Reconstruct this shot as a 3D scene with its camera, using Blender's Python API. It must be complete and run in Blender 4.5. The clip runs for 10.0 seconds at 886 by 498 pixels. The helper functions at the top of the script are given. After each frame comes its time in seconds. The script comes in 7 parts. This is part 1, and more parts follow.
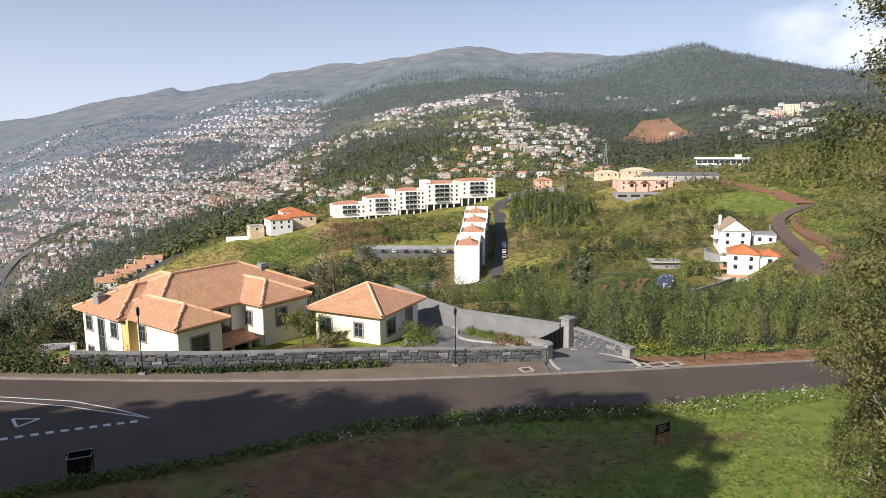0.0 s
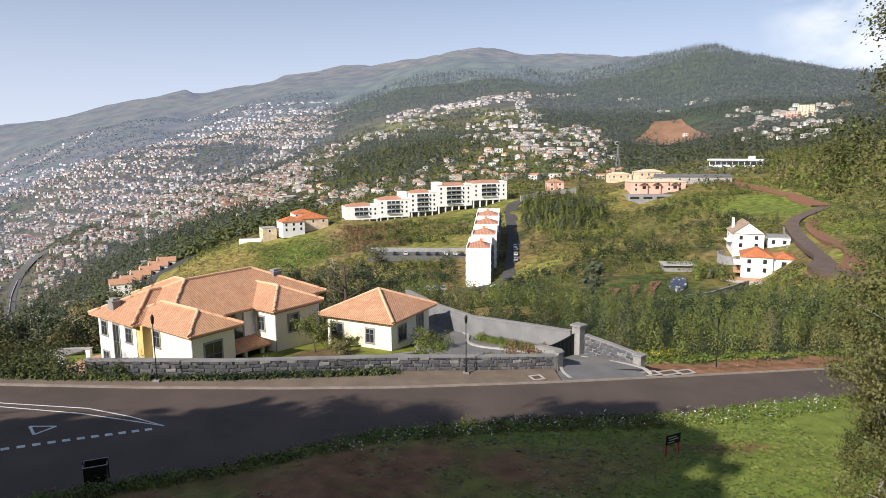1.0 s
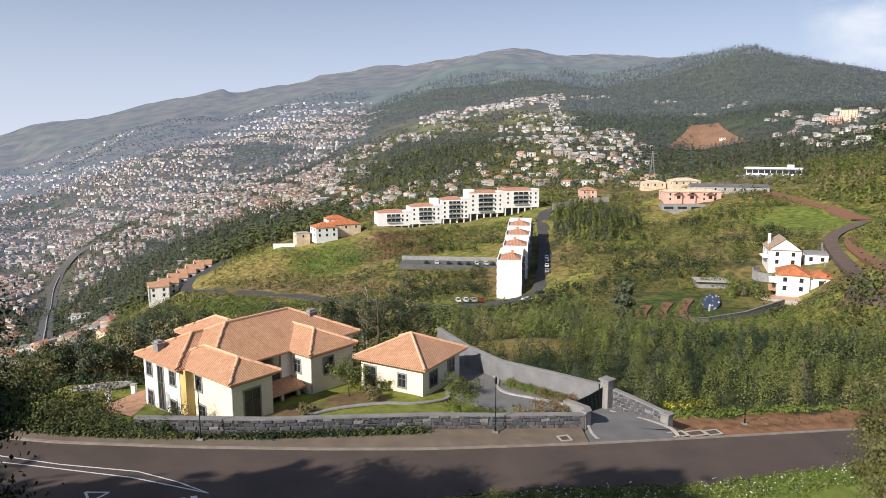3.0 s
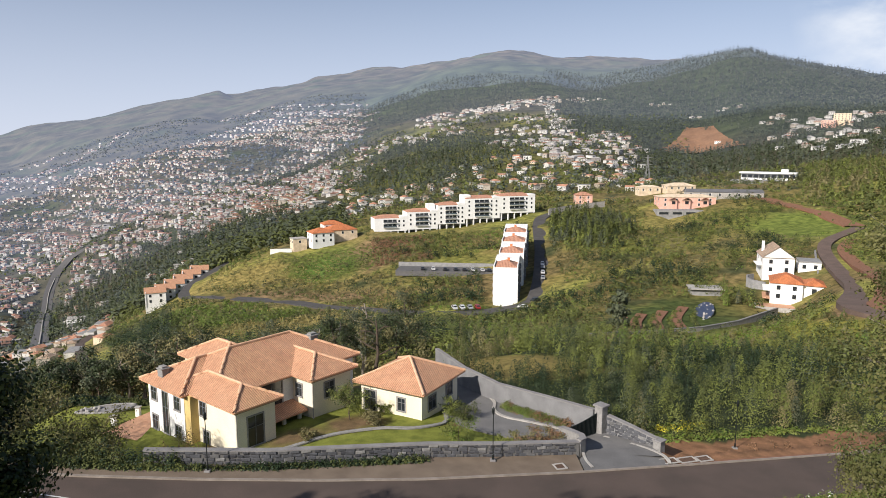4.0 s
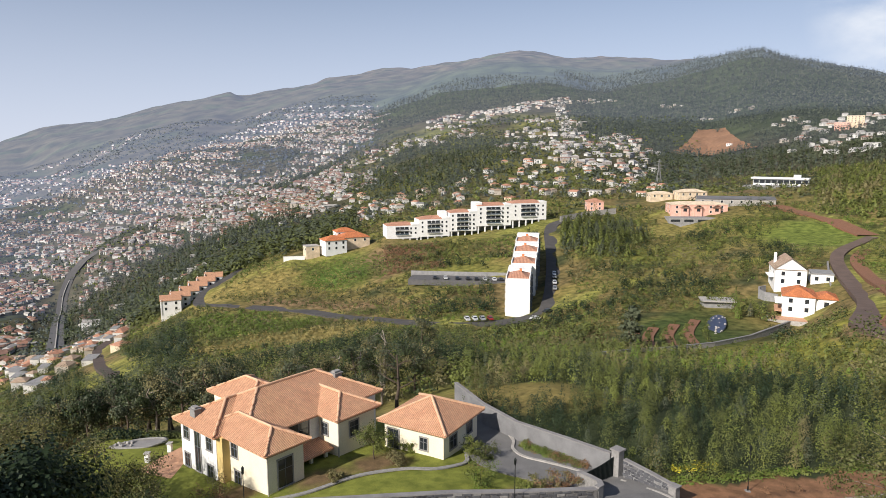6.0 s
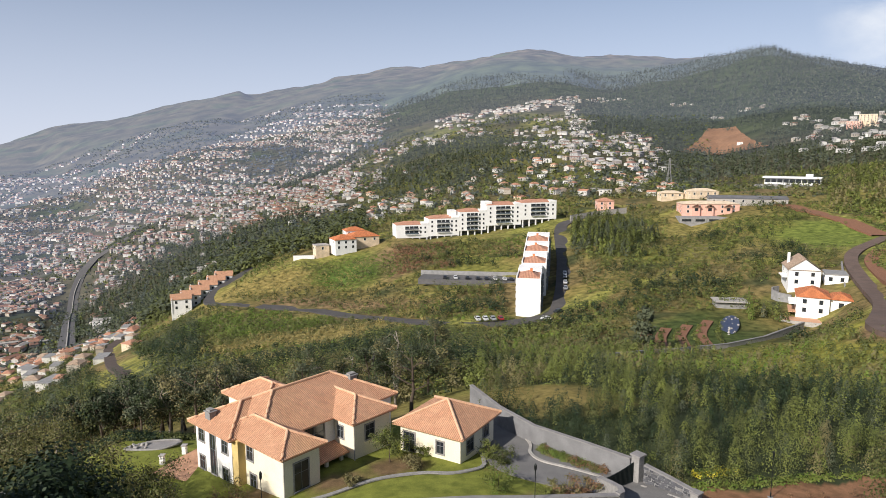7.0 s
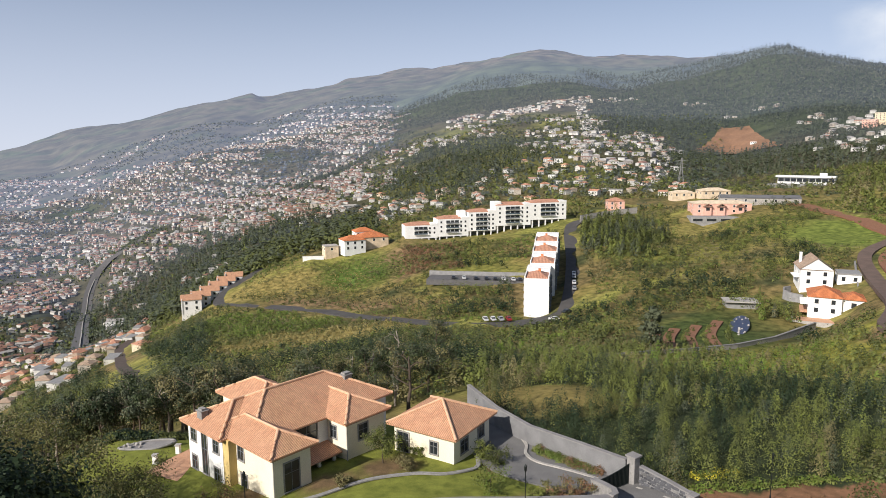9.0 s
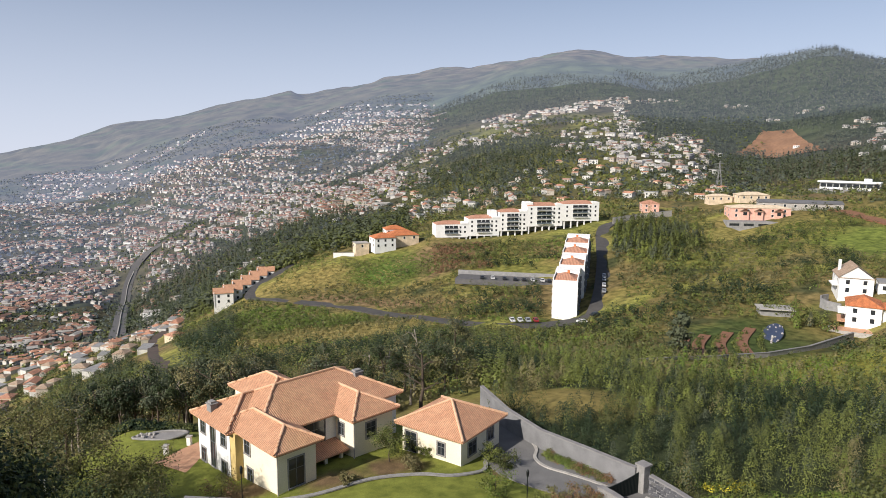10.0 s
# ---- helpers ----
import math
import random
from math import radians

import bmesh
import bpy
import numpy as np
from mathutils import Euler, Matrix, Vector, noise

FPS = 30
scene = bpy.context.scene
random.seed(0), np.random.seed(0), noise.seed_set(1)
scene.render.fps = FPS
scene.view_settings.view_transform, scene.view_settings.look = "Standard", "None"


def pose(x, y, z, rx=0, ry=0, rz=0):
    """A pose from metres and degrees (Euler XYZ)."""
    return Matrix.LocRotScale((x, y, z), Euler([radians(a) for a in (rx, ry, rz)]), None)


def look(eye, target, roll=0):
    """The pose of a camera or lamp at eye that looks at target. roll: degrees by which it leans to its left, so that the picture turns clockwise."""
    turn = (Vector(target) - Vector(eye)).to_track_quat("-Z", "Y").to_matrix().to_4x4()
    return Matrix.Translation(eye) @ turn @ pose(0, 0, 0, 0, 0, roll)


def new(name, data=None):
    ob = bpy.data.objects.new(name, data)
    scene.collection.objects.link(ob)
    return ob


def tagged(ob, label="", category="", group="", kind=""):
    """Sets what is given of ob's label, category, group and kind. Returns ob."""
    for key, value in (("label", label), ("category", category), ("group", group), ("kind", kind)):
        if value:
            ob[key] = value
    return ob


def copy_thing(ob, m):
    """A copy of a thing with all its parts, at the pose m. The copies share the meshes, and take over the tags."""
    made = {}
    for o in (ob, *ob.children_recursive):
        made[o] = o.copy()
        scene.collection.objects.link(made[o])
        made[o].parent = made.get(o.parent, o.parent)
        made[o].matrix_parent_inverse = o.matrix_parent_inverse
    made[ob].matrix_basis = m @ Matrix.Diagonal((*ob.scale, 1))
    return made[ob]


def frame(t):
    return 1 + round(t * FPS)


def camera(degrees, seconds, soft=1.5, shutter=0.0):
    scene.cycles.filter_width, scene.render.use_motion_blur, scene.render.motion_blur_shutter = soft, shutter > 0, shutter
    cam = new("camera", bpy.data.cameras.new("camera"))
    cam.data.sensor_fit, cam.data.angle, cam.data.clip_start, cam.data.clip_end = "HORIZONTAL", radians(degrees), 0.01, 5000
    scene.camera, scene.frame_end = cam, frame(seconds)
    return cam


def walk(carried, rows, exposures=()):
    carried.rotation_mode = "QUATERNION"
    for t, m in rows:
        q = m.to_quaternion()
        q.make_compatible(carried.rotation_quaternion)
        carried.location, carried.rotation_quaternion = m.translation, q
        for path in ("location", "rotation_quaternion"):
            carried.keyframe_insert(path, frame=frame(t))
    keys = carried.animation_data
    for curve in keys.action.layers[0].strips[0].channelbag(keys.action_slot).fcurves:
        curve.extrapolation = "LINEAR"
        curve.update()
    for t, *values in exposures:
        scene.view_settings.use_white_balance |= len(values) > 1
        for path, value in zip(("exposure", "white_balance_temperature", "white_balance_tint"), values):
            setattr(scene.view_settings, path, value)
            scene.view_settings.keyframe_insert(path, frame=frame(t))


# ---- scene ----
cam = camera(66.0, 10.0, soft=0.85)

PATH = [
    (0, (0.079, 3.023, 14.47), (0.203, 4.993, 14.15), -0.4),
    (0.5, (0.078, 2.917, 14.857), (0.19, 4.888, 14.537), -0.4),
    (1, (0.128, 2.876, 14.966), (0.218, 4.849, 14.65), -0.5),
    (1.5, (0.103, 3.208, 15.302), (0.133, 5.183, 14.99), -0.3),
    (2, (0.119, 2.913, 16.516), (0.138, 4.888, 16.201), -0.1),
    (2.5, (0.151, 2.492, 17.994), (0.158, 4.467, 17.678), -0.1),
    (3.8, (-0.246, 1.373, 21.826), (-0.25, 3.347, 21.509), -0),
    (4, (-0.203, 1.038, 22.238), (-0.192, 3.014, 21.925), 0),
    (4.5, (-0.426, 0.282, 23.613), (-0.406, 2.257, 23.301), -0),
    (5, (-0.57, -0.245, 24.905), (-0.565, 1.73, 24.594), -0),
    (5.5, (-0.827, -0.6, 26.129), (-0.834, 1.375, 25.816), 0),
    (6, (-1.295, -0.513, 26.92), (-1.313, 1.463, 26.607), -0.1),
    (7.5, (-2.29, 0.584, 27.079), (-2.342, 2.558, 26.762), -0.2),
    (8, (-2.118, 0.778, 26.949), (-2.178, 2.753, 26.634), -0.4),
    (8.5, (-1.518, 0.971, 26.77), (-1.587, 2.945, 26.457), -0.5),
    (9, (-0.361, 1.074, 26.625), (-0.439, 3.048, 26.312), -0.4),
    (9.5, (1.074, 1.34, 26.49), (0.948, 3.311, 26.177), -0),
    (10, (1.652, 2.012, 26.429), (1.476, 3.979, 26.114), 0.4),
]

walk(cam, [(t, look(eye, aim, lean)) for t, eye, aim, lean in PATH],
     [(0, 0.47), (1.0, 0.45), (2.5, 0.38), (4.0, 0.29), (10.0, 0.26)])

# ---------------------------------------------------------------- light
SUN_DIR = Vector((-0.68, -0.73, 0.64)).normalized()      # towards the sun
world = bpy.data.worlds.new("world")
scene.world = world
world.use_nodes = True
wn, wl = world.node_tree.nodes, world.node_tree.links
wn.clear()
w_out = wn.new("ShaderNodeOutputWorld")
w_bg = wn.new("ShaderNodeBackground")
w_sky = wn.new("ShaderNodeTexSky")
w_sky.sky_type = "NISHITA"
w_sky.sun_disc = False
w_sky.sun_elevation = math.asin(SUN_DIR.z)
w_sky.sun_rotation = math.atan2(SUN_DIR.x, SUN_DIR.y)
w_sky.altitude = 400
w_sky.air_density = 1.0
w_sky.dust_density = 2.0
w_sky.ozone_density = 1.5
# soft white cumulus low over the hills
w_geo = wn.new("ShaderNodeTexCoord")
w_map = wn.new("ShaderNodeMapping")
w_map.inputs["Scale"].default_value = (1.0, 1.0, 1.9)
w_noise = wn.new("ShaderNodeTexNoise")
w_noise.inputs["Scale"].default_value = 4.3
w_noise.inputs["Detail"].default_value = 7
w_noise.inputs["Roughness"].default_value = 0.55
w_ramp = wn.new("ShaderNodeValToRGB")
w_ramp.color_ramp.elements[0].position = 0.48
w_ramp.color_ramp.elements[1].position = 0.68
w_dot = wn.new("ShaderNodeVectorMath")
w_dot.operation = "DOT_PRODUCT"
w_dot.inputs[1].default_value = Vector((0.60, 0.78, 0.17)).normalized()
w_near = wn.new("ShaderNodeMapRange")
w_near.inputs["From Min"].default_value = 0.981
w_near.inputs["From Max"].default_value = 0.995
w_mul = wn.new("ShaderNodeMath")
w_mul.operation = "MULTIPLY"
w_mix = wn.new("ShaderNodeMixRGB")
w_mix.inputs["Color2"].default_value = (8.9, 9.0, 9.2, 1)
wl.new(w_geo.outputs["Generated"], w_map.inputs["Vector"])
wl.new(w_map.outputs["Vector"], w_noise.inputs["Vector"])
wl.new(w_noise.outputs["Fac"], w_ramp.inputs["Fac"])
wl.new(w_geo.outputs["Generated"], w_dot.inputs[0])
wl.new(w_dot.outputs["Value"], w_near.inputs["Value"])
wl.new(w_ramp.outputs["Color"], w_mul.inputs[0])
wl.new(w_near.outputs["Result"], w_mul.inputs[1])
wl.new(w_mul.outputs["Value"], w_mix.inputs["Fac"])
w_up = wn.new("ShaderNodeVectorMath")
w_up.inputs[1].default_value = (0, 0, 0.10)
wl.new(w_geo.outputs["Generated"], w_up.inputs[0])
wl.new(w_up.outputs["Vector"], w_sky.inputs["Vector"])
# thin white haze that thickens towards the horizon
w_sep = wn.new("ShaderNodeSeparateXYZ")
wl.new(w_geo.outputs["Generated"], w_sep.inputs["Vector"])
w_veil = wn.new("ShaderNodeMapRange")
w_veil.inputs["From Min"].default_value = -0.02
w_veil.inputs["From Max"].default_value = 0.27
w_veil.inputs["To Min"].default_value = 0.75
w_veil.inputs["To Max"].default_value = 0.08
wl.new(w_sep.outputs["Z"], w_veil.inputs["Value"])
w_haze = wn.new("ShaderNodeMixRGB")
w_haze.inputs["Color2"].default_value = (6.9, 7.15, 8.5, 1)
wl.new(w_veil.outputs["Result"], w_haze.inputs["Fac"])
wl.new(w_sky.outputs["Color"], w_haze.inputs["Color1"])
wl.new(w_haze.outputs["Color"], w_mix.inputs["Color1"])
wl.new(w_mix.outputs["Color"], w_bg.inputs["Color"])
wl.new(w_bg.outputs["Background"], w_out.inputs["Surface"])
w_bg.inputs["Strength"].default_value = 0.096

sun = new("sun", bpy.data.lights.new("sun", "SUN"))
sun.data.energy = 5.0
sun.data.angle = radians(0.6)
sun.data.color = (1.0, 0.93, 0.845)
sun.matrix_world = look(SUN_DIR * 100, (0, 0, 0))


# ---------------------------------------------------------------- materials
def material(name, color, color2=None, rough=0.8, scale=2.0, fine=30.0, bump=0.15, metal=0.0, island=0.0, spec=0.3):
    """Surface with broad stains, fine grain and a little relief, at real size."""
    m = bpy.data.materials.new(name)
    m.use_nodes = True
    n, l = m.node_tree.nodes, m.node_tree.links
    b = n["Principled BSDF"]
    b.inputs["Roughness"].default_value = rough
    b.inputs["Metallic"].default_value = metal
    b.inputs["Specular IOR Level"].default_value = spec
    c2 = color2 or tuple(v * 0.72 for v in color)
    geo = n.new("ShaderNodeNewGeometry")
    n1, n2 = n.new("ShaderNodeTexNoise"), n.new("ShaderNodeTexNoise")
    n1.inputs["Scale"].default_value = scale
    n1.inputs["Detail"].default_value = 5
    n2.inputs["Scale"].default_value = fine
    n2.inputs["Detail"].default_value = 3
    l.new(geo.outputs["Position"], n1.inputs["Vector"])
    l.new(geo.outputs["Position"], n2.inputs["Vector"])
    ramp = n.new("ShaderNodeMapRange")
    ramp.inputs["From Min"].default_value = 0.33
    ramp.inputs["From Max"].default_value = 0.67
    l.new(n1.outputs["Fac"], ramp.inputs["Value"])
    mix = n.new("ShaderNodeMixRGB")
    mix.inputs["Color1"].default_value = (*color, 1)
    mix.inputs["Color2"].default_value = (*c2, 1)
    l.new(ramp.outputs["Result"], mix.inputs["Fac"])
    grain = n.new("ShaderNodeMapRange")
    grain.inputs["From Min"].default_value = 0.25
    grain.inputs["From Max"].default_value = 0.75
    grain.inputs["To Min"].default_value = 0.82
    grain.inputs["To Max"].default_value = 1.15
    l.new(n2.outputs["Fac"], grain.inputs["Value"])
    mul = n.new("ShaderNodeMixRGB")
    mul.blend_type = "MULTIPLY"
    mul.inputs["Fac"].default_value = 1
    l.new(mix.outputs["Color"], mul.inputs["Color1"])
    l.new(grain.outputs["Result"], mul.inputs["Color2"])
    last = mul
    if island:
        isl = n.new("ShaderNodeMapRange")
        isl.inputs["To Min"].default_value = 1 - island
        isl.inputs["To Max"].default_value = 1 + island
        l.new(geo.outputs["Random Per Island"], isl.inputs["Value"])
        last = n.new("ShaderNodeMixRGB")
        last.blend_type = "MULTIPLY"
        last.inputs["Fac"].default_value = 1
        l.new(mul.outputs["Color"], last.inputs["Color1"])
        l.new(isl.outputs["Result"], last.inputs["Color2"])
    l.new(last.outputs["Color"], b.inputs["Base Color"])
    if bump:
        bp = n.new("ShaderNodeBump")
        bp.inputs["Strength"].default_value = bump
        bp.inputs["Distance"].default_value = 0.05
        l.new(n2.outputs["Fac"], bp.inputs["Height"])
        l.new(bp.outputs["Normal"], b.inputs["Normal"])
    return m


def cover_material(name, coarse, fine, bump=0.4, glow=None, even=0.0):
    """Land cover: the mesh's own cover colours, broken up by growth at two scales. Distant cover gets its haze painted
    in as emission.
    """
    m = material(name, (1.15 - 0.15 * even, 1.13 - 0.13 * even, 1.05 - 0.1 * even), (0.42 + 0.6 * even, 0.46 + 0.55 * even, 0.40 + 0.6 * even), 0.95, coarse, fine, bump, spec=0.1)
    n, l = m.node_tree.nodes, m.node_tree.links
    b = n["Principled BSDF"]
    src = b.inputs["Base Color"].links[0].from_socket
    at = n.new("ShaderNodeAttribute")
    at.attribute_name = "cover"
    mul = n.new("ShaderNodeMixRGB")
    mul.blend_type = "MULTIPLY"
    mul.inputs["Fac"].default_value = 1
    l.new(at.outputs["Color"], mul.inputs["Color1"])
    l.new(src, mul.inputs["Color2"])
    l.new(mul.outputs["Color"], b.inputs["Base Color"])
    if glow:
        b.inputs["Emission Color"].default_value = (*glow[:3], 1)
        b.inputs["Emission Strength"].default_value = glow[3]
    return m


def leaf_material(name, color, color2, through_light=0.0, glow=None):
    """Foliage; through_light is the share of light that passes through the leaf. Far foliage emits blue to imitate
    haze.
    """
    m = material(name, color, color2, 0.6, 0.25, 3.0, 0.0, island=0.10, spec=0.2)
    n, l = m.node_tree.nodes, m.node_tree.links
    b = n["Principled BSDF"]
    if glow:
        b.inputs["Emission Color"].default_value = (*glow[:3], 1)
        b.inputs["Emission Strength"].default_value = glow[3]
    if through_light:
        t, mix = n.new("ShaderNodeBsdfTranslucent"), n.new("ShaderNodeMixShader")
        mix.inputs["Fac"].default_value = through_light
        l.new(b.inputs["Base Color"].links[0].from_socket, t.inputs["Color"])
        l.new(b.outputs["BSDF"], mix.inputs[1])
        l.new(t.outputs["BSDF"], mix.inputs[2])
        l.new(mix.outputs["Shader"], n["Material Output"].inputs["Surface"])
    return m


def tile_material(name, color, color2, pitch=0.24, course=0.38):
    """Roof tiles: round channels up the slope and stepped courses, laid by the faces' own u and v in metres."""
    m = material(name, color, color2, 0.75, 0.8, 9.0, 0.0)
    n, l = m.node_tree.nodes, m.node_tree.links
    b = n["Principled BSDF"]
    src = b.inputs["Base Color"].links[0].from_socket
    uv = n.new("ShaderNodeUVMap")
    sep = n.new("ShaderNodeSeparateXYZ")
    l.new(uv.outputs["UV"], sep.inputs["Vector"])

    def math_node(op, a, v=None, w=None):
        k = n.new("ShaderNodeMath")
        k.operation = op
        if isinstance(a, float):
            k.inputs[0].default_value = a
        else:
            l.new(a, k.inputs[0])
        if v is not None:
            if isinstance(v, float):
                k.inputs[1].default_value = v
            else:
                l.new(v, k.inputs[1])
        return k.outputs["Value"]

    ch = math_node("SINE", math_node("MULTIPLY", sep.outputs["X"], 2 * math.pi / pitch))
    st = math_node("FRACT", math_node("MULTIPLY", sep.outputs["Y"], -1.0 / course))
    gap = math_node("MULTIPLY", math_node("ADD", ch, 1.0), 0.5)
    # shade in the channels is painted: base colour drops to half there
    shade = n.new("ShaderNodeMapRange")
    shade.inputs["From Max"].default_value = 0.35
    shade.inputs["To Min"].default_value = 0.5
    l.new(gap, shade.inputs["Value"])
    cell = n.new("ShaderNodeTexWhiteNoise")
    cell.noise_dimensions = "2D"
    comb = n.new("ShaderNodeCombineXYZ")
    l.new(math_node("FLOOR", math_node("MULTIPLY", sep.outputs["X"], 1.0 / pitch)), comb.inputs["X"])
    l.new(math_node("FLOOR", math_node("MULTIPLY", sep.outputs["Y"], 1.0 / course)), comb.inputs["Y"])
    l.new(comb.outputs["Vector"], cell.inputs["Vector"])
    tone = n.new("ShaderNodeMapRange")
    tone.inputs["To Min"].default_value = 0.90
    tone.inputs["To Max"].default_value = 1.08
    l.new(cell.outputs["Value"], tone.inputs["Value"])
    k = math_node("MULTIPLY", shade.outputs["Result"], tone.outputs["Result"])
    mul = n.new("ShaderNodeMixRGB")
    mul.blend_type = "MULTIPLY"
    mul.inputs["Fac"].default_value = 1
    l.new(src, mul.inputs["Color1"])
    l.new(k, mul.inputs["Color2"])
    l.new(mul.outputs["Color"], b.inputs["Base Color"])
    bp = n.new("ShaderNodeBump")
    bp.inputs["Strength"].default_value = 0.8
    bp.inputs["Distance"].default_value = 0.06
    l.new(math_node("ADD", gap, math_node("MULTIPLY", st, 0.4)), bp.inputs["Height"])
    l.new(bp.outputs["Normal"], b.inputs["Normal"])
    return m


M_ASPHALT = material("asphalt", (0.106, 0.078, 0.065), (0.079, 0.060, 0.050), 0.9, 0.35, 40, 0.3)
M_PAVE = material("pavement", (0.20, 0.155, 0.115), (0.15, 0.115, 0.085), 0.9, 0.8, 25, 0.2)
M_DRIVE = material("driveway", (0.125, 0.12, 0.12), (0.10, 0.098, 0.10), 0.9, 0.6, 12, 0.25)
M_STREET = material("street_asphalt", (0.088, 0.082, 0.078), (0.066, 0.062, 0.06), 0.9, 0.3, 10, 0.2)
M_APRON = material("apron_concrete", (0.170, 0.166, 0.163), (0.135, 0.132, 0.13), 0.9, 0.6, 12, 0.2)
M_RUST = material("rusty_iron", (0.12, 0.075, 0.052), (0.08, 0.052, 0.04), 0.8, 4, 20, 0.3)
M_KERB = material("kerb", (0.42, 0.40, 0.37), (0.32, 0.30, 0.28), 0.9, 1.5, 20)
M_PAINT = material("road_paint", (0.72, 0.72, 0.70), (0.55, 0.55, 0.53), 0.7, 3.0, 30)
M_LANE = material("lane_asphalt", (0.150, 0.105, 0.085), (0.115, 0.082, 0.066), 0.9, 0.3, 12, 0.2)
M_SLATE = material("slate_roof", (0.15, 0.15, 0.155), (0.11, 0.11, 0.115), 0.8, 0.3, 4)
M_ROADKERB = material("worn_kerb", (0.30, 0.26, 0.225), (0.22, 0.185, 0.155), 0.9, 1.5, 20)
M_MORTAR = material("mortar", (0.16, 0.155, 0.15), None, 0.95, 2, 20)
M_GREYWALL = material("grey_wall", (0.21, 0.21, 0.215), (0.15, 0.15, 0.155), 0.9, 0.7, 15)
M_CONCRETE = material("concrete", (0.29, 0.285, 0.28), (0.21, 0.21, 0.21), 0.9, 0.7, 15)
M_COPING = material("coping", (0.26, 0.25, 0.24), (0.20, 0.19, 0.19), 0.9, 1.0, 20)
M_CREAM = material("cream_plaster", (0.82, 0.76, 0.60), (0.77, 0.70, 0.54), 0.9, 0.5, 25, 0.08)
M_WHITEW = material("white_plaster", (0.82, 0.815, 0.80), (0.75, 0.745, 0.72), 0.9, 0.5, 20, 0.05)
M_YELLOW = material("ochre_plaster", (0.62, 0.47, 0.20), (0.55, 0.41, 0.17), 0.9, 0.6, 20, 0.05)
M_PINK = material("pink_plaster", (0.70, 0.42, 0.34), (0.62, 0.36, 0.28), 0.9, 0.5, 15, 0.05)
M_SALMON = material("salmon_plaster", (0.72, 0.58, 0.42), None, 0.9, 0.5, 15, 0.05)
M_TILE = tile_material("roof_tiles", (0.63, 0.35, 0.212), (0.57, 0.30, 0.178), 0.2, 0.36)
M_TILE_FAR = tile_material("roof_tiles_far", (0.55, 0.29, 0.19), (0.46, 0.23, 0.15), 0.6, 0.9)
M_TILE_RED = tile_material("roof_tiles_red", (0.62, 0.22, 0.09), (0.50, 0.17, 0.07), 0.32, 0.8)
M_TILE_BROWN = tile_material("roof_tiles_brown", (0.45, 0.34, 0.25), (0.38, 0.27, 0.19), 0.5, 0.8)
M_RIDGE = material("ridge_tiles", (0.70, 0.45, 0.30), (0.60, 0.36, 0.22), 0.8, 3.0, 12)
M_EAVE = material("eave_board", (0.42, 0.33, 0.24), None, 0.8, 2, 15)
M_GLASS = material("window_glass", (0.03, 0.035, 0.04), (0.02, 0.024, 0.03), 0.12, 0.8, 3, 0.0, spec=0.7)
M_FRAME = material("window_frame", (0.16, 0.17, 0.18), None, 0.6, 4, 30)
M_STONE_TRIM = material("stone_surround", (0.30, 0.29, 0.28), None, 0.9, 3, 20)
M_METAL = material("dark_metal", (0.025, 0.03, 0.03), None, 0.5, 4, 30, 0.05, 0.6)
M_GATE = material("gate_metal", (0.03, 0.05, 0.045), None, 0.5, 4, 30, 0.05, 0.4)
M_SOIL = material("red_soil", (0.25, 0.125, 0.072), (0.19, 0.092, 0.054), 0.95, 1.2, 14, 0.5)
M_DECK = material("terrace_tiles", (0.55, 0.32, 0.20), (0.47, 0.26, 0.16), 0.8, 2, 12)
M_BARK = material("bark", (0.10, 0.075, 0.055), (0.06, 0.045, 0.035), 0.95, 3, 20, 0.6)
M_DEADWOOD = material("dead_wood", (0.32, 0.28, 0.24), (0.18, 0.15, 0.12), 0.9, 3, 20, 0.4)
M_LEAF_DARK = leaf_material("leaf_dark", (0.028, 0.045, 0.020), (0.016, 0.028, 0.012))
M_LEAF_OLIVE = leaf_material("leaf_olive", (0.215, 0.205, 0.085), (0.14, 0.138, 0.055), 0.3)
M_LEAF_WILLOW = leaf_material("leaf_willow", (0.20, 0.19, 0.066), (0.12, 0.122, 0.044), 0.4)
M_LEAF_GREEN = leaf_material("leaf_green", (0.158, 0.180, 0.043), (0.094, 0.112, 0.029))
M_LEAF_THICKET = leaf_material("leaf_thicket", (0.104, 0.117, 0.034), (0.057, 0.068, 0.021))
M_LEAF_BRIGHT = leaf_material("leaf_bright", (0.17, 0.235, 0.045), (0.105, 0.16, 0.032), 0.25)
M_LEAF_SCRUB = leaf_material("leaf_scrub", (0.185, 0.162, 0.072), (0.12, 0.110, 0.05))
M_LEAF_BUSH = leaf_material("leaf_bush", (0.048, 0.064, 0.022), (0.025, 0.037, 0.014))
M_LEAF_DRY = leaf_material("leaf_dry", (0.33, 0.27, 0.10), (0.23, 0.19, 0.07))
M_LEAF_BROWN = leaf_material("leaf_brown", (0.235, 0.128, 0.07), (0.145, 0.085, 0.048))
M_LEAF_FAR = leaf_material("leaf_far", (0.090, 0.103, 0.060), (0.055, 0.067, 0.040))
# far leaves: haze painted in as blue emission, strongest in leaf_high
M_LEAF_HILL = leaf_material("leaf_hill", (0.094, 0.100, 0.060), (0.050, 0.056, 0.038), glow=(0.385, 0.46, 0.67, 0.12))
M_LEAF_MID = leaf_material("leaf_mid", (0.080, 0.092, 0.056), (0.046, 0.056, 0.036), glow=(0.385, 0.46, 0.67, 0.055))
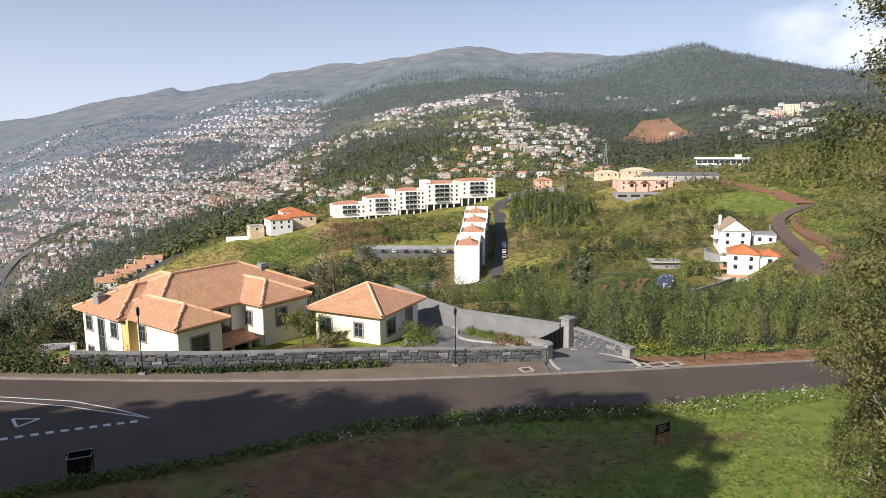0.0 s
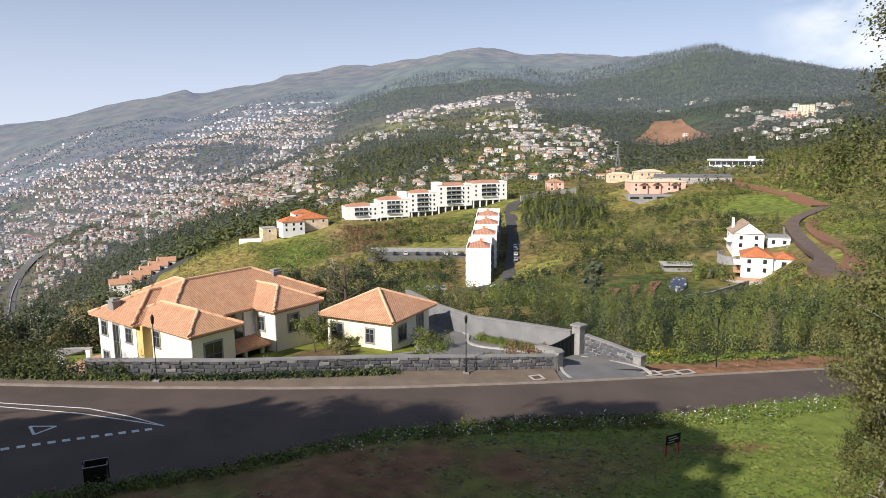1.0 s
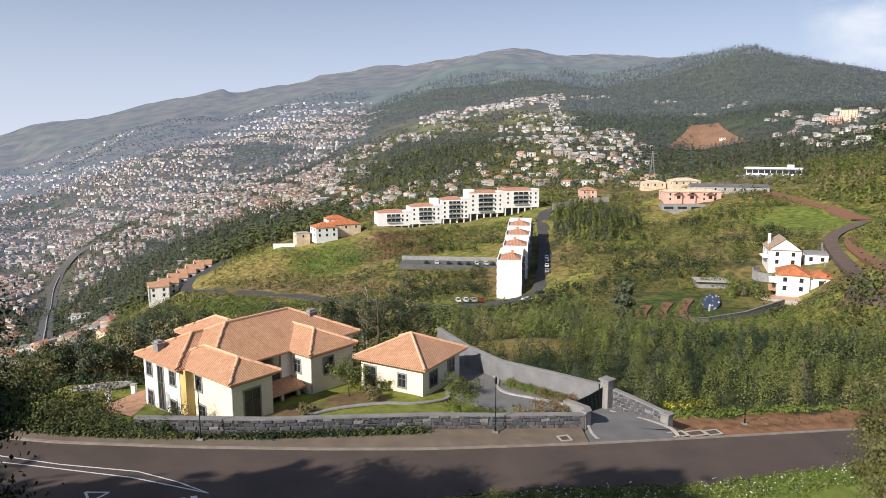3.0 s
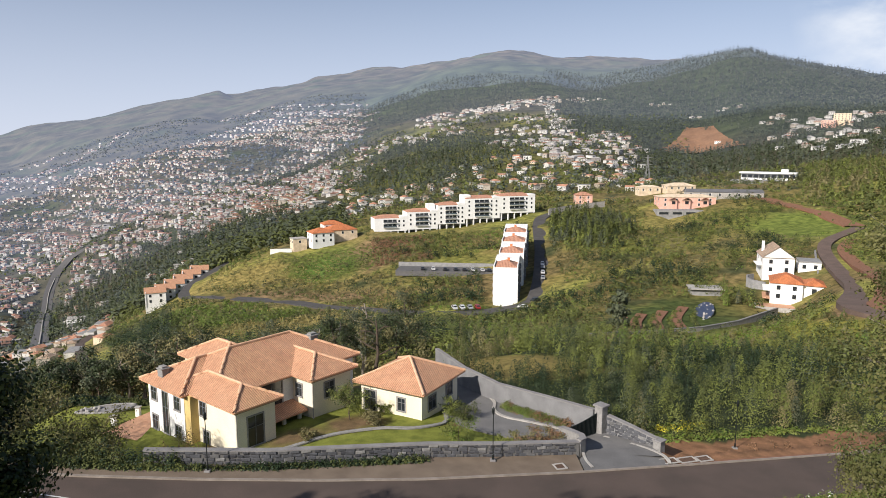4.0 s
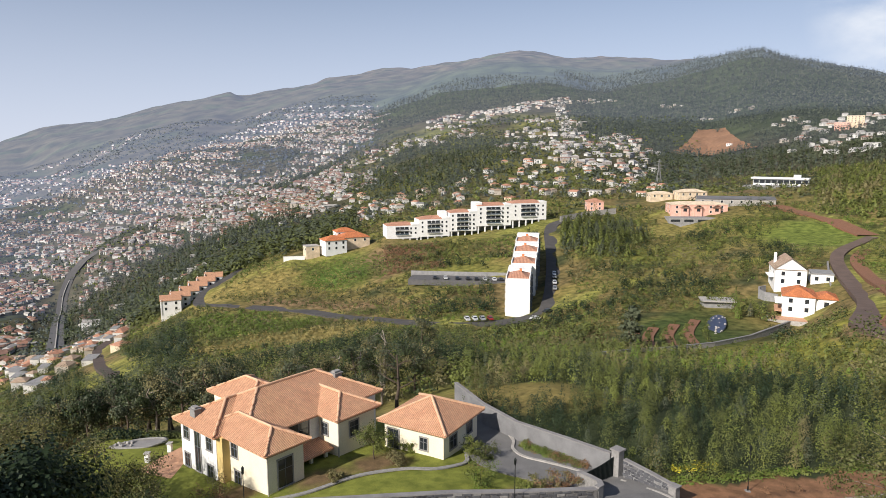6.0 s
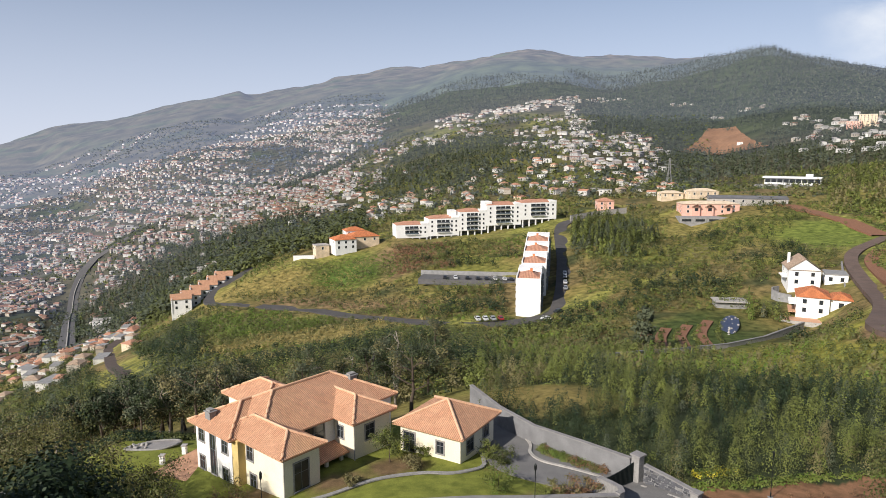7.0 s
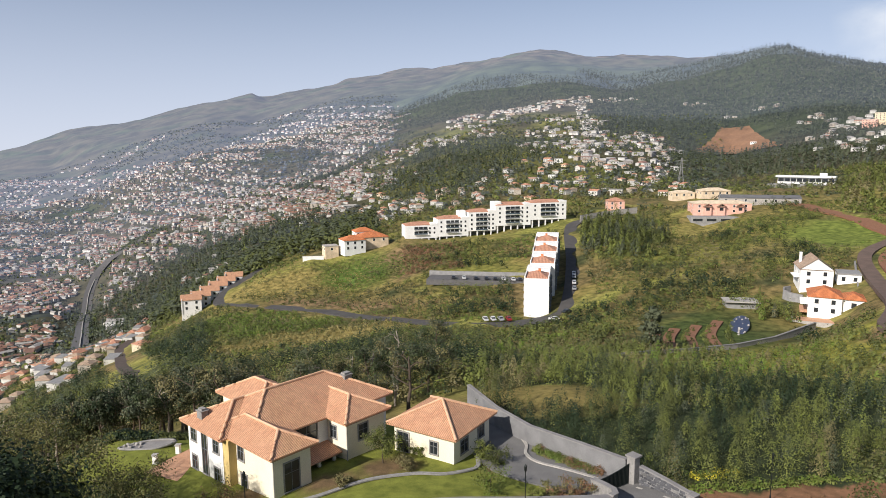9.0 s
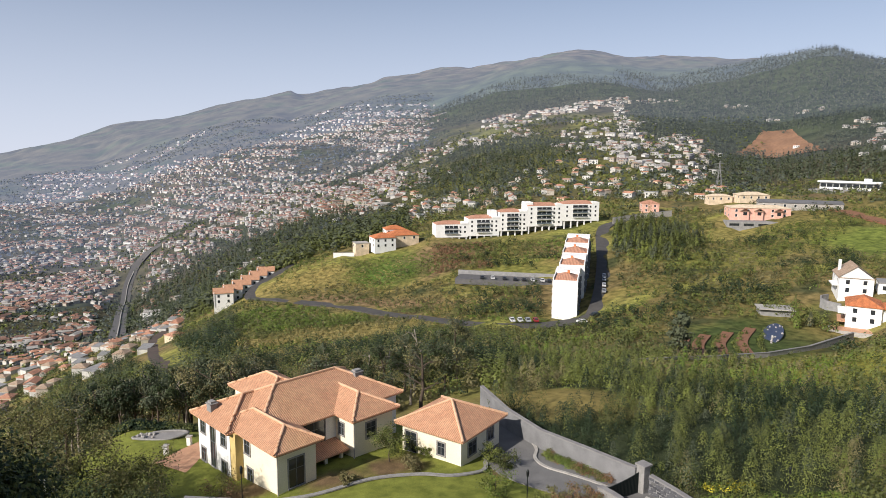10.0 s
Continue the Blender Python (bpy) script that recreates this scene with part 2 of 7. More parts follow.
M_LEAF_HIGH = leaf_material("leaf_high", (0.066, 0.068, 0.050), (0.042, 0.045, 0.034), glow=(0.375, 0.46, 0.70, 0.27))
M_PETAL = leaf_material("white_flowers", (0.75, 0.75, 0.72), (0.6, 0.6, 0.58))
M_FLOWER = leaf_material("yellow_flowers", (0.65, 0.55, 0.05), (0.5, 0.45, 0.05))
M_CARS = [material("car_paint_" + c, v, None, 0.3, 1, 5, 0, 0.2, spec=0.6) for c, v in
          (("white", (0.75, 0.75, 0.75)), ("silver", (0.4, 0.41, 0.43)), ("dark", (0.03, 0.03, 0.035)), ("red", (0.35, 0.03, 0.03)))]
M_TYRE = material("tyre", (0.02, 0.02, 0.02), None, 0.9)
M_RED = material("red_paint", (0.45, 0.05, 0.03), None, 0.6, 4, 30)
M_WATER = material("pond_liner", (0.02, 0.03, 0.07), (0.05, 0.06, 0.10), 0.35, 0.8, 6, 0.2)
M_POOL = material("pool_water", (0.10, 0.45, 0.50), None, 0.1, 1, 4, 0.1)
M_RAIL = material("balcony_glass", (0.10, 0.13, 0.15), None, 0.2, 1, 4, 0.0)


# ---------------------------------------------------------------- mesh helpers
def mesh_object(name, verts, faces, mat, parent=None, label="", uvs=None, smooth=False):
    me = bpy.data.meshes.new(name)
    me.from_pydata([tuple(v) for v in verts], [], [tuple(f) for f in faces])
    if uvs is not None:
        lay = me.uv_layers.new(name="UVMap")
        k = 0
        for f in uvs:
            for uv in f:
                lay.data[k].uv = uv
                k += 1
    for m in (mat if isinstance(mat, list) else [mat]):
        me.materials.append(m)
    if smooth:
        me.polygons.foreach_set("use_smooth", [True] * len(me.polygons))
    me.update()
    ob = new(name, me)
    if parent:
        ob.parent = parent
    if label:
        tagged(ob, label)
    return ob


def quads_object(name, co, mat, parent=None, mat_index=None):
    """co: (n, 4, 3) corners of n loose quads, made fast."""
    n = len(co)
    me = bpy.data.meshes.new(name)
    me.vertices.add(n * 4)
    me.vertices.foreach_set("co", np.ascontiguousarray(co, dtype=np.float32).ravel())
    me.loops.add(n * 4)
    me.loops.foreach_set("vertex_index", np.arange(n * 4, dtype=np.int32))
    me.polygons.add(n)
    me.polygons.foreach_set("loop_start", np.arange(0, n * 4, 4, dtype=np.int32))
    for m in (mat if isinstance(mat, list) else [mat]):
        me.materials.append(m)
    if mat_index is not None:
        me.polygons.foreach_set("material_index", np.asarray(mat_index, dtype=np.int32))
    me.update(calc_edges=True)
    ob = new(name, me)
    if parent:
        ob.parent = parent
    return ob


def part(name, bm, mat, parent, label="", smooth=False):
    me = bpy.data.meshes.new(name)
    bm.to_mesh(me)
    bm.free()
    me.materials.append(mat)
    if smooth:
        me.polygons.foreach_set("use_smooth", [True] * len(me.polygons))
    ob = new(name, me)
    ob.parent = parent
    if label:
        tagged(ob, label)
    return ob


def box(bm, x0, x1, y0, y1, z0, z1, m=None, bevel=0.0):
    """A box into bm, by its limits, then moved by m."""
    r = bmesh.ops.create_cube(bm, size=1)
    vs = r["verts"]
    bmesh.ops.transform(bm, verts=vs, matrix=Matrix.Translation(((x0 + x1) / 2, (y0 + y1) / 2, (z0 + z1) / 2))
                        @ Matrix.Diagonal((x1 - x0, y1 - y0, z1 - z0, 1)))
    if bevel:
        es = list({e for v in vs for e in v.link_edges})
        bmesh.ops.bevel(bm, geom=es, offset=bevel, segments=1, affect="EDGES")
    if m is not None:
        bmesh.ops.transform(bm, verts=bm.verts, matrix=m)


def box_part(name, lim, mat, parent, label="", bevel=0.0, m=None):
    bm = bmesh.new()
    box(bm, *lim, m=m, bevel=bevel)
    return part(name, bm, mat, parent, label)


def thing(name, m, label, category, group="", kind=""):
    e = new(name)
    e.matrix_world = m
    e.empty_display_size = 0.3
    return tagged(e, label, category, group, kind)


def tube(points, radii, sides=6):
    """Vertices and faces of a tapered tube through points."""
    V, F = [], []
    for i, p in enumerate(points):
        p = Vector(p)
        d = (Vector(points[min(i + 1, len(points) - 1)]) - Vector(points[max(i - 1, 0)])).normalized()
        a = d.orthogonal().normalized()
        b = d.cross(a)
        for k in range(sides):
            t = 2 * math.pi * k / sides
            V.append(p + (a * math.cos(t) + b * math.sin(t)) * radii[i])
    for i in range(len(points) - 1):
        for k in range(sides):
            j = (k + 1) % sides
            F.append((i * sides + k, i * sides + j, (i + 1) * sides + j, (i + 1) * sides + k))
    F.append(tuple(range((len(points) - 1) * sides, len(points) * sides)))
    return V, F


def leaf_quads(centres, size, rng, out=None, loose=0.3):
    """Loose leaf clumps: one small quad for each centre, facing outwards from its crown, more or less."""
    n = len(centres)
    nor = rng.normal(size=(n, 3))
    nor /= np.linalg.norm(nor, axis=1)[:, None] + 1e-9
    if out is not None:
        o = np.asarray(out)
        nor = o / (np.linalg.norm(o, axis=1)[:, None] + 1e-9) + loose * nor
        nor /= np.linalg.norm(nor, axis=1)[:, None] + 1e-9
    a = np.cross(nor, rng.normal(size=(n, 3)))
    a /= np.linalg.norm(a, axis=1)[:, None] + 1e-9
    b = np.cross(nor, a)
    s = (np.asarray(size) * rng.uniform(0.6, 1.3, n))[:, None] / 2
    a, b = a * s, b * s * 0.75
    c = np.asarray(centres)
    return np.stack([c - a - b * 0.5, c + a * 0.3 - b, c + a + b * 0.5, c - a * 0.3 + b], axis=1)


def soup(name, pieces, mats, uv=None):
    """One loose mesh out of (array (n, k, 3), material index) pieces with k corners each."""
    co = np.concatenate([a.reshape(-1, 3) for a, _ in pieces])
    total = np.concatenate([np.full(len(a), a.shape[1]) for a, _ in pieces])
    index = np.concatenate([np.full(len(a), i) if np.isscalar(i) else i for a, i in pieces])
    me = bpy.data.meshes.new(name)
    me.vertices.add(len(co))
    me.vertices.foreach_set("co", np.ascontiguousarray(co, dtype=np.float32).ravel())
    me.loops.add(len(co))
    me.loops.foreach_set("vertex_index", np.arange(len(co), dtype=np.int32))
    me.polygons.add(len(total))
    me.polygons.foreach_set("loop_start", (np.cumsum(total) - total).astype(np.int32))
    for m in mats:
        me.materials.append(m)
    me.polygons.foreach_set("material_index", index.astype(np.int32))
    me.update(calc_edges=True)
    return new(name, me)


# ---------------------------------------------------------------- relief
# relief points placed to fit the camera's view: bearing from north in degrees, distance and height in metres
GARDEN_SLOPE = [
    (5.2, 83, -6.5), (8.2, 89, -6.2), (5.4, 129, -16.8), (5.4, 179, -28.5), (5.2, 244, -40.1),
    (5.7, 261, -41.9), (11.7, 306, -30.5), (-1.6, 119, -13.7), (-4.3, 269, -44.2), (-9.1, 300, -48.2),
    (-6.8, 170, -23.9), (10.2, 124, -14.7), (14.9, 89, -7.4), (15.0, 159, -22.4), (18.6, 199, -30.0),
    (21.7, 213, -31.0), (21.7, 99, -9.7), (23.8, 159, -22.4), (27.9, 109, -10.5), (26.9, 214, -30.6),
    (30.5, 189, -16.5),
]

SPUR = [
    (-21.1, 364, -56.7), (-16.0, 330, -51.2), (-20.3, 380, -55.2), (-16.8, 395, -46.5), (-13.3, 400, -41.2),
    (-9.8, 410, -37.6), (-5.6, 414, -30.5), (-1.3, 349, -38.0), (0.6, 394, -32.6), (3.5, 419, -28.5),
    (7.8, 429, -24.5), (-10.9, 360, -47.8), (-6.1, 384, -37.5), (-14.8, 250, -43.4), (-21.4, 290, -51.6),
    (-24.9, 230, -43.2),
]

RIGHT_SLOPE = [
    (27.6, 246, -35.0), (27.8, 284, -26.5), (18.6, 429, -24.3), (23.2, 399, -19.4), (14.7, 339, -25.7),
    (16.2, 249, -32.3), (30.2, 329, -21.2), (32.2, 239, -19.8), (31.8, 419, -18.0), (32.3, 519, -2.7),
    (22.7, 519, -9.3), (18.1, 449, -16.1),
]

TOWN_LOW = [
    (-33.7, 360, -87.0), (-32.1, 470, -106.3), (-29.0, 620, -139.5), (-30.6, 1150, -232.4), (-27.3, 1400, -170.1),
    (-25.2, 900, -158.2), (-22.1, 1150, -141.8), (-16.9, 1000, -92.4), (-18.8, 760, -87.3), (-33.1, 1050, -203.7),
    (-32.8, 1600, -231.8), (-29.7, 2200, -178.6), (-23.9, 1900, -116.6), (-29.4, 2900, -98.0), (-31.8, 3900, -55.4),
]

HILL_MID = [
    (-8.7, 900, -46.9), (0.7, 699, -19.8), (-3.1, 779, -34.6), (5.4, 759, -11.0), (12.3, 619, -13.6),
    (16.8, 899, -16.2), (-4.0, 1499, 25.7), (3.1, 1149, 16.5), (7.7, 1699, 93.3), (14.5, 999, 10.2),
    (3.5, 2299, 172.4), (-13.1, 2100, -7.6), (-6.2, 2899, 164.1), (-17.4, 3300, 114.0), (-3.9, 3599, 311.8),
]

HILL_FAR = [
    (-37.5, 4300, -90), (-34.2, 4301, -24.3), (-32.1, 4321, 31.7), (-30.3, 4341, 87.2), (-28.3, 4351, 105.4), (-26.4, 4361, 131.2),
    (-24.6, 4371, 171.7), (-22.5, 4401, 227.1), (-19.6, 4401, 275.1), (-17.5, 4401, 318.3), (-16.5, 4421, 279.2), (-14.4, 4401, 323.4),
    (-9.9, 4451, 412.0), (-5.3, 4450, 475.5), (-1.2, 4500, 507.4), (2.5, 4500, 548.3), (4.8, 4500, 580.9), (6.8, 4500, 574.3),
    (9.7, 4500, 537.1), (12.1, 4450, 542.9), (15.8, 4400, 512.1), (20.5, 1289, 12.1),
    (20.4, 1499, 57.5), (20.7, 1999, 145.4), (23.8, 2699, 335.5), (19.3, 2899, 324.6), (17.7, 2699, 271.1),
    (25.6, 2739, 300), (27.0, 2799, 304), (29.5, 2750, 262), (32.3, 2699, 218), (30.2, 1499, 77.8), (32.4, 999, 25.9), (26.8, 1049, 10.7),
    (12.1, 2699, 215.2),
]

NEAR = [
    (-19, 50, -3.5), (-30, 58, -5), (-34, 68, -5.2), (-26, 66, -4.6), (-40, 72, -6), (-22, 55, -4.3), (-13, 56, -3.4), (-8, 58, -3.2),
    (-2, 56, -2.9), (-5, 51, -2.3), (3, 53, -2.8), (0, 62, -3.7), (6, 60, -3.8), (0, 76, -4.0), (-12, 70, -4.4), (-18, 75, -5.5),
    (-8, 84, -8), (-30, 84, -11), (-20, 92, -14), (-45, 85, -14), (12, 66, -5), (18, 58, -3.8), (25, 62, -4.6), (36, 64, -5.4),
    (-60, 70, -16), (-45, 50, -4), (60, 80, -8)]
AROUND = [
    (0, 0, 1.8), (-15, 15, 2.2), (15, 15, 0.3), (0, 25, 0.6), (13.5, 34, -1.6), (-13, 26, 1.0), (30, 30, -2.2), (-40, 30, 3), (0, -60, 9),
    (50, 0, 0), (-60, 0, 8), (0, -500, 60), (500, 0, 20), (-500, 0, -110), (0, -3000, 300), (3000, 0, 250), (-3000, 0, -280),
    (-2600, 2400, -240), (2400, 2200, 220), (2600, -2600, 300), (-2600, -2600, -200), (700, 600, 10), (-700, 500, -160)]


def warp(x, y):
    d = np.hypot(x, y) + 1e-6
    k = np.arcsinh(d / 40.0) / d
    return x * k, y * k


def polar(b, d):
    return d * math.sin(radians(b)), d * math.cos(radians(b))


knots = [(*polar(b, d), z) for b, d, z in GARDEN_SLOPE + SPUR + RIGHT_SLOPE + TOWN_LOW + HILL_MID + HILL_FAR] + NEAR + AROUND
KX, KY = warp(np.array([k[0] for k in knots], float), np.array([k[1] for k in knots], float))
KZ = np.array([k[2] for k in knots], float)
KR = np.hypot(KX[:, None] - KX[None], KY[:, None] - KY[None])
n_k = len(knots)
KA = np.zeros((n_k + 3, n_k + 3))
KA[:n_k, :n_k] = KR
KA[:n_k, n_k:] = np.stack([np.ones(n_k), KX, KY], 1)
KA[n_k:, :n_k] = KA[:n_k, n_k:].T
KW = np.linalg.solve(KA, np.concatenate([KZ, np.zeros(3)]))


def road_level(x, y):
    return 0.3 - 0.0808 * x - 0.0255 * y


NEAR_EDGE = ((-60, -24, -14.6, -8.7, -4.9, -0.9, 5.6, 16.7, 31.5, 60), (18, 23, 29.6, 33, 35.8, 38.3, 40.5, 43, 48.4, 58))
FAR_KERB = ((-60, -40, -23.8, -16, -8, -1.1, 10, 19.7, 35, 60), (44, 42.2, 41.7, 42.4, 43.5, 44.75, 47.6, 50.5, 55.2, 64))
WALL_LINE = ((-60, -40, -24, -19.7, -11.9, -1.2, 3.7, 10.6, 18, 35, 60), (46, 44.2, 43.5, 43.9, 45.2, 48.2, 49.1, 50.7, 52.5, 57.6, 66))


# the drive's middle line: x, y, height, width
DRIVE = [(14.3, 51.4, -2.12, 5.9), (14.2, 52.8, -2.26, 5.4), (12.4, 54.6, -2.5, 4.8), (9.4, 58.0, -3.2, 5.0), (4.4, 62.4, -3.55, 6.6),
         (2.2, 68.0, -3.75, 6.6), (-0.6, 76.0, -3.9, 5.4)]


def near_edge(x):
    return np.interp(x, *NEAR_EDGE)


def far_kerb(x):
    return np.interp(x, *FAR_KERB)


def wall_line(x):
    return np.interp(x, *WALL_LINE)


def fract_noise(x, y, seed=0.0):
    """Cheap smooth noise from a few turned sines, about -1 to 1."""
    v = 0
    for i, (k, a) in enumerate(((1.0, 0.3), (1.7, 1.4), (2.9, 2.3), (4.3, 0.9))):
        v = v + np.sin(k * (x * math.cos(a + seed) + y * math.sin(a + seed)) + 1.3 * i + seed) * np.cos(
            k * 0.83 * (x * math.sin(a * 2 + seed) - y * math.cos(a + seed)) + 0.7 * i) / (1 + 0.6 * i)
    return v / 1.6


def relief(x, y):
    x, y = np.asarray(x, float), np.asarray(y, float)
    sh = x.shape
    x, y = x.ravel(), y.ravel()
    wx, wy = warp(x, y)
    z = KW[n_k] + KW[n_k + 1] * wx + KW[n_k + 2] * wy
    for i in range(n_k):
        z = z + KW[i] * np.hypot(wx - KX[i], wy - KY[i])
    d = np.hypot(x, y)
    amp = np.clip((d - 80) / 3000, 0, 1)
    z = z + amp * 14 * fract_noise(x / 130, y / 130) + np.clip((d - 90) / 300, 0, 1) * 1.2 * fract_noise(x / 14, y / 14, 2) + np.clip((d - 2500) / 900, 0, 1) * 7 * fract_noise(x / 210, y / 420, 6)
    r = road_level(x, y)
    ne, fw = near_edge(x), wall_line(x)
    lawn = r + np.clip(ne - y, 0, 60) * 0.06 + 0.1
    z = np.where((y < ne) & (y > 8) & (np.abs(x) < 45), lawn * np.clip((y - 8) / 10, 0, 1) + z * (1 - np.clip((y - 8) / 10, 0, 1)), z)
    wide = np.clip((np.abs(x) - 45) / 15, 0, 1)
    inside = (y >= ne - 0.3) & (y <= fw + 0.2)
    z = np.where(inside, (r - 0.15) * (1 - wide) + z * wide, z)
    if (d < 130).any():
        best, level = np.full(x.shape, 1e9), np.zeros(x.shape)
        for (ax, ay, az, _), (bx, by, bz, _) in zip(DRIVE, DRIVE[1:]):
            t = np.clip(((x - ax) * (bx - ax) + (y - ay) * (by - ay)) / ((bx - ax) ** 2 + (by - ay) ** 2), 0, 1)
            q = np.hypot(x - ax - t * (bx - ax), y - ay - t * (by - ay))
            level = np.where(q < best, az + t * (bz - az), level)
            best = np.minimum(q, best)
        k = np.clip((4.2 - best) / 1.2, 0, 1) * (y > wall_line(x) - 0.5)
        z = z * (1 - k) + (level - 0.14) * k
    return z.reshape(sh)


def ground_z(x, y):
    return float(relief(np.array([x]), np.array([y]))[0])


# colours of the land cover
C_GRASS = np.array((0.205, 0.200, 0.056))
C_LAWN = np.array((0.185, 0.225, 0.052))
C_DRY = np.array((0.29, 0.23, 0.085))
C_SCRUB = np.array((0.215, 0.168, 0.072))
C_BROWN = np.array((0.22, 0.15, 0.088))
C_RED = np.array((0.27, 0.145, 0.085))
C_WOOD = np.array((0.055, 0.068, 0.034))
C_TOWN = np.array((0.088, 0.080, 0.054))
C_BARE = np.array((0.125, 0.098, 0.072))


def blob(x, y, cx, cy, rx, ry, turn=0.0, soft=0.35):
    c, s = math.cos(turn), math.sin(turn)
    u, v = ((x - cx) * c + (y - cy) * s) / rx, (-(x - cx) * s + (y - cy) * c) / ry
    r = np.hypot(u, v) + 0.22 * fract_noise(x / max(rx, ry) * 5, y / max(rx, ry) * 5, 1.0)
    return np.clip((1 + soft - r) / soft / 2, 0, 1)


def cover(x, y):
    d = np.hypot(x, y)
    bearing = np.degrees(np.arctan2(x, y))
    c = np.broadcast_to(C_SCRUB, x.shape + (3,)).copy()

    def lay(mask, col):
        c[...] = c * (1 - mask[..., None]) + col * mask[..., None]
    n1 = fract_noise(x / 22, y / 22, 0.5)
    n2 = fract_noise(x / 60, y / 60, 3.0)
    lay(np.clip(n2 * 1.3, 0, 1), C_GRASS * 1.25)
    lay(np.clip(n1 * 0.9, 0, 1) * 0.7, C_GRASS)
    lay(np.clip(-n1 * 0.8 - 0.1, 0, 1), C_BROWN)
    # dark ground under the young trees paints in the thicket's shade
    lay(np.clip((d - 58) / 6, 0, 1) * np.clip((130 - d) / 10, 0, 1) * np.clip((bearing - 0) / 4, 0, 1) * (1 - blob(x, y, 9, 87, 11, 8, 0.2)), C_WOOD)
    mid = np.clip((d - 120) / 30, 0, 1) * np.clip((640 - d) / 120, 0, 1)
    lay(mid * np.clip(fract_noise(x / 7, y / 7, 5.1) * 1.5 - 0.15, 0, 0.9), C_WOOD)
    lay(mid * np.clip(fract_noise(x / 10, y / 10, 0.8) * 1.5 - 0.3, 0, 0.9), C_GRASS * 1.45)
    lay(mid * np.clip(fract_noise(x / 13, y / 13, 3.7) * 1.4 - 0.45, 0, 0.8), C_DRY * 0.85)
    # open slopes of the spur: green above, dry at its foot, brown terraces
    lay(blob(x, y, -75, 372, 60, 28, 0.1), C_GRASS * 1.15)
    lay(blob(x, y, -95, 355, 38, 16, 0.2), C_DRY)
    lay(blob(x, y, -45, 338, 30, 12, 0.1), C_DRY * 0.85)
    lay(blob(x, y, -56, 364, 27, 24, 0.1), np.array((0.105, 0.155, 0.038)))
    lay(blob(x, y, -118, 350, 22, 18, 0.3), C_DRY)
    lay(blob(x, y, -26, 358, 16, 32, 0.1), C_BROWN)
    for gx, gy in ((-99, 283), (-125, 293), (-72, 266)):
        lay(blob(x, y, gx, gy, 20, 16, 0.5), np.array((0.115, 0.16, 0.038)))
    for gx, gy, gr, gq in ((-46, 226, 15, 22), (-56, 188, 15, 10), (-33, 248, 14, 9), (-68, 230, 23, 18)):
        lay(blob(x, y, gx, gy, gr, gq, 0.2), C_DRY)
    lay(blob(x, y, -58, 307, 44, 7, -0.42), C_BROWN * 1.15)
    lay(blob(x, y, -28, 385, 26, 16, 0.1), C_BROWN)
    lay(blob(x, y, 0, 335, 26, 18), C_GRASS)
    lay(blob(x, y, 9, 87, 11, 8, 0.2), C_DRY * 0.8)
    lay(blob(x, y, 182, 338, 40, 24, 0.9), C_GRASS * np.array((0.85, 1.05, 0.9)))
    lay(blob(x, y, 105, 330, 30, 20, 0.4), C_GRASS)
    lay(blob(x, y, 118, 385, 30, 18, 0.4), C_DRY * 0.7 + C_GRASS * 0.4)
    lay(blob(x, y, 86, 158, 40, 26, 0.5), C_GRASS * np.array((1.3, 1.25, 1.0)))
    lay(blob(x, y, 96, 150, 12, 7, 0.5), C_BROWN)
    lay(blob(x, y, 72, 203, 32, 19, 0.95), np.array((0.075, 0.10, 0.032)))
    # built-up and wooded hillsides
    far = np.clip((d - 520) / 160, 0, 1)
    lay(far, C_TOWN)
    lay(far * np.clip(n2 * 1.1 + 0.1, 0, 1), C_WOOD)
    wooded = np.clip((bearing - 9) / 4, 0, 1) * np.clip((d - 1150) / 250, 0, 1)
    lay(wooded, C_WOOD)
    # open terraced fields between the upper houses
    field = np.clip((d - 600) / 80, 0, 1) * np.clip((1750 - d) / 200, 0, 1) * np.clip((bearing + 9) / 3, 0, 1) * np.clip((12 - bearing) / 3, 0, 1)
    lay(field * np.clip(0.45 + 0.8 * fract_noise(x / 38, y / 60, 2.4), 0, 0.9), C_GRASS * np.array((0.95, 0.95, 1.0)))
    lay(field * np.clip(-0.2 + 0.9 * fract_noise(x / 25, y / 50, 6.4), 0, 0.8), C_DRY * 0.7)
    lay(np.clip((bearing + 14) / 8, 0, 1) * np.clip((d - 1900) / 400, 0, 1), C_WOOD * 1.25)
    high = np.clip((d - 3000) / 700, 0, 1)
    lay(high, C_BARE * 0.55 + C_WOOD * 0.45)
    lay(np.clip((relief(x, y) - 330) / 150, 0, 1) * high * np.clip(0.6 + n2, 0, 1), C_BARE * 1.35)
    lay(high * np.clip(n2 * 1.2, 0, 1), C_WOOD * 1.3)
    # lawn before the road
    lay(((y < near_edge(x)) & (d < 60) & (np.abs(x) < 45)).astype(float), C_LAWN)
    # red verge beside the road
    lay(((x > 17) & (x < 60) & (y > far_kerb(x) - 0.5) & (y < far_kerb(x) + 6.6 + 0.8 * np.sin(x * 0.7))).astype(float), C_RED)
    lay(blob(x, y, -1, 31, 13, 4.6, 0.3) * np.clip(0.75 + 0.9 * fract_noise(x / 2.2, y / 2.2, 1.9), 0, 1) * (d < 60), C_RED * 0.85)
    lay(blob(x, y, 16, 36.5, 4, 0.6, 0.15) * 0.8 * (d < 60), C_RED * 0.8)
    # garden
    lay(((y > wall_line(x)) & (x > -48) & (x < 6) & (y < 76) & (d < 90)).astype(float), C_LAWN * np.array((1.05, 0.95, 0.9)))
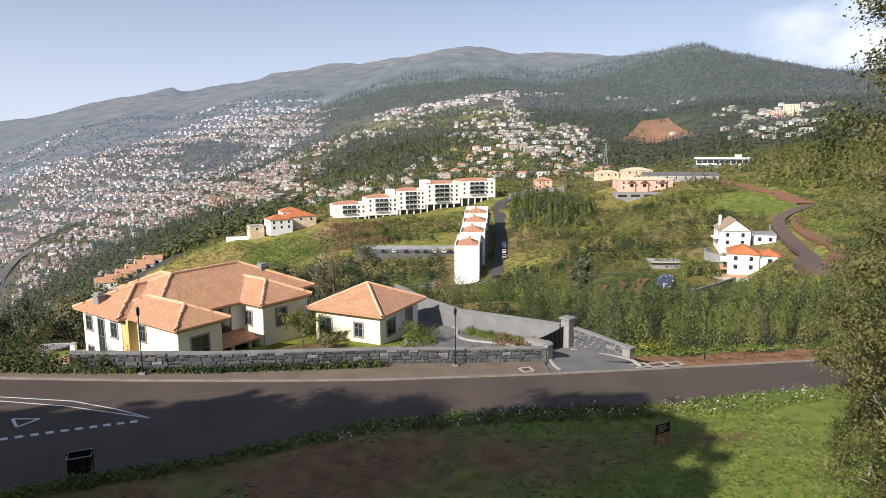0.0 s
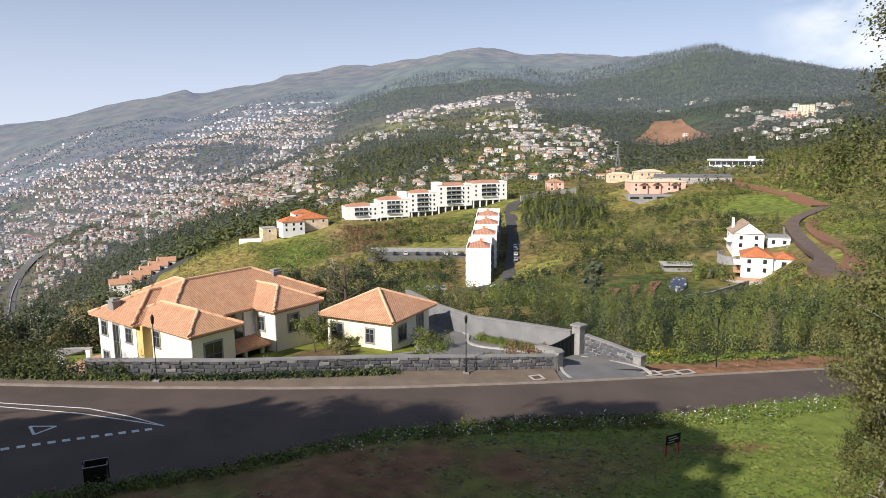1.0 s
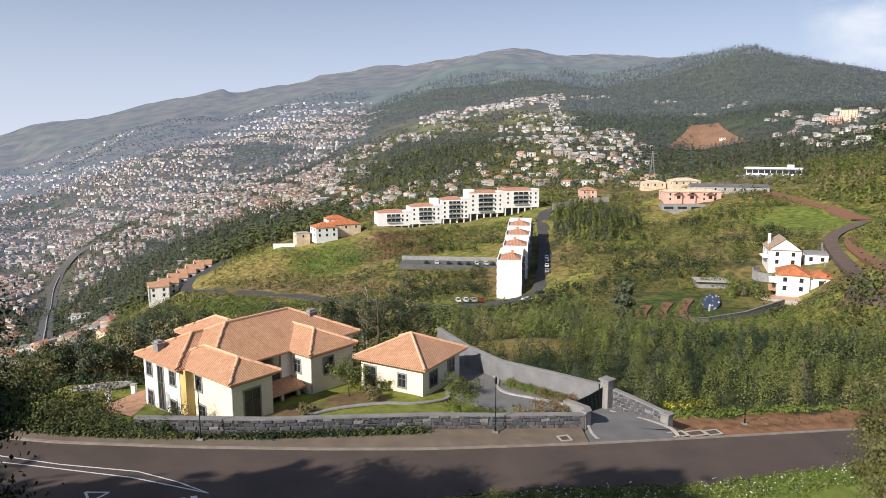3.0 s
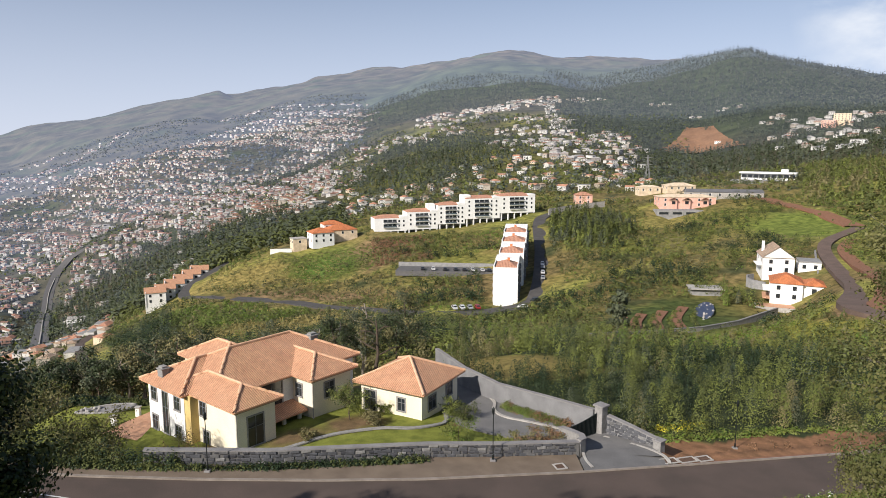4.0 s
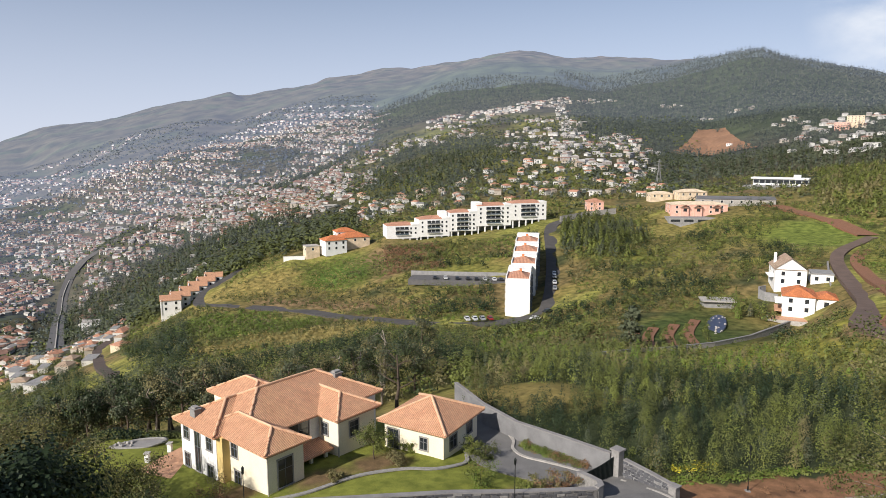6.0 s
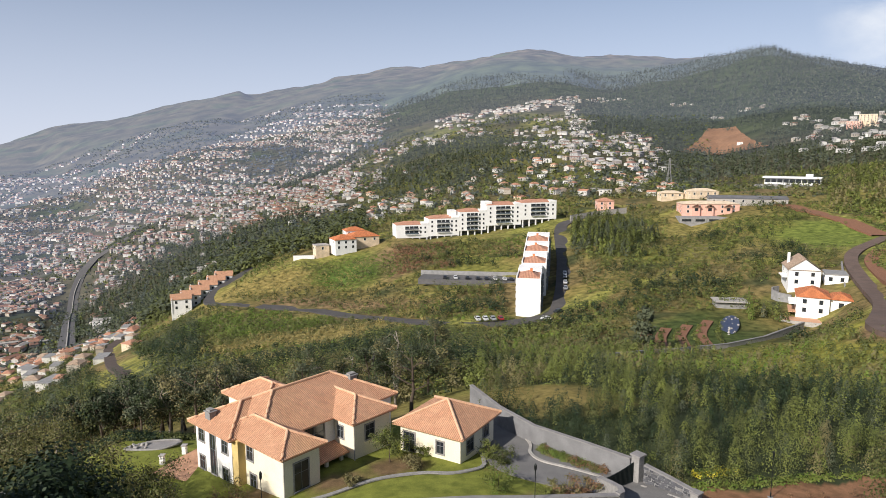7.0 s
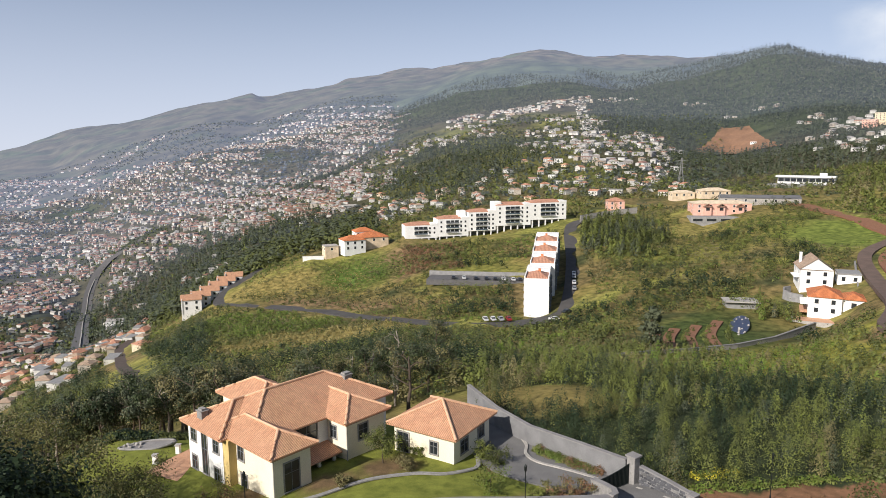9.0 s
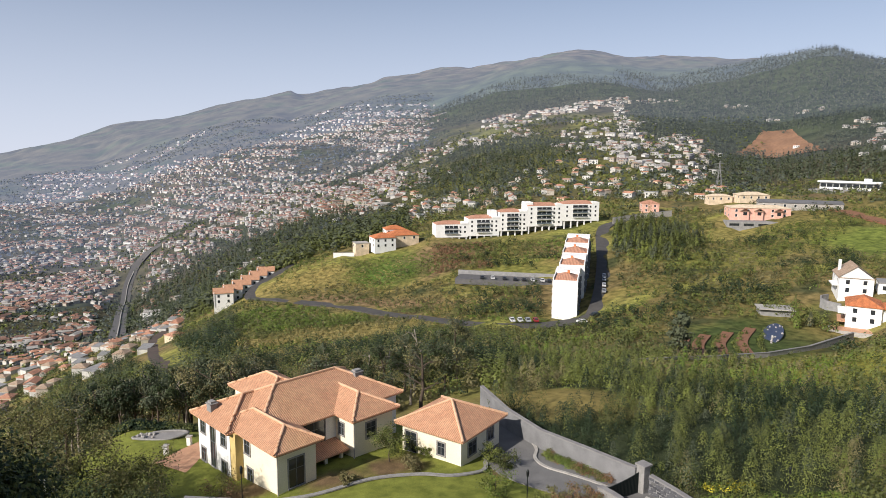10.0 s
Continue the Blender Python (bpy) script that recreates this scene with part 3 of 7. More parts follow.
    for gx, gy, gr in ((-8, 60.5, 3.2), (-13, 57.5, 2.6), (2.2, 61.5, 1.8), (6, 54.5, 2.6), (-20, 56, 2.5)):
        lay(blob(x, y, gx, gy, gr, gr * 0.6, 0.4) * (d < 90), C_BROWN * 0.75)
    return c


def sheet(name, d0, d1, rings, columns, mat, label):
    """A stretch of the one ground sheet, between two distances."""
    dd = d0 + (d1 - d0) * (np.linspace(0, 1, rings) if d1 < 130 else (np.geomspace(1, d1 / max(d0, 1), rings) - 1) / (d1 / max(d0, 1) - 1))
    az = np.radians(columns)
    x, y = dd[:, None] * np.sin(az)[None], dd[:, None] * np.cos(az)[None]
    z = relief(x, y)
    nr, nc = x.shape
    me = bpy.data.meshes.new(name)
    me.vertices.add(nr * nc)
    me.vertices.foreach_set("co", np.stack([x, y, z], -1).astype(np.float32).ravel())
    i, j = np.meshgrid(np.arange(nr - 1), np.arange(nc - 1), indexing="ij")
    a = (i * nc + j).ravel()
    quad = np.stack([a, a + nc, a + nc + 1, a + 1], 1).astype(np.int32)
    me.loops.add(quad.size)
    me.loops.foreach_set("vertex_index", quad.ravel())
    me.polygons.add(len(quad))
    me.polygons.foreach_set("loop_start", np.arange(0, quad.size, 4, dtype=np.int32))
    me.polygons.foreach_set("use_smooth", np.ones(len(quad), dtype=bool))
    me.update(calc_edges=True)
    at = me.color_attributes.new("cover", "FLOAT_COLOR", "POINT")
    col = np.concatenate([cover(x, y), np.ones((nr, nc, 1))], -1)
    at.data.foreach_set("color", col.astype(np.float32).ravel())
    me.materials.append(mat)
    return tagged(new(name, me), label, "ground", kind="structure")


COLS = np.concatenate([np.linspace(-180, -48, 34)[:-1], np.linspace(-48, 48, 400), np.linspace(48, 180, 34)[1:]])
M_GROUND = cover_material("ground_cover", 0.9, 9.0, 0.5, even=0.35)
M_SLOPE = cover_material("slope_cover", 0.35, 4.0, 0.5)
# haze over the far hills is put into their emission colour
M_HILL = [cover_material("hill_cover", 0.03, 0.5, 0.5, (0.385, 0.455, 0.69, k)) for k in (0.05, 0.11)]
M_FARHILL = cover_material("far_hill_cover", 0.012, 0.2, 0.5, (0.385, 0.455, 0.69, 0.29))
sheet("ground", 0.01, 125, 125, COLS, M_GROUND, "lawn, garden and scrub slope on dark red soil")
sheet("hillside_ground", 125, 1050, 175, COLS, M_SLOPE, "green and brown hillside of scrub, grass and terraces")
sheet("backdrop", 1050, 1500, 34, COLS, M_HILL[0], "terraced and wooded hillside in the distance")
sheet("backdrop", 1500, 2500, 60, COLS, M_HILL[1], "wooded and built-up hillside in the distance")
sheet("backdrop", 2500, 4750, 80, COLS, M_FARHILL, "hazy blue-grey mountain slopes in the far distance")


# ---------------------------------------------------------------- roads
def ribbon(name, pts, width, mat, label, lift=0.06, level=None, step=1.5, thick=0.12, category="road"):
    """A paved strip with thickness along a middle line of (x, y) points, lying on the ground."""
    P = [Vector(p[:2]) for p in pts]
    line = []
    for i in range(len(P) - 1):
        p0, p1, p2, p3 = P[max(i - 1, 0)], P[i], P[i + 1], P[min(i + 2, len(P) - 1)]
        n = max(2, int((p2 - p1).length / step))
        for k in range(n + (i == len(P) - 2)):
            t = k / n
            line.append((0.5 * (2 * p1 + (p2 - p0) * t + (2 * p0 - 5 * p1 + 4 * p2 - p3) * t * t + (3 * p1 - p0 - 3 * p2 + p3) * t ** 3), i + t))
    xs = np.array([[p.x, p.y] for p, _ in line])
    z = level(xs[:, 0], xs[:, 1]) if level else relief(xs[:, 0], xs[:, 1])
    if not level and len(z) > 7:
        z = np.convolve(np.pad(z, 3, mode="edge"), np.ones(7) / 7, "valid")
    V, F = [], []
    for i, (p, u) in enumerate(line):
        d = (line[min(i + 1, len(line) - 1)][0] - line[max(i - 1, 0)][0]).normalized()
        s = Vector((d.y, -d.x))
        w = (width if not isinstance(width, (list, tuple)) else float(np.interp(u, range(len(width)), width))) / 2
        zz = z[i] + lift
        for q, h in ((p - s * w, zz - thick), (p - s * w, zz), (p + s * w, zz), (p + s * w, zz - thick)):
            V.append((q.x, q.y, h))
    for i in range(len(line) - 1):
        for k in range(3):
            F.append((i * 4 + k, i * 4 + k + 1, i * 4 + k + 5, i * 4 + k + 4))
    ob = mesh_object(name, V, F, mat)
    return tagged(ob, label, category, kind="structure")


def band(name, xs, y0, y1, z, mat, label, category, thick=0.2):
    """A strip between two edge lines y0(x) and y1(x) at height z(x, y), with thickness."""
    V, F = [], []
    for x in xs:
        for y, dz in ((y0(x), -thick), (y0(x), 0), (y1(x), 0), (y1(x), -thick)):
            V.append((x, y, float(z(x, y)) + dz))
    for i in range(len(xs) - 1):
        for k in range(4):
            j = (k + 1) % 4
            F.append((i * 4 + k, i * 4 + j, i * 4 + 4 + j, i * 4 + 4 + k))
    F.append((0, 1, 2, 3))
    n = (len(xs) - 1) * 4
    F.append((n + 3, n + 2, n + 1, n))
    return tagged(mesh_object(name, V, F, mat), label, category, kind="structure")


XS = list(np.linspace(-44, 44, 90))
band("road", XS, lambda x: near_edge(x) - 0.1 + 0.25 * math.sin(x * 0.9) * math.sin(x * 0.37), far_kerb, lambda x, y: road_level(x, y), M_ASPHALT, "brown-grey asphalt road with worn surface", "road")
band("kerb", XS, lambda x: far_kerb(x), lambda x: far_kerb(x) + 0.22, lambda x, y: road_level(x, y) + 0.10, M_ROADKERB, "worn pale concrete kerb along the road", "kerb")
band("pavement", [x for x in XS if x < 11], lambda x: far_kerb(x) + 0.22, lambda x: wall_line(x) + 0.1, lambda x, y: road_level(x, y) + 0.085, M_PAVE,
     "brown stone pavement below the garden wall", "pavement")
band("driveway", list(np.linspace(10.5, 17.3, 14)), lambda x: far_kerb(x) + 0.22, lambda x: far_kerb(x) + 0.22 + min(3.4, 1.9 + 1.4 * (x - 10.5), 1.9 + 2.2 * (17.3 - x)), lambda x, y: road_level(x, y) + 0.10, M_APRON,
     "light grey concrete apron at the mouth of the drive", "driveway")
band("trim", [x for x in XS if 17.4 < x < 44], lambda x: far_kerb(x) + 0.22, lambda x: far_kerb(x) + 0.55, lambda x, y: road_level(x, y) + 0.05, M_SOIL,
     "strip of bare red soil behind the kerb", "verge")


def flat_mark(name, pts, mat=M_PAINT, lift=0.012):
    return mesh_object(name, [(x, y, road_level(x, y) + lift) for x, y in pts], [tuple(range(len(pts)))], mat)


marks = thing("road_marking", pose(0, 0, 0), "worn white give-way lines painted on the asphalt", "road marking")
upper = [(-26, 39.6), (-22.1, 39.1), (-17.6, 38.95), (-15, 38.1), (-12.9, 37.1)]
lower = [(-26, 38.9), (-22.1, 38.6), (-17.6, 38.2), (-15, 37.6), (-12.9, 37.1)]
for line in (upper, lower):
    L = line[:-1] + [line[-1]]
    pts = [(x, y + 0.055) for x, y in L] + [(x, y - 0.055) for x, y in reversed(L)]
    flat_mark("line", pts).parent = marks
for i in range(16):
    t = i / 15
    x, y = -13.5 - 8.1 * t, 36.55 - 4.1 * t - 0.5 * t * t
    d = Vector((8.6, 4.4 + 1.2 * t)).normalized()
    s = Vector((-d.y, d.x))
    c = Vector((x, y))
    flat_mark("dash", [c - d * 0.17 - s * 0.15, c + d * 0.17 - s * 0.15, c + d * 0.17 + s * 0.15, c - d * 0.17 + s * 0.15]).parent = marks
for a, b in (((-19.2, 36.25), (-18.0, 36.4)), ((-18.0, 36.4), (-18.5, 35.3)), ((-18.5, 35.3), (-19.2, 36.25))):
    a, b = Vector(a), Vector(b)
    s = Vector((-(b - a).y, (b - a).x)).normalized() * 0.07
    flat_mark("triangle_side", [a - s, b - s, b + s, a + s]).parent = marks

drive = ribbon("driveway", [p[:2] for p in DRIVE], [p[3] for p in DRIVE], M_APRON, "grey asphalt driveway behind an open gate", 0.0,
               lambda x, y: np.interp(y, [p[1] for p in DRIVE], [p[2] for p in DRIVE]), 0.8, category="driveway")
ribbon("kerb", [(11.0, 51.0), (10.95, 49.6), (11.2, 48.5)], 0.2, M_KERB, "pale kerb beside the apron", 0.16, lambda x, y: road_level(x, y), 0.4, category="kerb")
ribbon("kerb", [(13.75, 55.6), (15.2, 54.2), (16.6, 52.6), (17.45, 51.0), (17.5, 50.1)], 0.24, M_KERB, "pale kerb at the foot of the drive wall", 0.16, lambda x, y: np.interp(y, (50, 51.2, 52.8, 55.6), (-2.35, -2.2, -2.35, -2.62)), 0.4, category="kerb")
ribbon("kerb", [(2.9, 72.6), (5.2, 66.8), (5.1, 63.9), (6.0, 62.0), (7.8, 60.7), (9.9, 59.2), (11.4, 57.8)], 0.3, M_KERB, "curved pale kerb round a planting bed", 0.16,
       lambda x, y: np.interp(y, [p[1] for p in DRIVE], [p[2] for p in DRIVE]), 0.5, category="kerb")
ribbon("kerb", [(-19, 53.2), (-14, 54.4), (-9.5, 57.4), (-5.5, 58.6), (-2.5, 58.8), (0.2, 60.6), (0.4, 62.6)], 0.4, M_STONE_TRIM, "low curved stone edging in the garden", 0.2, None, 0.6, category="garden edging")
for i, (cx, w) in enumerate(((8.7, 0.9), (17.6, 1.5), (19.2, 1.5), (20.7, 1.2))):
    cy = far_kerb(cx) + (1.0 if i == 0 else 0.8)
    g = thing("drain_cover", pose(cx, cy, road_level(cx, cy) + 0.09, 0, 0, 15), "rusty drain grating set in a pale frame", "drain", "drains beside the kerb")
    bm = bmesh.new()
    for lim in ((-w / 2, w / 2, -0.45, -0.33, 0, 0.06), (-w / 2, w / 2, 0.33, 0.45, 0, 0.06), (-w / 2, -w / 2 + 0.12, -0.33, 0.33, 0, 0.06), (w / 2 - 0.12, w / 2, -0.33, 0.33, 0, 0.06)):
        box(bm, *lim)
    part("frame", bm, M_KERB, g)
    box_part("pit", (-w / 2 + 0.12, w / 2 - 0.12, -0.33, 0.33, -0.05, 0.012), M_RUST, g)
    bm = bmesh.new()
    k = -w / 2 + 0.16
    while k < w / 2 - 0.14:
        box(bm, k, k + 0.05, -0.33, 0.33, 0, 0.03)
        k += 0.1
    part("grating", bm, M_RUST, g)

ribbon("road", [(-131, 424), (-135, 398), (-136, 366), (-129, 342), (-104, 317), (-80, 306), (-57, 293), (-34, 270), (-19, 255), (-2, 245), (13, 246), (27, 250), (36, 256), (42, 280), (47, 310), (51, 338), (55, 372), (59, 403), (67, 424), (96, 440)],
       7.0, M_STREET, "grey road winding round the foot of the spur", 0.35, None, 4, 0.8)
ribbon("road", [(116, 127), (102, 132), (94, 140), (94, 152), (103, 166), (121, 195), (136, 226), (147, 252), (159, 279), (174, 299), (199, 321)], [6, 6, 6, 6, 6, 5.5, 5.5, 5.5, 5, 5, 5], M_LANE,
       "brown lane climbing past the white houses", 0.75, None, 3, 1.4)
ribbon("trim", [(120, 131), (106, 136), (99, 144), (100, 152), (108, 162), (127, 191), (142, 222), (153, 248), (165, 275), (180, 294)], 5, M_SOIL, "bank of bare red soil beside the lane", 0.5, None, 3, 1.2, "soil bank")
ribbon("road", [(203, 330), (205, 358), (206, 384), (202, 417), (196, 440)], 11, M_SOIL, "track cut through bare red earth", 0.4, None, 4, 0.8)
ribbon("road", [(-330, 545), (-388, 645), (-470, 787), (-560, 948), (-624, 1069), (-664, 1168), (-665, 1217), (-650, 1250), (-639, 1300)], 14, M_DRIVE, "grey dual carriageway far below", 4.0, None, 15, 3.0)
ribbon("trim", [(-330, 545), (-388, 645), (-470, 787), (-560, 948), (-624, 1069), (-664, 1168)], 1.0, M_KERB, "pale barrier between the carriageways", 5.0, None, 15, 1.0, "barrier")
ribbon("road", [(-100, 195), (-118, 225), (-148, 275), (-173, 321), (-188, 350), (-193, 380), (-185, 410)], 6, M_ASPHALT, "dark hairpin road between low walls", 0.5, None, 4, 1.0)
# car park shelf
ribbon("road", [(-20, 322), (3, 319), (28, 316)], 12, M_DRIVE, "grey car park shelf on the slope", 0.8, lambda x, y: -38.6 + 0.0 * x, 4, 2.5)
ribbon("wall_terrace", [(-20, 329), (3, 326), (28, 323)], 0.6, M_CONCRETE, "long grey concrete retaining wall behind parked cars", 2.6, lambda x, y: -38.6 + 0.0 * x, 4, 3.4, "wall")


# ---------------------------------------------------------------- houses
def roof_mesh(u0, u1, v0, v1, z, slope, gable=False, along=None, drop=0.16):
    """Verts, faces and tile uvs of a hipped or gabled roof, with an eave edge of thickness drop."""
    w, d = u1 - u0, v1 - v0
    along = along or ("u" if w >= d else "v")
    half = (d if along == "u" else w) / 2
    rise = half * slope
    k = 0 if gable else half
    if along == "u":
        a, b = (u0 + min(k, w / 2), (v0 + v1) / 2, z + rise), (u1 - min(k, w / 2), (v0 + v1) / 2, z + rise)
    else:
        a, b = ((u0 + u1) / 2, v0 + min(k, d / 2), z + rise), ((u0 + u1) / 2, v1 - min(k, d / 2), z + rise)
    c = [(u0, v0, z), (u1, v0, z), (u1, v1, z), (u0, v1, z)]
    V = c + [a, b] + [(x, y, h - drop) for x, y, h in c]
    if along == "u":
        F = [(0, 1, 5, 4), (1, 2, 5), (2, 3, 4, 5), (3, 0, 4)]
    else:
        F = [(0, 1, 4), (1, 2, 5, 4), (2, 3, 5), (3, 0, 4, 5)]
    if gable:
        F = [f for f in F if len(f) == 4]
    F += [(0, 6, 7, 1), (1, 7, 8, 2), (2, 8, 9, 3), (3, 9, 6, 0), (9, 8, 7, 6)]
    uvs = []
    for f in F:
        p = [Vector(V[i]) for i in f]
        e = (p[1] - p[0])
        e.z = 0
        e = e.normalized() if e.length > 1e-6 else Vector((1, 0, 0))
        n = (p[1] - p[0]).cross(p[2] - p[0]).normalized()
        s = n.cross(e)
        uvs.append([((q - p[0]).dot(e), (q - p[0]).dot(s)) for q in p])
    hips = [(a, b)] if (Vector(a) - Vector(b)).length > 0.05 else []
    if not gable:
        hips += [(c[0], a), (c[3], a), (c[1], b), (c[2], b)] if along == "u" else [(c[0], a), (c[1], a), (c[3], b), (c[2], b)]
    return V, F, uvs, hips


def add_roof(parent, lim, z, slope, mat, gable=False, along=None, caps=0.0, label=""):
    V, F, uvs, hips = roof_mesh(*lim, z, slope, gable, along)
    r = mesh_object("roof", V, F, mat, parent, label, uvs)
    if caps:
        for p, q in hips:
            p, q = Vector(p), Vector(q)
            n = max(2, int((q - p).length / 0.4))
            pts = [p.lerp(q, i / n) + Vector((0, 0, 0.05)) for i in range(n + 1)]
            TV, TF = tube(pts, [caps] * (n + 1), 6)
            mesh_object("ridge_tiles", TV, TF, M_RIDGE, r)
    return r


def add_window(parent, m, w, h, frame=M_STONE_TRIM, pane=M_GLASS, bars=True, name="window", fw=0.14, proud=0.06):
    """A window in a wall: m puts its middle on the wall's face, local y pointing into the wall."""
    bm = bmesh.new()
    for lim in ((-w / 2 - fw, w / 2 + fw, -proud, 0.05, h / 2, h / 2 + fw), (-w / 2 - fw, w / 2 + fw, -proud - 0.04, 0.05, -h / 2 - fw, -h / 2),
                (-w / 2 - fw, -w / 2, -proud, 0.05, -h / 2, h / 2), (w / 2, w / 2 + fw, -proud, 0.05, -h / 2, h / 2)):
        box(bm, *lim)
    bmesh.ops.transform(bm, verts=bm.verts, matrix=m)
    win = part(name, bm, frame, parent)
    bm = bmesh.new()
    box(bm, -w / 2, w / 2, -0.015, 0.03, -h / 2, h / 2)
    bmesh.ops.transform(bm, verts=bm.verts, matrix=m)
    part("pane", bm, pane, win)
    if bars:
        bm = bmesh.new()
        box(bm, -0.03, 0.03, -0.04, 0.0, -h / 2, h / 2)
        box(bm, -w / 2, w / 2, -0.04, 0.0, h * 0.12, h * 0.12 + 0.05)
        bmesh.ops.transform(bm, verts=bm.verts, matrix=m)
        part("glazing_bar", bm, M_FRAME, win)
    return win


def face_pose(side, lim, a, z):
    """The pose on a wall of the block lim: side 'v-', 'u+', 'v+', 'u-', at a along it and height z."""
    u0, u1, v0, v1 = lim
    if side == "v-":
        return pose(a, v0, z, 0, 0, 0)
    if side == "u+":
        return pose(u1, a, z, 0, 0, 90)
    if side == "v+":
        return pose(a, v1, z, 0, 0, 180)
    return pose(u0, a, z, 0, 0, -90)


def chimney(parent, x, y, z0, z1, mat=M_CONCRETE, w=0.9, d=0.7):
    c = box_part("chimney", (x - w / 2, x + w / 2, y - d / 2, y + d / 2, z0, z1), mat, parent, bevel=0.04)
    bm = bmesh.new()
    box(bm, x - w / 2 - 0.08, x + w / 2 + 0.08, y - d / 2 - 0.08, y + d / 2 + 0.08, z1, z1 + 0.1)
    box(bm, x - w / 2 + 0.1, x + w / 2 - 0.1, y - d / 2 + 0.1, y + d / 2 - 0.1, z1 + 0.1, z1 + 0.28)
    part("chimney_cap", bm, M_STONE_TRIM, c)


# the villa below the road; local u runs to the road's right, v away from it
VU, VV = Vector((0.766, -0.643)), Vector((0.643, 0.766))
villa = thing("villa", pose(0, 0, 0, 0, 0, -40), "cream two-storey villa with terracotta hipped roofs and grey window surrounds", "house")
EZ = 0.2
wings = {"main": (-61.9, -51.7, 30.9, 48.3, "v"), "left": (-62.0, -54.6, 29.7, 44.0, "v"), "front": (-58.0, -47.8, 30.5, 35.5, "u"),
         "right": (-58.0, -48.8, 39.4, 45.3, "u"), "back": (-66.2, -58.0, 35.9, 41.9, "u")}
for k, (u0, u1, v0, v1, al) in wings.items():
    o = 0.55
    # left wing is white instead of cream to paint in the sunlight on it
    wall_mat = M_WHITEW if k in ("main", "left") else M_CREAM
    wall = box_part("wall", (u0 + o, u1 - o, v0 + o, v1 - o, -6.2, EZ - 0.1), wall_mat, villa)
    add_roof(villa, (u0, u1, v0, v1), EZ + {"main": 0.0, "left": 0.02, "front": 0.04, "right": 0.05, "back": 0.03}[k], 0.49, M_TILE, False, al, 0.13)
    bm = bmesh.new()
    box(bm, u0 + 0.25, u1 - 0.25, v0 + 0.25, v1 - 0.25, EZ - 0.30, EZ - 0.15)
    part("eave", bm, M_EAVE, villa)
box_part("wall", (-55.16, -54.2, 30.3, 31.5, -6.2, EZ - 0.1), M_YELLOW, villa, "ochre-painted narrow wall")
fl = (-57.4, -48.35, 31.05, 34.95)
rl = (-57.4, -49.35, 39.95, 44.75)
ml = (-62, -52.25, 31.45, 47.7)
ll = (-61.45, -55.15, 30.25, 43.4)
add_window(villa, face_pose("u+", fl, 32.9, -2.15), 1.5, 2.6, name="french_door")
add_window(villa, face_pose("v-", fl, -53.4, -1.0), 0.9, 1.3)
add_window(villa, face_pose("v-", fl, -53.0, -3.6), 0.9, 1.3)
add_window(villa, face_pose("u+", rl, 42.0, -1.35), 1.1, 1.5)
add_window(villa, face_pose("u+", ml, 37.4, -1.3), 2.4, 2.3, name="terrace_door")
for a in (-60.4, -56.3):
    add_window(villa, face_pose("v-", ll, a, -1.0), 0.9, 1.2)
    add_window(villa, face_pose("v-", ll, a, -3.8), 0.9, 1.3)
add_window(villa, face_pose("v-", ll, -58.4, -2.4), 0.9, 4.0, name="stair_window")
add_window(villa, face_pose("v-", rl, -51.3, -1.3), 0.8, 1.2)
# porch between the wings
bm = bmesh.new()
for v in (35.6, 37.4, 39.2):
    box(bm, -50.6, -50.3, v - 0.15, v + 0.15, -6.0, -2.95)
part("porch_post", bm, M_CREAM, villa)
V, F, uvs, _ = roof_mesh(-55.6, -50.0, 35.0, 39.9, -2.9, 0.22, True, "v")
mesh_object("porch_roof", V, F, M_TILE, villa, "lean-to roof of terracotta tiles", uvs)
chimney(villa, -59.7, 30.9, 0.2, 1.35)
chimney(villa, -55.4, 45.0, 0.6, 2.2, M_STONE_TRIM, 0.8, 1.0)
# lead drainpipes at two corners
for u, v in ((-48.2, 30.95), (-49.2, 39.85)):
    TV, TF = tube([(u, v, -5.5), (u, v, -2), (u, v, 0.0)], [0.06] * 3)
    mesh_object("drainpipe", TV, TF, M_KERB, villa)

garage = thing("garage", pose(-3.1, 66.0, 0, 0, 0, -30), "small square cream outbuilding with a terracotta pyramid roof", "outbuilding")
gl = (-3.45, 3.45, -3.45, 3.45)
box_part("wall", (*gl, -4.6, -0.85), M_CREAM, garage)
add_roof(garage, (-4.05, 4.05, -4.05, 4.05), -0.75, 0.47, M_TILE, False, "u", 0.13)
box_part("eave", (-3.8, 3.8, -3.8, 3.8, -1.05, -0.91), M_EAVE, garage)
add_window(garage, face_pose("v-", gl, 1.2, -2.35), 0.8, 1.2)
add_window(garage, face_pose("v-", gl, -2.4, -2.6), 1.3, 2.0, name="door")
add_window(garage, face_pose("u+", gl, -1.6, -2.3), 1.3, 1.3)
add_window(garage, face_pose("u+", gl, 1.7, -2.0), 1.1, 1.3)

# terrace slabs and posts beside the villa
ribbon("pavement", [(-29.5, 60.5), (-27.5, 65.5), (-26.5, 69)], 4.6, M_DECK, "terracotta-paved terrace beside the villa", 0.12, None, 1.0, category="terrace")
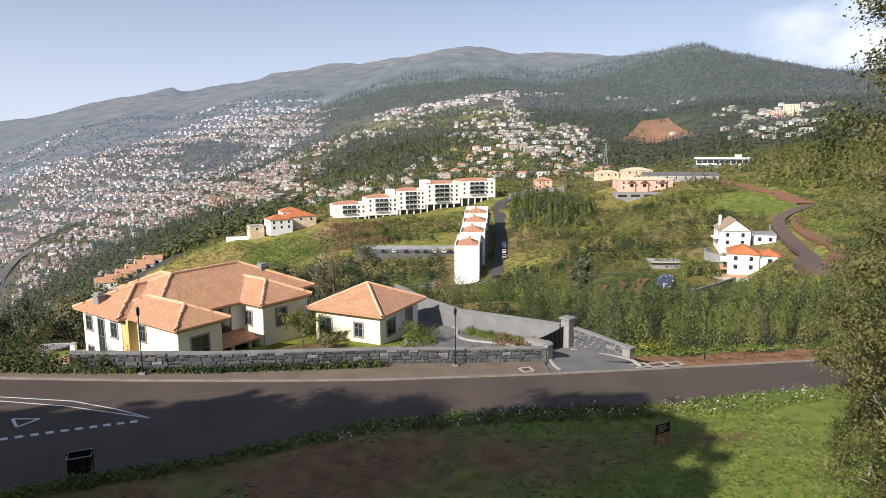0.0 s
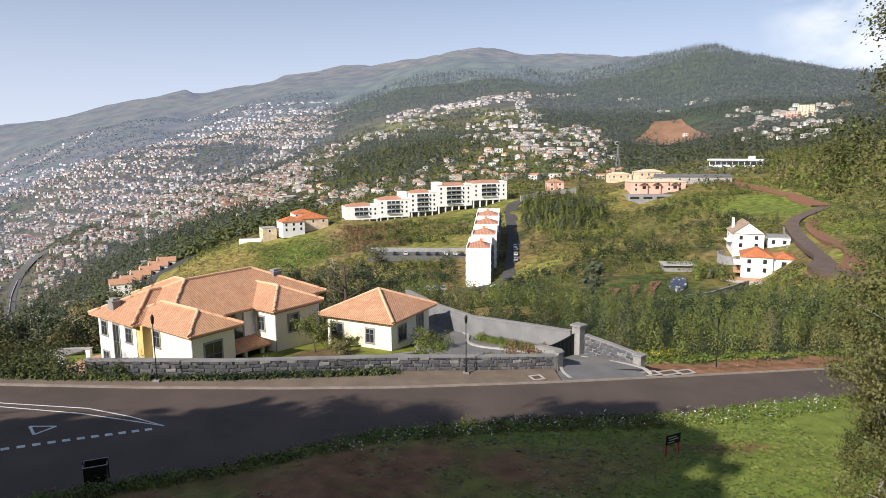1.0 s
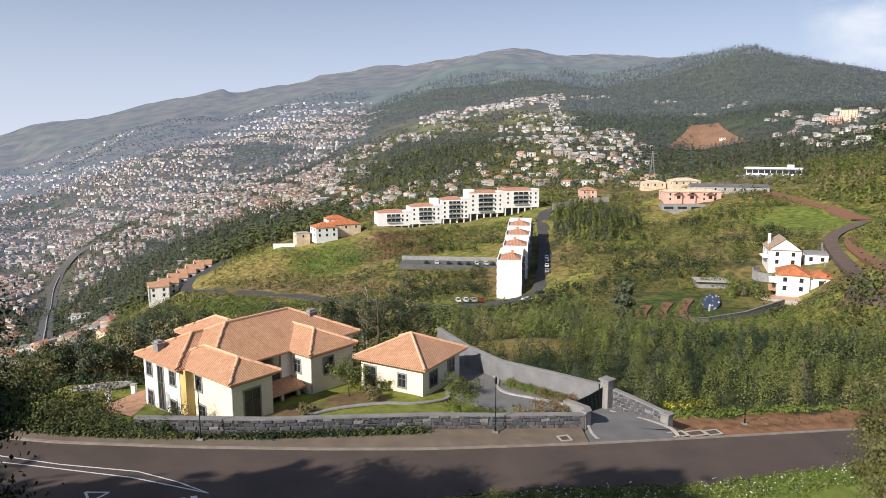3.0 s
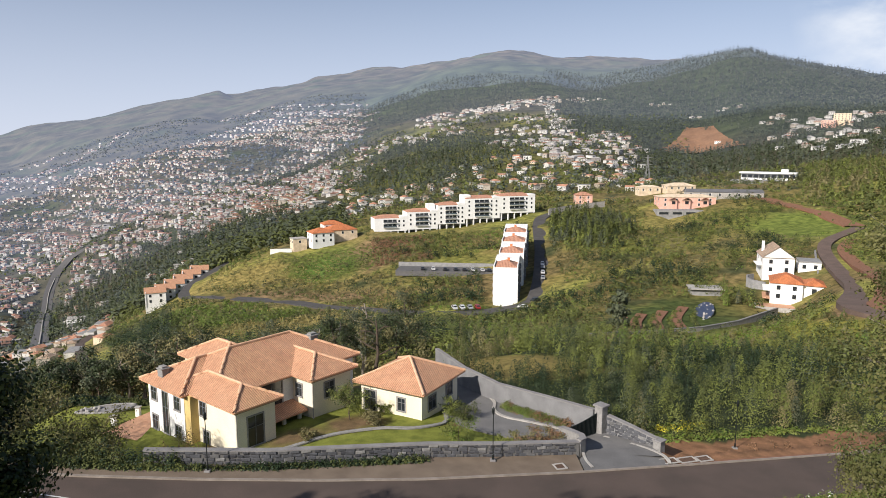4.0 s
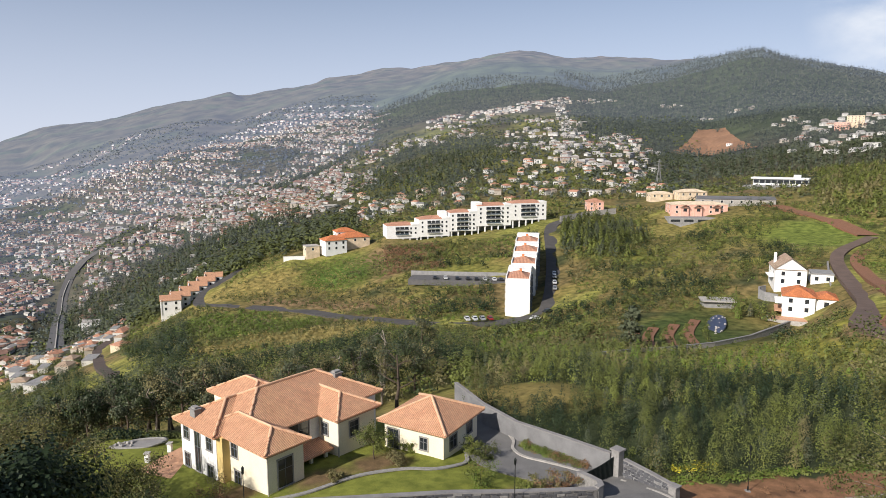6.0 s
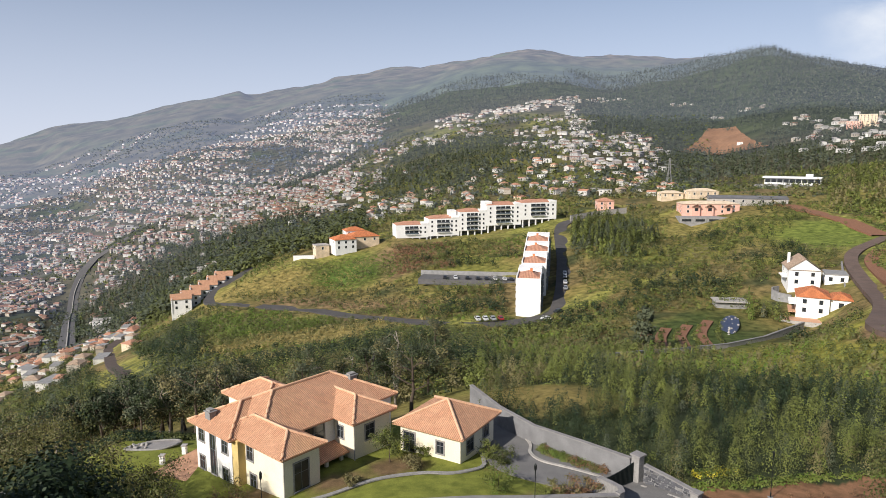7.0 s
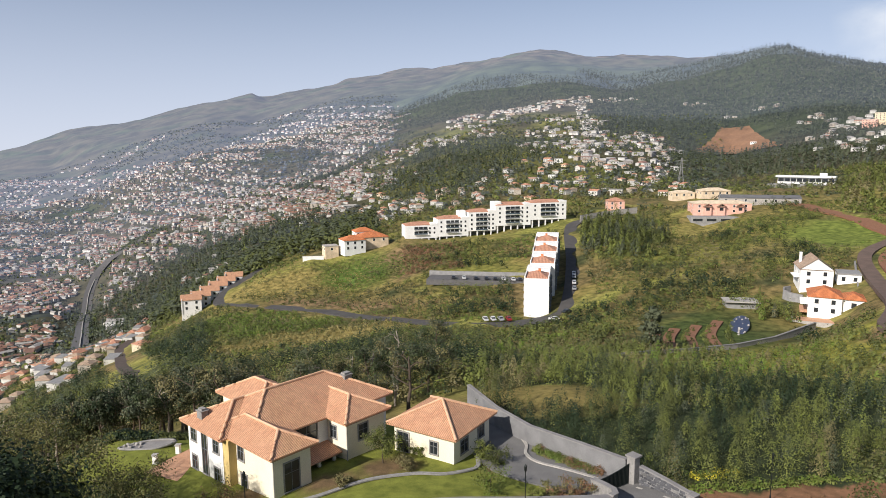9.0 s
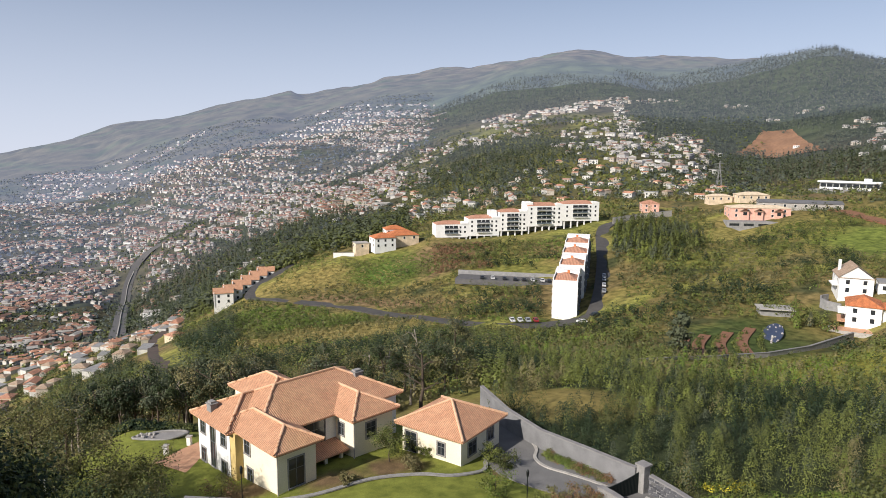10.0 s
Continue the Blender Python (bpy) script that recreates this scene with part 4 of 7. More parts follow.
for x, y in ((-31.6, 63.6), (-30.4, 66.2), (-28.6, 68.6)):
    p = thing("garden_pillar", pose(x, y, ground_z(x, y) - 0.1), "short white stone pillar at the terrace edge", "pillar", "pillars round the terrace")
    bm = bmesh.new()
    box(bm, -0.22, 0.22, -0.22, 0.22, 0, 1.0, bevel=0.03)
    part("shaft", bm, M_WHITEW, p)
    box_part("cap", (-0.28, 0.28, -0.28, 0.28, 1.0, 1.1), M_KERB, p)
pz = ground_z(-34.5, 68)
pond = thing("garden_pond", pose(-34.6, 68.2, pz + 0.02, 0, 0, 12), "drained kidney-shaped garden pond with a pale stone rim", "pond")
V, F = tube([(2.6 * math.cos(a) * (1 + 0.25 * math.sin(2 * a)), 1.1 * math.sin(a) * (1 + 0.3 * math.cos(a)), 0.1) for a in np.linspace(0, 2 * math.pi, 33)], [0.13] * 33, 6)
mesh_object("rim", V, F, M_STONE_TRIM, pond, smooth=True)
mesh_object("basin", [(2.5 * math.cos(a) * (1 + 0.25 * math.sin(2 * a)), 1.0 * math.sin(a) * (1 + 0.3 * math.cos(a)), 0.06) for a in np.linspace(0, 2 * math.pi, 32, False)],
            [tuple(range(32))], M_COPING, pond)
r = np.random.default_rng(12)
for i in range(14):
    bm = bmesh.new()
    bmesh.ops.create_icosphere(bm, subdivisions=1, radius=r.uniform(0.12, 0.26), matrix=Matrix.Translation((r.uniform(-2.3, -0.6), r.uniform(-0.6, 0.6), 0.12)))
    part("stone", bm, (M_KERB, M_STONE_TRIM)[i % 2], pond)


# ---------------------------------------------------------------- walls and gate
def wall_strip(name, pts, thick, mat, label, coping=True, parent=None):
    """A standing wall along (x, y, foot, top) points."""
    V, F = [], []
    for i, (x, y, z0, z1) in enumerate(pts):
        a, b = Vector(pts[max(i - 1, 0)][:2]), Vector(pts[min(i + 1, len(pts) - 1)][:2])
        d = (b - a).normalized()
        s = Vector((-d.y, d.x)) * thick / 2
        for k, z in ((-1, z0), (-1, z1), (1, z1), (1, z0)):
            V.append((x + s.x * k, y + s.y * k, z))
    n = len(pts)
    for i in range(n - 1):
        for k in range(4):
            j = (k + 1) % 4
            F.append((i * 4 + k, i * 4 + 4 + k, i * 4 + 4 + j, i * 4 + j))
    F += [(0, 1, 2, 3), (n * 4 - 1, n * 4 - 2, n * 4 - 3, n * 4 - 4)]
    ob = tagged(mesh_object(name, V, F, mat), label, "wall", kind="structure")
    if coping:
        CV = []
        for i, (x, y, z0, z1) in enumerate(pts):
            a, b = Vector(pts[max(i - 1, 0)][:2]), Vector(pts[min(i + 1, n - 1)][:2])
            d = (b - a).normalized()
            s = Vector((-d.y, d.x)) * (thick / 2 + 0.06)
            for k, z in ((-1, z1 + 0.004), (-1, z1 + 0.10), (1, z1 + 0.10), (1, z1 + 0.004)):
                CV.append((x + s.x * k, y + s.y * k, z))
        mesh_object("coping", CV, F, M_COPING, ob)
    return ob


def smooth_line(fn, xs):
    return [(x, float(fn(x)) + 0.25, float(road_level(x, fn(x))) - 1.6, float(road_level(x, fn(x))) + 1.0) for x in xs]


front_wall = wall_strip("wall_front", smooth_line(wall_line, np.linspace(-20, 10.6, 46)), 0.4, M_MORTAR, "grey rubble-stone garden wall with a flat coping")
wall_strip("wall_east", [(-0.5, 77.4, -5.5, -1.6), (2.4, 71.2, -5.5, -1.7), (5.7, 66.4, -5.4, -1.8), (9.8, 61.6, -5.2, -1.3), (13.3, 57.4, -4.8, -0.9)], 0.35, M_GREYWALL,
           "pale grey retaining wall along the drive")
wall_strip("wall_mouth", [(14.2, 56.2, -4.6, -0.9), (15.8, 54.6, -4.2, -1.2), (17.4, 52.9, -3.8, -1.55)], 0.35, M_GREYWALL, "sloping grey stone wall beside the drive's mouth")
pil = thing("gate_pillar", pose(13.7, 56.7, -4.0, 0, 0, 40), "square grey stone gate pillar with a flat cap", "pillar")
box_part("shaft", (-0.4, 0.4, -0.4, 0.4, 0, 3.75), M_STONE_TRIM, pil, bevel=0.03)
box_part("cap", (-0.52, 0.52, -0.52, 0.52, 3.75, 3.92), M_COPING, pil, bevel=0.02)
pil2 = thing("gate_pillar", pose(17.5, 52.8, -4.0, 0, 0, 40), "short dark stone pillar ending the wall", "pillar")
box_part("shaft", (-0.35, 0.35, -0.35, 0.35, 0, 2.4), M_STONE_TRIM, pil2, bevel=0.03)
box_part("cap", (-0.43, 0.43, -0.43, 0.43, 2.4, 2.52), M_COPING, pil2, bevel=0.02)
gate = thing("gate", pose(10.0, 54.4, -2.75, 0, 0, 33.5), "dark green metal drive gate with a swept top", "gate")
gw = 3.9
V, F = [], []
for i in range(21):
    t = i / 20
    top = 1.35 + 0.55 * t ** 2
    for y, z in ((-0.03, 0.15), (-0.03, top), (0.03, top), (0.03, 0.15)):
        V.append((gw * t, y, z))
for i in range(20):
    for k in range(4):
        j = (k + 1) % 4
        F.append((i * 4 + k, i * 4 + 4 + k, i * 4 + 4 + j, i * 4 + j))
mesh_object("panel", V, F, M_GATE, gate)
for i in range(26):
    x = gw * i / 25
    TV, TF = tube([(x, -0.05, 0.1), (x, -0.05, 1.42 + 0.55 * (i / 25) ** 2)], [0.025, 0.025], 5)
    mesh_object("bar", TV, TF, M_METAL, gate)
wall_strip("wall_curve", [(10.6, 50.95, -3.4, -0.73), (11.05, 51.35, -3.4, -0.75), (11.05, 52.1, -3.6, -0.8), (10.5, 53.2, -3.8, -0.95), (9.8, 54.3, -3.9, -1.1)], 0.4, M_STONE_TRIM, "rounded stone end of the garden wall")


def lamp_post(x, y, h, label, z=None):
    z = ground_z(x, y) if z is None else z
    e = thing("street_lamp", pose(x, y, z), label, "lamp post", "lamp posts along the road")
    TV, TF = tube([(0, 0, -0.1), (0, 0, 0.5), (0, 0, 0.55), (0, 0, h)], [0.07, 0.07, 0.035, 0.03], 8)
    mesh_object("pole", TV, TF, M_METAL, e)
    box_part("base", (-0.2, 0.2, -0.2, 0.2, -0.1, 0.12), M_COPING, e, bevel=0.02)
    TV, TF = tube([(0, 0, h), (0, 0, h + 0.1), (0, 0, h + 0.45), (0, 0, h + 0.6)], [0.05, 0.09, 0.11, 0.03], 8)
    mesh_object("lantern", TV, TF, M_METAL, e)
    return e


lamp_post(3.75, 48.45, 3.6, "slim dark green lamp post before the stone wall", road_level(3.75, 48.45) + 0.08)
lamp_post(-15.6, 43.6, 3.6, "slim dark lamp post on the pavement", road_level(-15.6, 43.6) + 0.08)
lamp_post(25.4, 56.6, 3.8, "slim dark lamp post on the red verge")

# white crossed-rail fence at the open end of the pavement
fence = thing("rail_fence", pose(0, 0, 0), "white wooden fence with crossed rails", "fence")
fx = [-30.0, -32.4, -34.8, -37.2]
for i, x in enumerate(fx):
    y = float(wall_line(x)) + 0.2
    z = float(road_level(x, y))
    box_part("post", (x - 0.06, x + 0.06, y - 0.06, y + 0.06, z - 0.4, z + 1.15), M_WHITEW, fence)
    if i:
        a, b = (fx[i - 1], float(wall_line(fx[i - 1])) + 0.2), (x, y)
        za, zb = float(road_level(*a)), z
        for h0, h1 in ((1.05, 1.05), (0.25, 1.0), (1.0, 0.25)):
            TV, TF = tube([(*a, za + h0), (*b, zb + h1)], [0.05, 0.05], 5)
            mesh_object("rail", TV, TF, M_WHITEW, fence)

# sign on the lawn and the litter bin
sx, sy = 13.3, 35.3
sign = thing("lawn_sign", pose(sx, sy, ground_z(sx, sy) - 0.05, 0, 0, 25), "small dark notice board on two red posts in the lawn", "sign")
for x in (-0.42, 0.42):
    box_part("post", (x - 0.04, x + 0.04, -0.03, 0.03, 0, 1.15), M_RED, sign)
box_part("board", (-0.5, 0.5, -0.07, -0.035, 0.7, 1.2), M_METAL, sign)
for k, (a, b) in enumerate(((-0.36, 0.2), (-0.3, 0.34), (-0.36, 0.05))):
    box_part("text_bar", (a, b, -0.08, -0.072, 1.05 - 0.13 * k, 1.1 - 0.13 * k), M_KERB, sign)
bx, by = -13.4, 30.6
bz = road_level(bx, by)
litter = thing("litter_bin", pose(bx, by, bz, 0, 0, 20), "dark open-topped litter bin with a pale rim at the road edge", "bin")
# square tapered body, open at the top
def ring(h, k, z):
    return [(-k, -h, z), (k, -h, z), (k, h, z), (-k, h, z)]


BV = ring(0.3, 0.36, 0.02) + ring(0.36, 0.46, 1.0) + ring(0.32, 0.42, 1.0) + ring(0.27, 0.33, 0.1)
BF = [(3, 2, 1, 0)] + [(j * 4 + i, j * 4 + (i + 1) % 4, j * 4 + 4 + (i + 1) % 4, j * 4 + 4 + i) for j in range(3) for i in range(4)] + [(12, 13, 14, 15)]
mesh_object("body", BV, BF, M_METAL, litter)
TV, TF = tube([(x, y, 1.0) for x, y, _ in ring(0.36, 0.46, 0)] + [(-0.46, -0.36, 1.0)], [0.025] * 5, 5)
mesh_object("rim", TV, TF, M_KERB, litter)
for s in (-1, 1):
    TV, TF = tube([(0.47 * s, 0, -0.05), (0.47 * s, 0, 1.12)], [0.03, 0.03], 6)
    mesh_object("post", TV, TF, M_METAL, litter)

# ---------------------------------------------------------------- apartment buildings
def apartment_block():
    """White stepped block end-on to the valley road: four sections climbing the slope."""
    e = thing("apartment_block", pose(26.5, 262.4, 0, 0, 0, -8.6), "white stepped apartment block with terracotta roofs and a blank end wall", "apartment building")
    tops, feet = (-26.6, -24.3, -22.6, -21.2), (-43.5, -41, -38, -35)
    for i in range(4):
        w, sx = (4.8, 5.2, 5.5, 5.5)[i], (-0.8, 0.4, 0.5, 0.2)[i]
        y0, y1 = i * 21.5, i * 21.5 + 21.3
        lim = (sx - w, sx + w, y0, y1)
        box_part("wall", (sx - w, sx + w, y0, y1, feet[i] - 3, tops[i]), M_WHITEW, e)
        V, F, uvs, _ = roof_mesh(sx - w + 0.5, sx + w - 0.5, y0 + 0.6, y0 + 12.5, tops[i] + 0.2, 0.34, False, "u")
        mesh_object("roof", V, F, M_TILE_FAR, e, "", uvs)
        bm = bmesh.new()
        box(bm, sx - w, sx + w, y0 + 12.5, y1, tops[i] + 0.0, tops[i] + 1.6)
        box(bm, sx - w, sx - w + 0.4, y0, y1, tops[i], tops[i] + 0.9)
        box(bm, sx + w - 0.4, sx + w, y0, y1, tops[i], tops[i] + 0.9)
        part("parapet", bm, M_WHITEW, e)
        box_part("chimney", (-0.5, 0.5, y0 + 6, y0 + 7, tops[i] + 1, tops[i] + 2.9), M_TILE_RED, e)
        nf = 5 if i == 0 else 4
        for f in range(nf):
            z = tops[i] - 2.0 - 2.9 * f
            for a in (y0 + 3, y0 + 9.5, y0 + 16):
                add_window(e, face_pose("u+", lim, a, z), 2.2, 1.5, M_FRAME, M_GLASS, False, "balcony", 0.12, 0.7)
            for a in (y0 + 4, y0 + 12):
                add_window(e, face_pose("u-", lim, a, z), 1.4, 1.3, M_KERB, M_GLASS, False, "window", 0.2, 0.5)
    return e


apartment_block()


def apartment_row():
    """Long white building on stilts, stepping up along the spur in five sections."""
    e = thing("apartment_row", pose(-39.0, 406.6, 0, 0, 0, 16.0), "long white apartment building on stilts with stepped red roofs", "apartment building")
    xs = (0, 20, 39.5, 57, 80, 104)
    tops = (-23.8, -20.5, -16.9, -13.2, -12.2)
    bots = (-31.6, -31.0, -28.4, -25.8, -22.8)
    for i in range(5):
        x0, x1, zt, zb = xs[i], xs[i + 1], tops[i], bots[i]
        back = 12
        lim = (x0, x1 - 0.02, 0.0, back)
        box_part("wall", (x0, x1 - 0.02, 0.0, back, zb, zt), M_WHITEW, e)
        V, F, uvs, _ = roof_mesh(x0 + 0.3, x1 - 0.8, 0.4, 11.6, zt + 0.22, 0.30, False, "u")
        mesh_object("roof", V, F, M_TILE_FAR, e, "", uvs)
        box_part("parapet", (x1 - 4.6, x1 - 0.02, -0.12, 8, zt, zt + 1.1), M_WHITEW, e)
        n = int((zt - zb) / 2.75)
        for f in range(n):
            z = zt - 1.75 - 2.75 * f
            bw = (x1 - x0) * 0.40
            bx0 = x0 + (x1 - x0) * 0.28
            # balcony: flat dark panel paints in a recess's shade; slab and rail before it
            bm = bmesh.new()
            box(bm, bx0, bx0 + bw, -0.06, 0.1, z - 0.9, z + 1.0)
            op = part("balcony", bm, M_GLASS, e)
            box_part("slab", (bx0 - 0.1, bx0 + bw + 0.1, -1.1, 0.0, z - 1.15, z - 0.95), M_WHITEW, op)
            box_part("rail", (bx0 - 0.1, bx0 + bw + 0.1, -1.1, -1.04, z - 0.95, z - 0.15), M_RAIL if f % 2 else M_FRAME, op)
            for k in range(1, 3):
                box_part("mullion", (bx0 + bw * k / 3 - 0.12, bx0 + bw * k / 3 + 0.12, -0.12, 0.0, z - 0.9, z + 1.0), M_WHITEW, op)
            for a in (x0 + (x1 - x0) * 0.76, x0 + (x1 - x0) * 0.90):
                add_window(e, face_pose("v-", lim, a, z), 1.1, 1.25, M_WHITEW, M_GLASS, False, "window", 0.1, 0.05)
            if i:
                add_window(e, face_pose("v-", lim, x0 + (x1 - x0) * 0.12, z), 1.1, 1.25, M_WHITEW, M_GLASS, False, "window", 0.1, 0.05)
        k = x0 + 1
        while k < x1:
            box_part("stilt", (k, k + 0.7, 0.2, 0.9, zb - 8, zb), M_WHITEW, e)
            k += 4.4
        # wall added behind the stilts to stand in for the shade there
        box_part("back_wall", (x0, x1, 6.0, 6.4, zb - 8, zb), M_CONCRETE, e)
    box_part("stair_tower", (56, 61.5, 2, 9, -15, -10.9), M_WHITEW, e, bevel=0.3)
    box_part("stair_tower", (34, 38.5, 3, 9, -21, -15.9), M_WHITEW, e)
    return e


apartment_row()


def simple_house(name, m, w, d, h, roof, slope, wall_mat, roof_mat, label, floors=2, per=3, overhang=0.4, category="house", side_windows=True, foot=4.0):
    e = thing(name, m, label, category)
    lim = (-w / 2, w / 2, -d / 2, d / 2)
    box_part("wall", (*lim, -foot, h), wall_mat, e)
    if roof == "flat":
        bm = bmesh.new()
        box(bm, -w / 2 - 0.1, w / 2 + 0.1, -d / 2 - 0.1, d / 2 + 0.1, h, h + 0.5)
        part("roof", bm, roof_mat, e)
    else:
        o = overhang
        add_roof(e, (lim[0] - o, lim[1] + o, lim[2] - o, lim[3] + o), h + 0.1, slope, roof_mat, roof != "hip", {"gable_v": "v", "gable_u": "u"}.get(roof))
        if roof == "gable_u":
            g = (d / 2) * slope
            mesh_object("gable", [(-w / 2, -d / 2, h), (-w / 2, d / 2, h), (-w / 2, 0, h + g), (w / 2, -d / 2, h), (w / 2, d / 2, h), (w / 2, 0, h + g)],
                        [(0, 2, 1), (3, 4, 5), (0, 3, 5, 2), (1, 2, 5, 4)], wall_mat, e)
        if roof == "gable_v":
            g = (w / 2) * slope
            mesh_object("gable", [(-w / 2, -d / 2 - 0.01, h), (w / 2, -d / 2 - 0.01, h), (0, -d / 2 - 0.01, h + g), (-w / 2, d / 2, h), (w / 2, d / 2, h), (0, d / 2, h + g)],
                        [(0, 1, 2), (3, 5, 4), (0, 2, 5, 3), (1, 4, 5, 2)], wall_mat, e)
    for f in range(floors):
        z = h - 1.5 - 2.9 * f
        for k in range(per):
            add_window(e, face_pose("v-", lim, -w / 2 + w * (k + 0.5) / per, z), 1.2, 1.5, M_WHITEW, M_GLASS, False, "window", 0.1, 0.05)
        if side_windows:
            for sd in ("u+", "u-"):
                for a in (-d / 4, d / 4):
                    add_window(e, face_pose(sd, lim, a, z), 1.1, 1.4, M_WHITEW, M_GLASS, False, "window", 0.1, 0.05)
    return e


# white houses on the right-hand slope
h1 = simple_house("house", pose(128.3, 257.4, -27.2, 0, 0, -16), 10.8, 14, 6.4, "gable_v", 0.72, M_WHITEW, M_TILE_BROWN, "white gabled house with a brown tiled roof and rear chimney", 2, 2)
box_part("chimney", (-4.6, -3.7, 2, 3, 7, 11.4), M_WHITEW, h1)
box_part("balcony", (-7.2, -5.42, -5, 3, 3.0, 3.4), M_WHITEW, h1)
h2 = simple_house("house", pose(119.6, 231.5, -33.2, 0, 0, -24), 9.8, 13, 7.9, "hip", 0.48, M_WHITEW, M_TILE_RED, "white two-storey house with a bright orange hipped roof", 2, 2)
box_part("wall", (4.92, 11.4, -5.0, 4.4, -3, 7.5), M_WHITEW, h2, "lower white wing")
V, F, uvs, _ = roof_mesh(5.0, 11.9, -5.5, 4.9, 7.6, 0.45)
mesh_object("roof", V, F, M_TILE_RED, h2, "", uvs)
add_window(h2, face_pose("v-", (4.92, 11.4, -5.0, 4.4), 8.4, 5.6), 1.5, 1.7, M_WHITEW, M_GLASS, False)
box_part("terrace", (-9.5, 4.9, -12.5, -6.52, -6, 0.7), M_KERB, h2, "raised concrete terrace")
box_part("terrace_floor", (-9.1, 4.5, -12.1, -6.6, 0.704, 0.76), M_DECK, h2)
box_part("balcony", (-7.2, -4.92, -6, 4, 2.2, 2.5), M_DECK, h2)
box_part("balcony", (-7.2, -4.92, -6, 4, 5.0, 5.3), M_WHITEW, h2)
box_part("yard", (4.95, 19.5, -8.0, 7.5, -7, 1.5), M_KERB, h2, "pale paved yard on a retaining wall")
simple_house("garage", pose(138.8, 253.0, -26.6, 0, 0, -22), 7.5, 9, 4.2, "flat", 0, M_WHITEW, M_CONCRETE, "low white flat-roofed annexe beside the houses", 1, 2, category="annexe")
wall_strip("wall_yard", [(118.5, 253.5, -33, -27.4), (115.2, 251.5, -33, -27.4), (113.6, 248, -34, -27.6), (114.2, 244, -34, -27.8), (117.2, 240.8, -34, -28)], 0.5, M_CONCRETE, "curved grey retaining wall below the houses")
wall_strip("wall_lane", [(128.5, 226, -35, -28.4), (134, 236, -34, -26.8), (140, 249, -31, -24.6), (146, 261, -28, -22.8), (152, 273, -26, -21.4)], 0.5, M_KERB, "high pale wall beside the lane")
wall_strip("wall_garden", [(31.7, 147.7, -24, -20.2), (42, 158, -27, -22.7), (52.3, 167, -29, -25.0), (71.5, 181.2, -32, -27.9), (88.2, 196.5, -34, -30.3), (110, 217, -37, -31.5)], 0.6, M_KERB, "long low pale wall under the terraced garden")

# pink house, its terrace and the neighbours
h4 = simple_house("house", pose(152, 423, -22.8, 0, 0, -2), 34, 13, 11.0, "hip", 0.22, M_PINK, M_SALMON, "long pink house with three small dormer gables", 2, 5)
for x in (-9, -1, 10):
    V, F, uvs, _ = roof_mesh(x - 2.8, x + 2.8, -8.6, -3, 9.4, 0.55, True, "v")
    mesh_object("dormer_roof", V, F, M_TILE_BROWN, h4, "", uvs)
    box_part("dormer", (x - 2.2, x + 2.2, -7.9, -4, 4, 9.4), M_PINK, h4)
    add_window(h4, face_pose("v-", (x - 2.2, x + 2.2, -7.9, -4), x, 7.8), 2.2, 1.8, M_PINK, M_GLASS, False)
box_part("terrace", (-21, 7, -16, -6.5, -10, 3.9), M_CONCRETE, h4, "grey flat-roofed annexe below the house")
for k in (-17, -9, -1):
    add_window(h4, face_pose("v-", (-21, 7, -16, -6.5), k, 2.2), 5.5, 1.4, M_CONCRETE, M_GLASS, False)
simple_house("house", pose(172, 492, -13.5, 0, 0, 5), 20, 12, 4.2, "hip", 0.3, M_SALMON, M_SALMON, "cream house with a pale hipped roof", 1, 4)
simple_house("house", pose(152, 498, -13.0, 0, 0, 5), 16, 9, 2.0, "hip", 0.3, M_SALMON, M_SALMON, "low cream wing with a pale roof", 1, 3)
simple_house("greenhouse", pose(181, 436, ground_z(181, 436) + 0.6, 0, 0, -12), 46, 12, 3.2, "gable_u", 0.25, M_KERB, M_SLATE, "long low grey greenhouse on the slope", 1, 8, category="greenhouse")
h8 = thing("house", pose(265, 551, ground_z(265, 551) + 1.2, 0, 0, -33), "long white modern house with a window band and flat roof", "house")
box_part("wall", (-20, 20, -4.5, 5.5, -8, 4.6), M_WHITEW, h8)
box_part("roof", (-21.5, 20.5, -6.2, 6.0, 4.6, 5.7), M_WHITEW, h8, bevel=0.1)
box_part("stair_tower", (9, 14, -1, 4, 5.7, 8.0), M_WHITEW, h8)
for k in range(9):
    add_window(h8, face_pose("v-", (-20, 20, -4.5, 5.5), -17.6 + 4.4 * k, 2.5), 3.9, 2.6, M_FRAME, M_GLASS, False, "window", 0.12, 0.05)
box_part("terrace", (-26, 16, -15, -4.5, -9, -0.4), M_CONCRETE, h8, "grey paved terrace on a retaining wall")
simple_house("house", pose(-70, 399, -35.5, 0, 0, 28), 13, 11, 5.0, "hip", 0.42, M_WHITEW, M_TILE_RED, "cream house with bright red hipped roofs on the spur", 2, 3)
simple_house("house", pose(-60, 409, -34.4, 0, 0, 24), 18, 12, 4.4, "hip", 0.42, M_SALMON, M_TILE_RED, "low wing with red hipped roof beside a yard", 1, 3)
simple_house("house", pose(-66, 416, -33.4, 0, 0, 22), 12, 9, 5.8, "hip", 0.42, M_WHITEW, M_TILE_RED, "upper part of the red-roofed house on the spur", 1, 3)
simple_house("house", pose(-83, 398, -38.5, 0, 0, 28), 8, 7, 4.2, "flat", 0, M_SALMON, M_KERB, "small yellow flat-roofed annexe", 1, 1)
wall_strip("wall_spur", [(-98, 391, -46, -39.5), (-86, 393, -46, -39.5)], 0.4, M_WHITEW, "low white boundary wall on the spur")
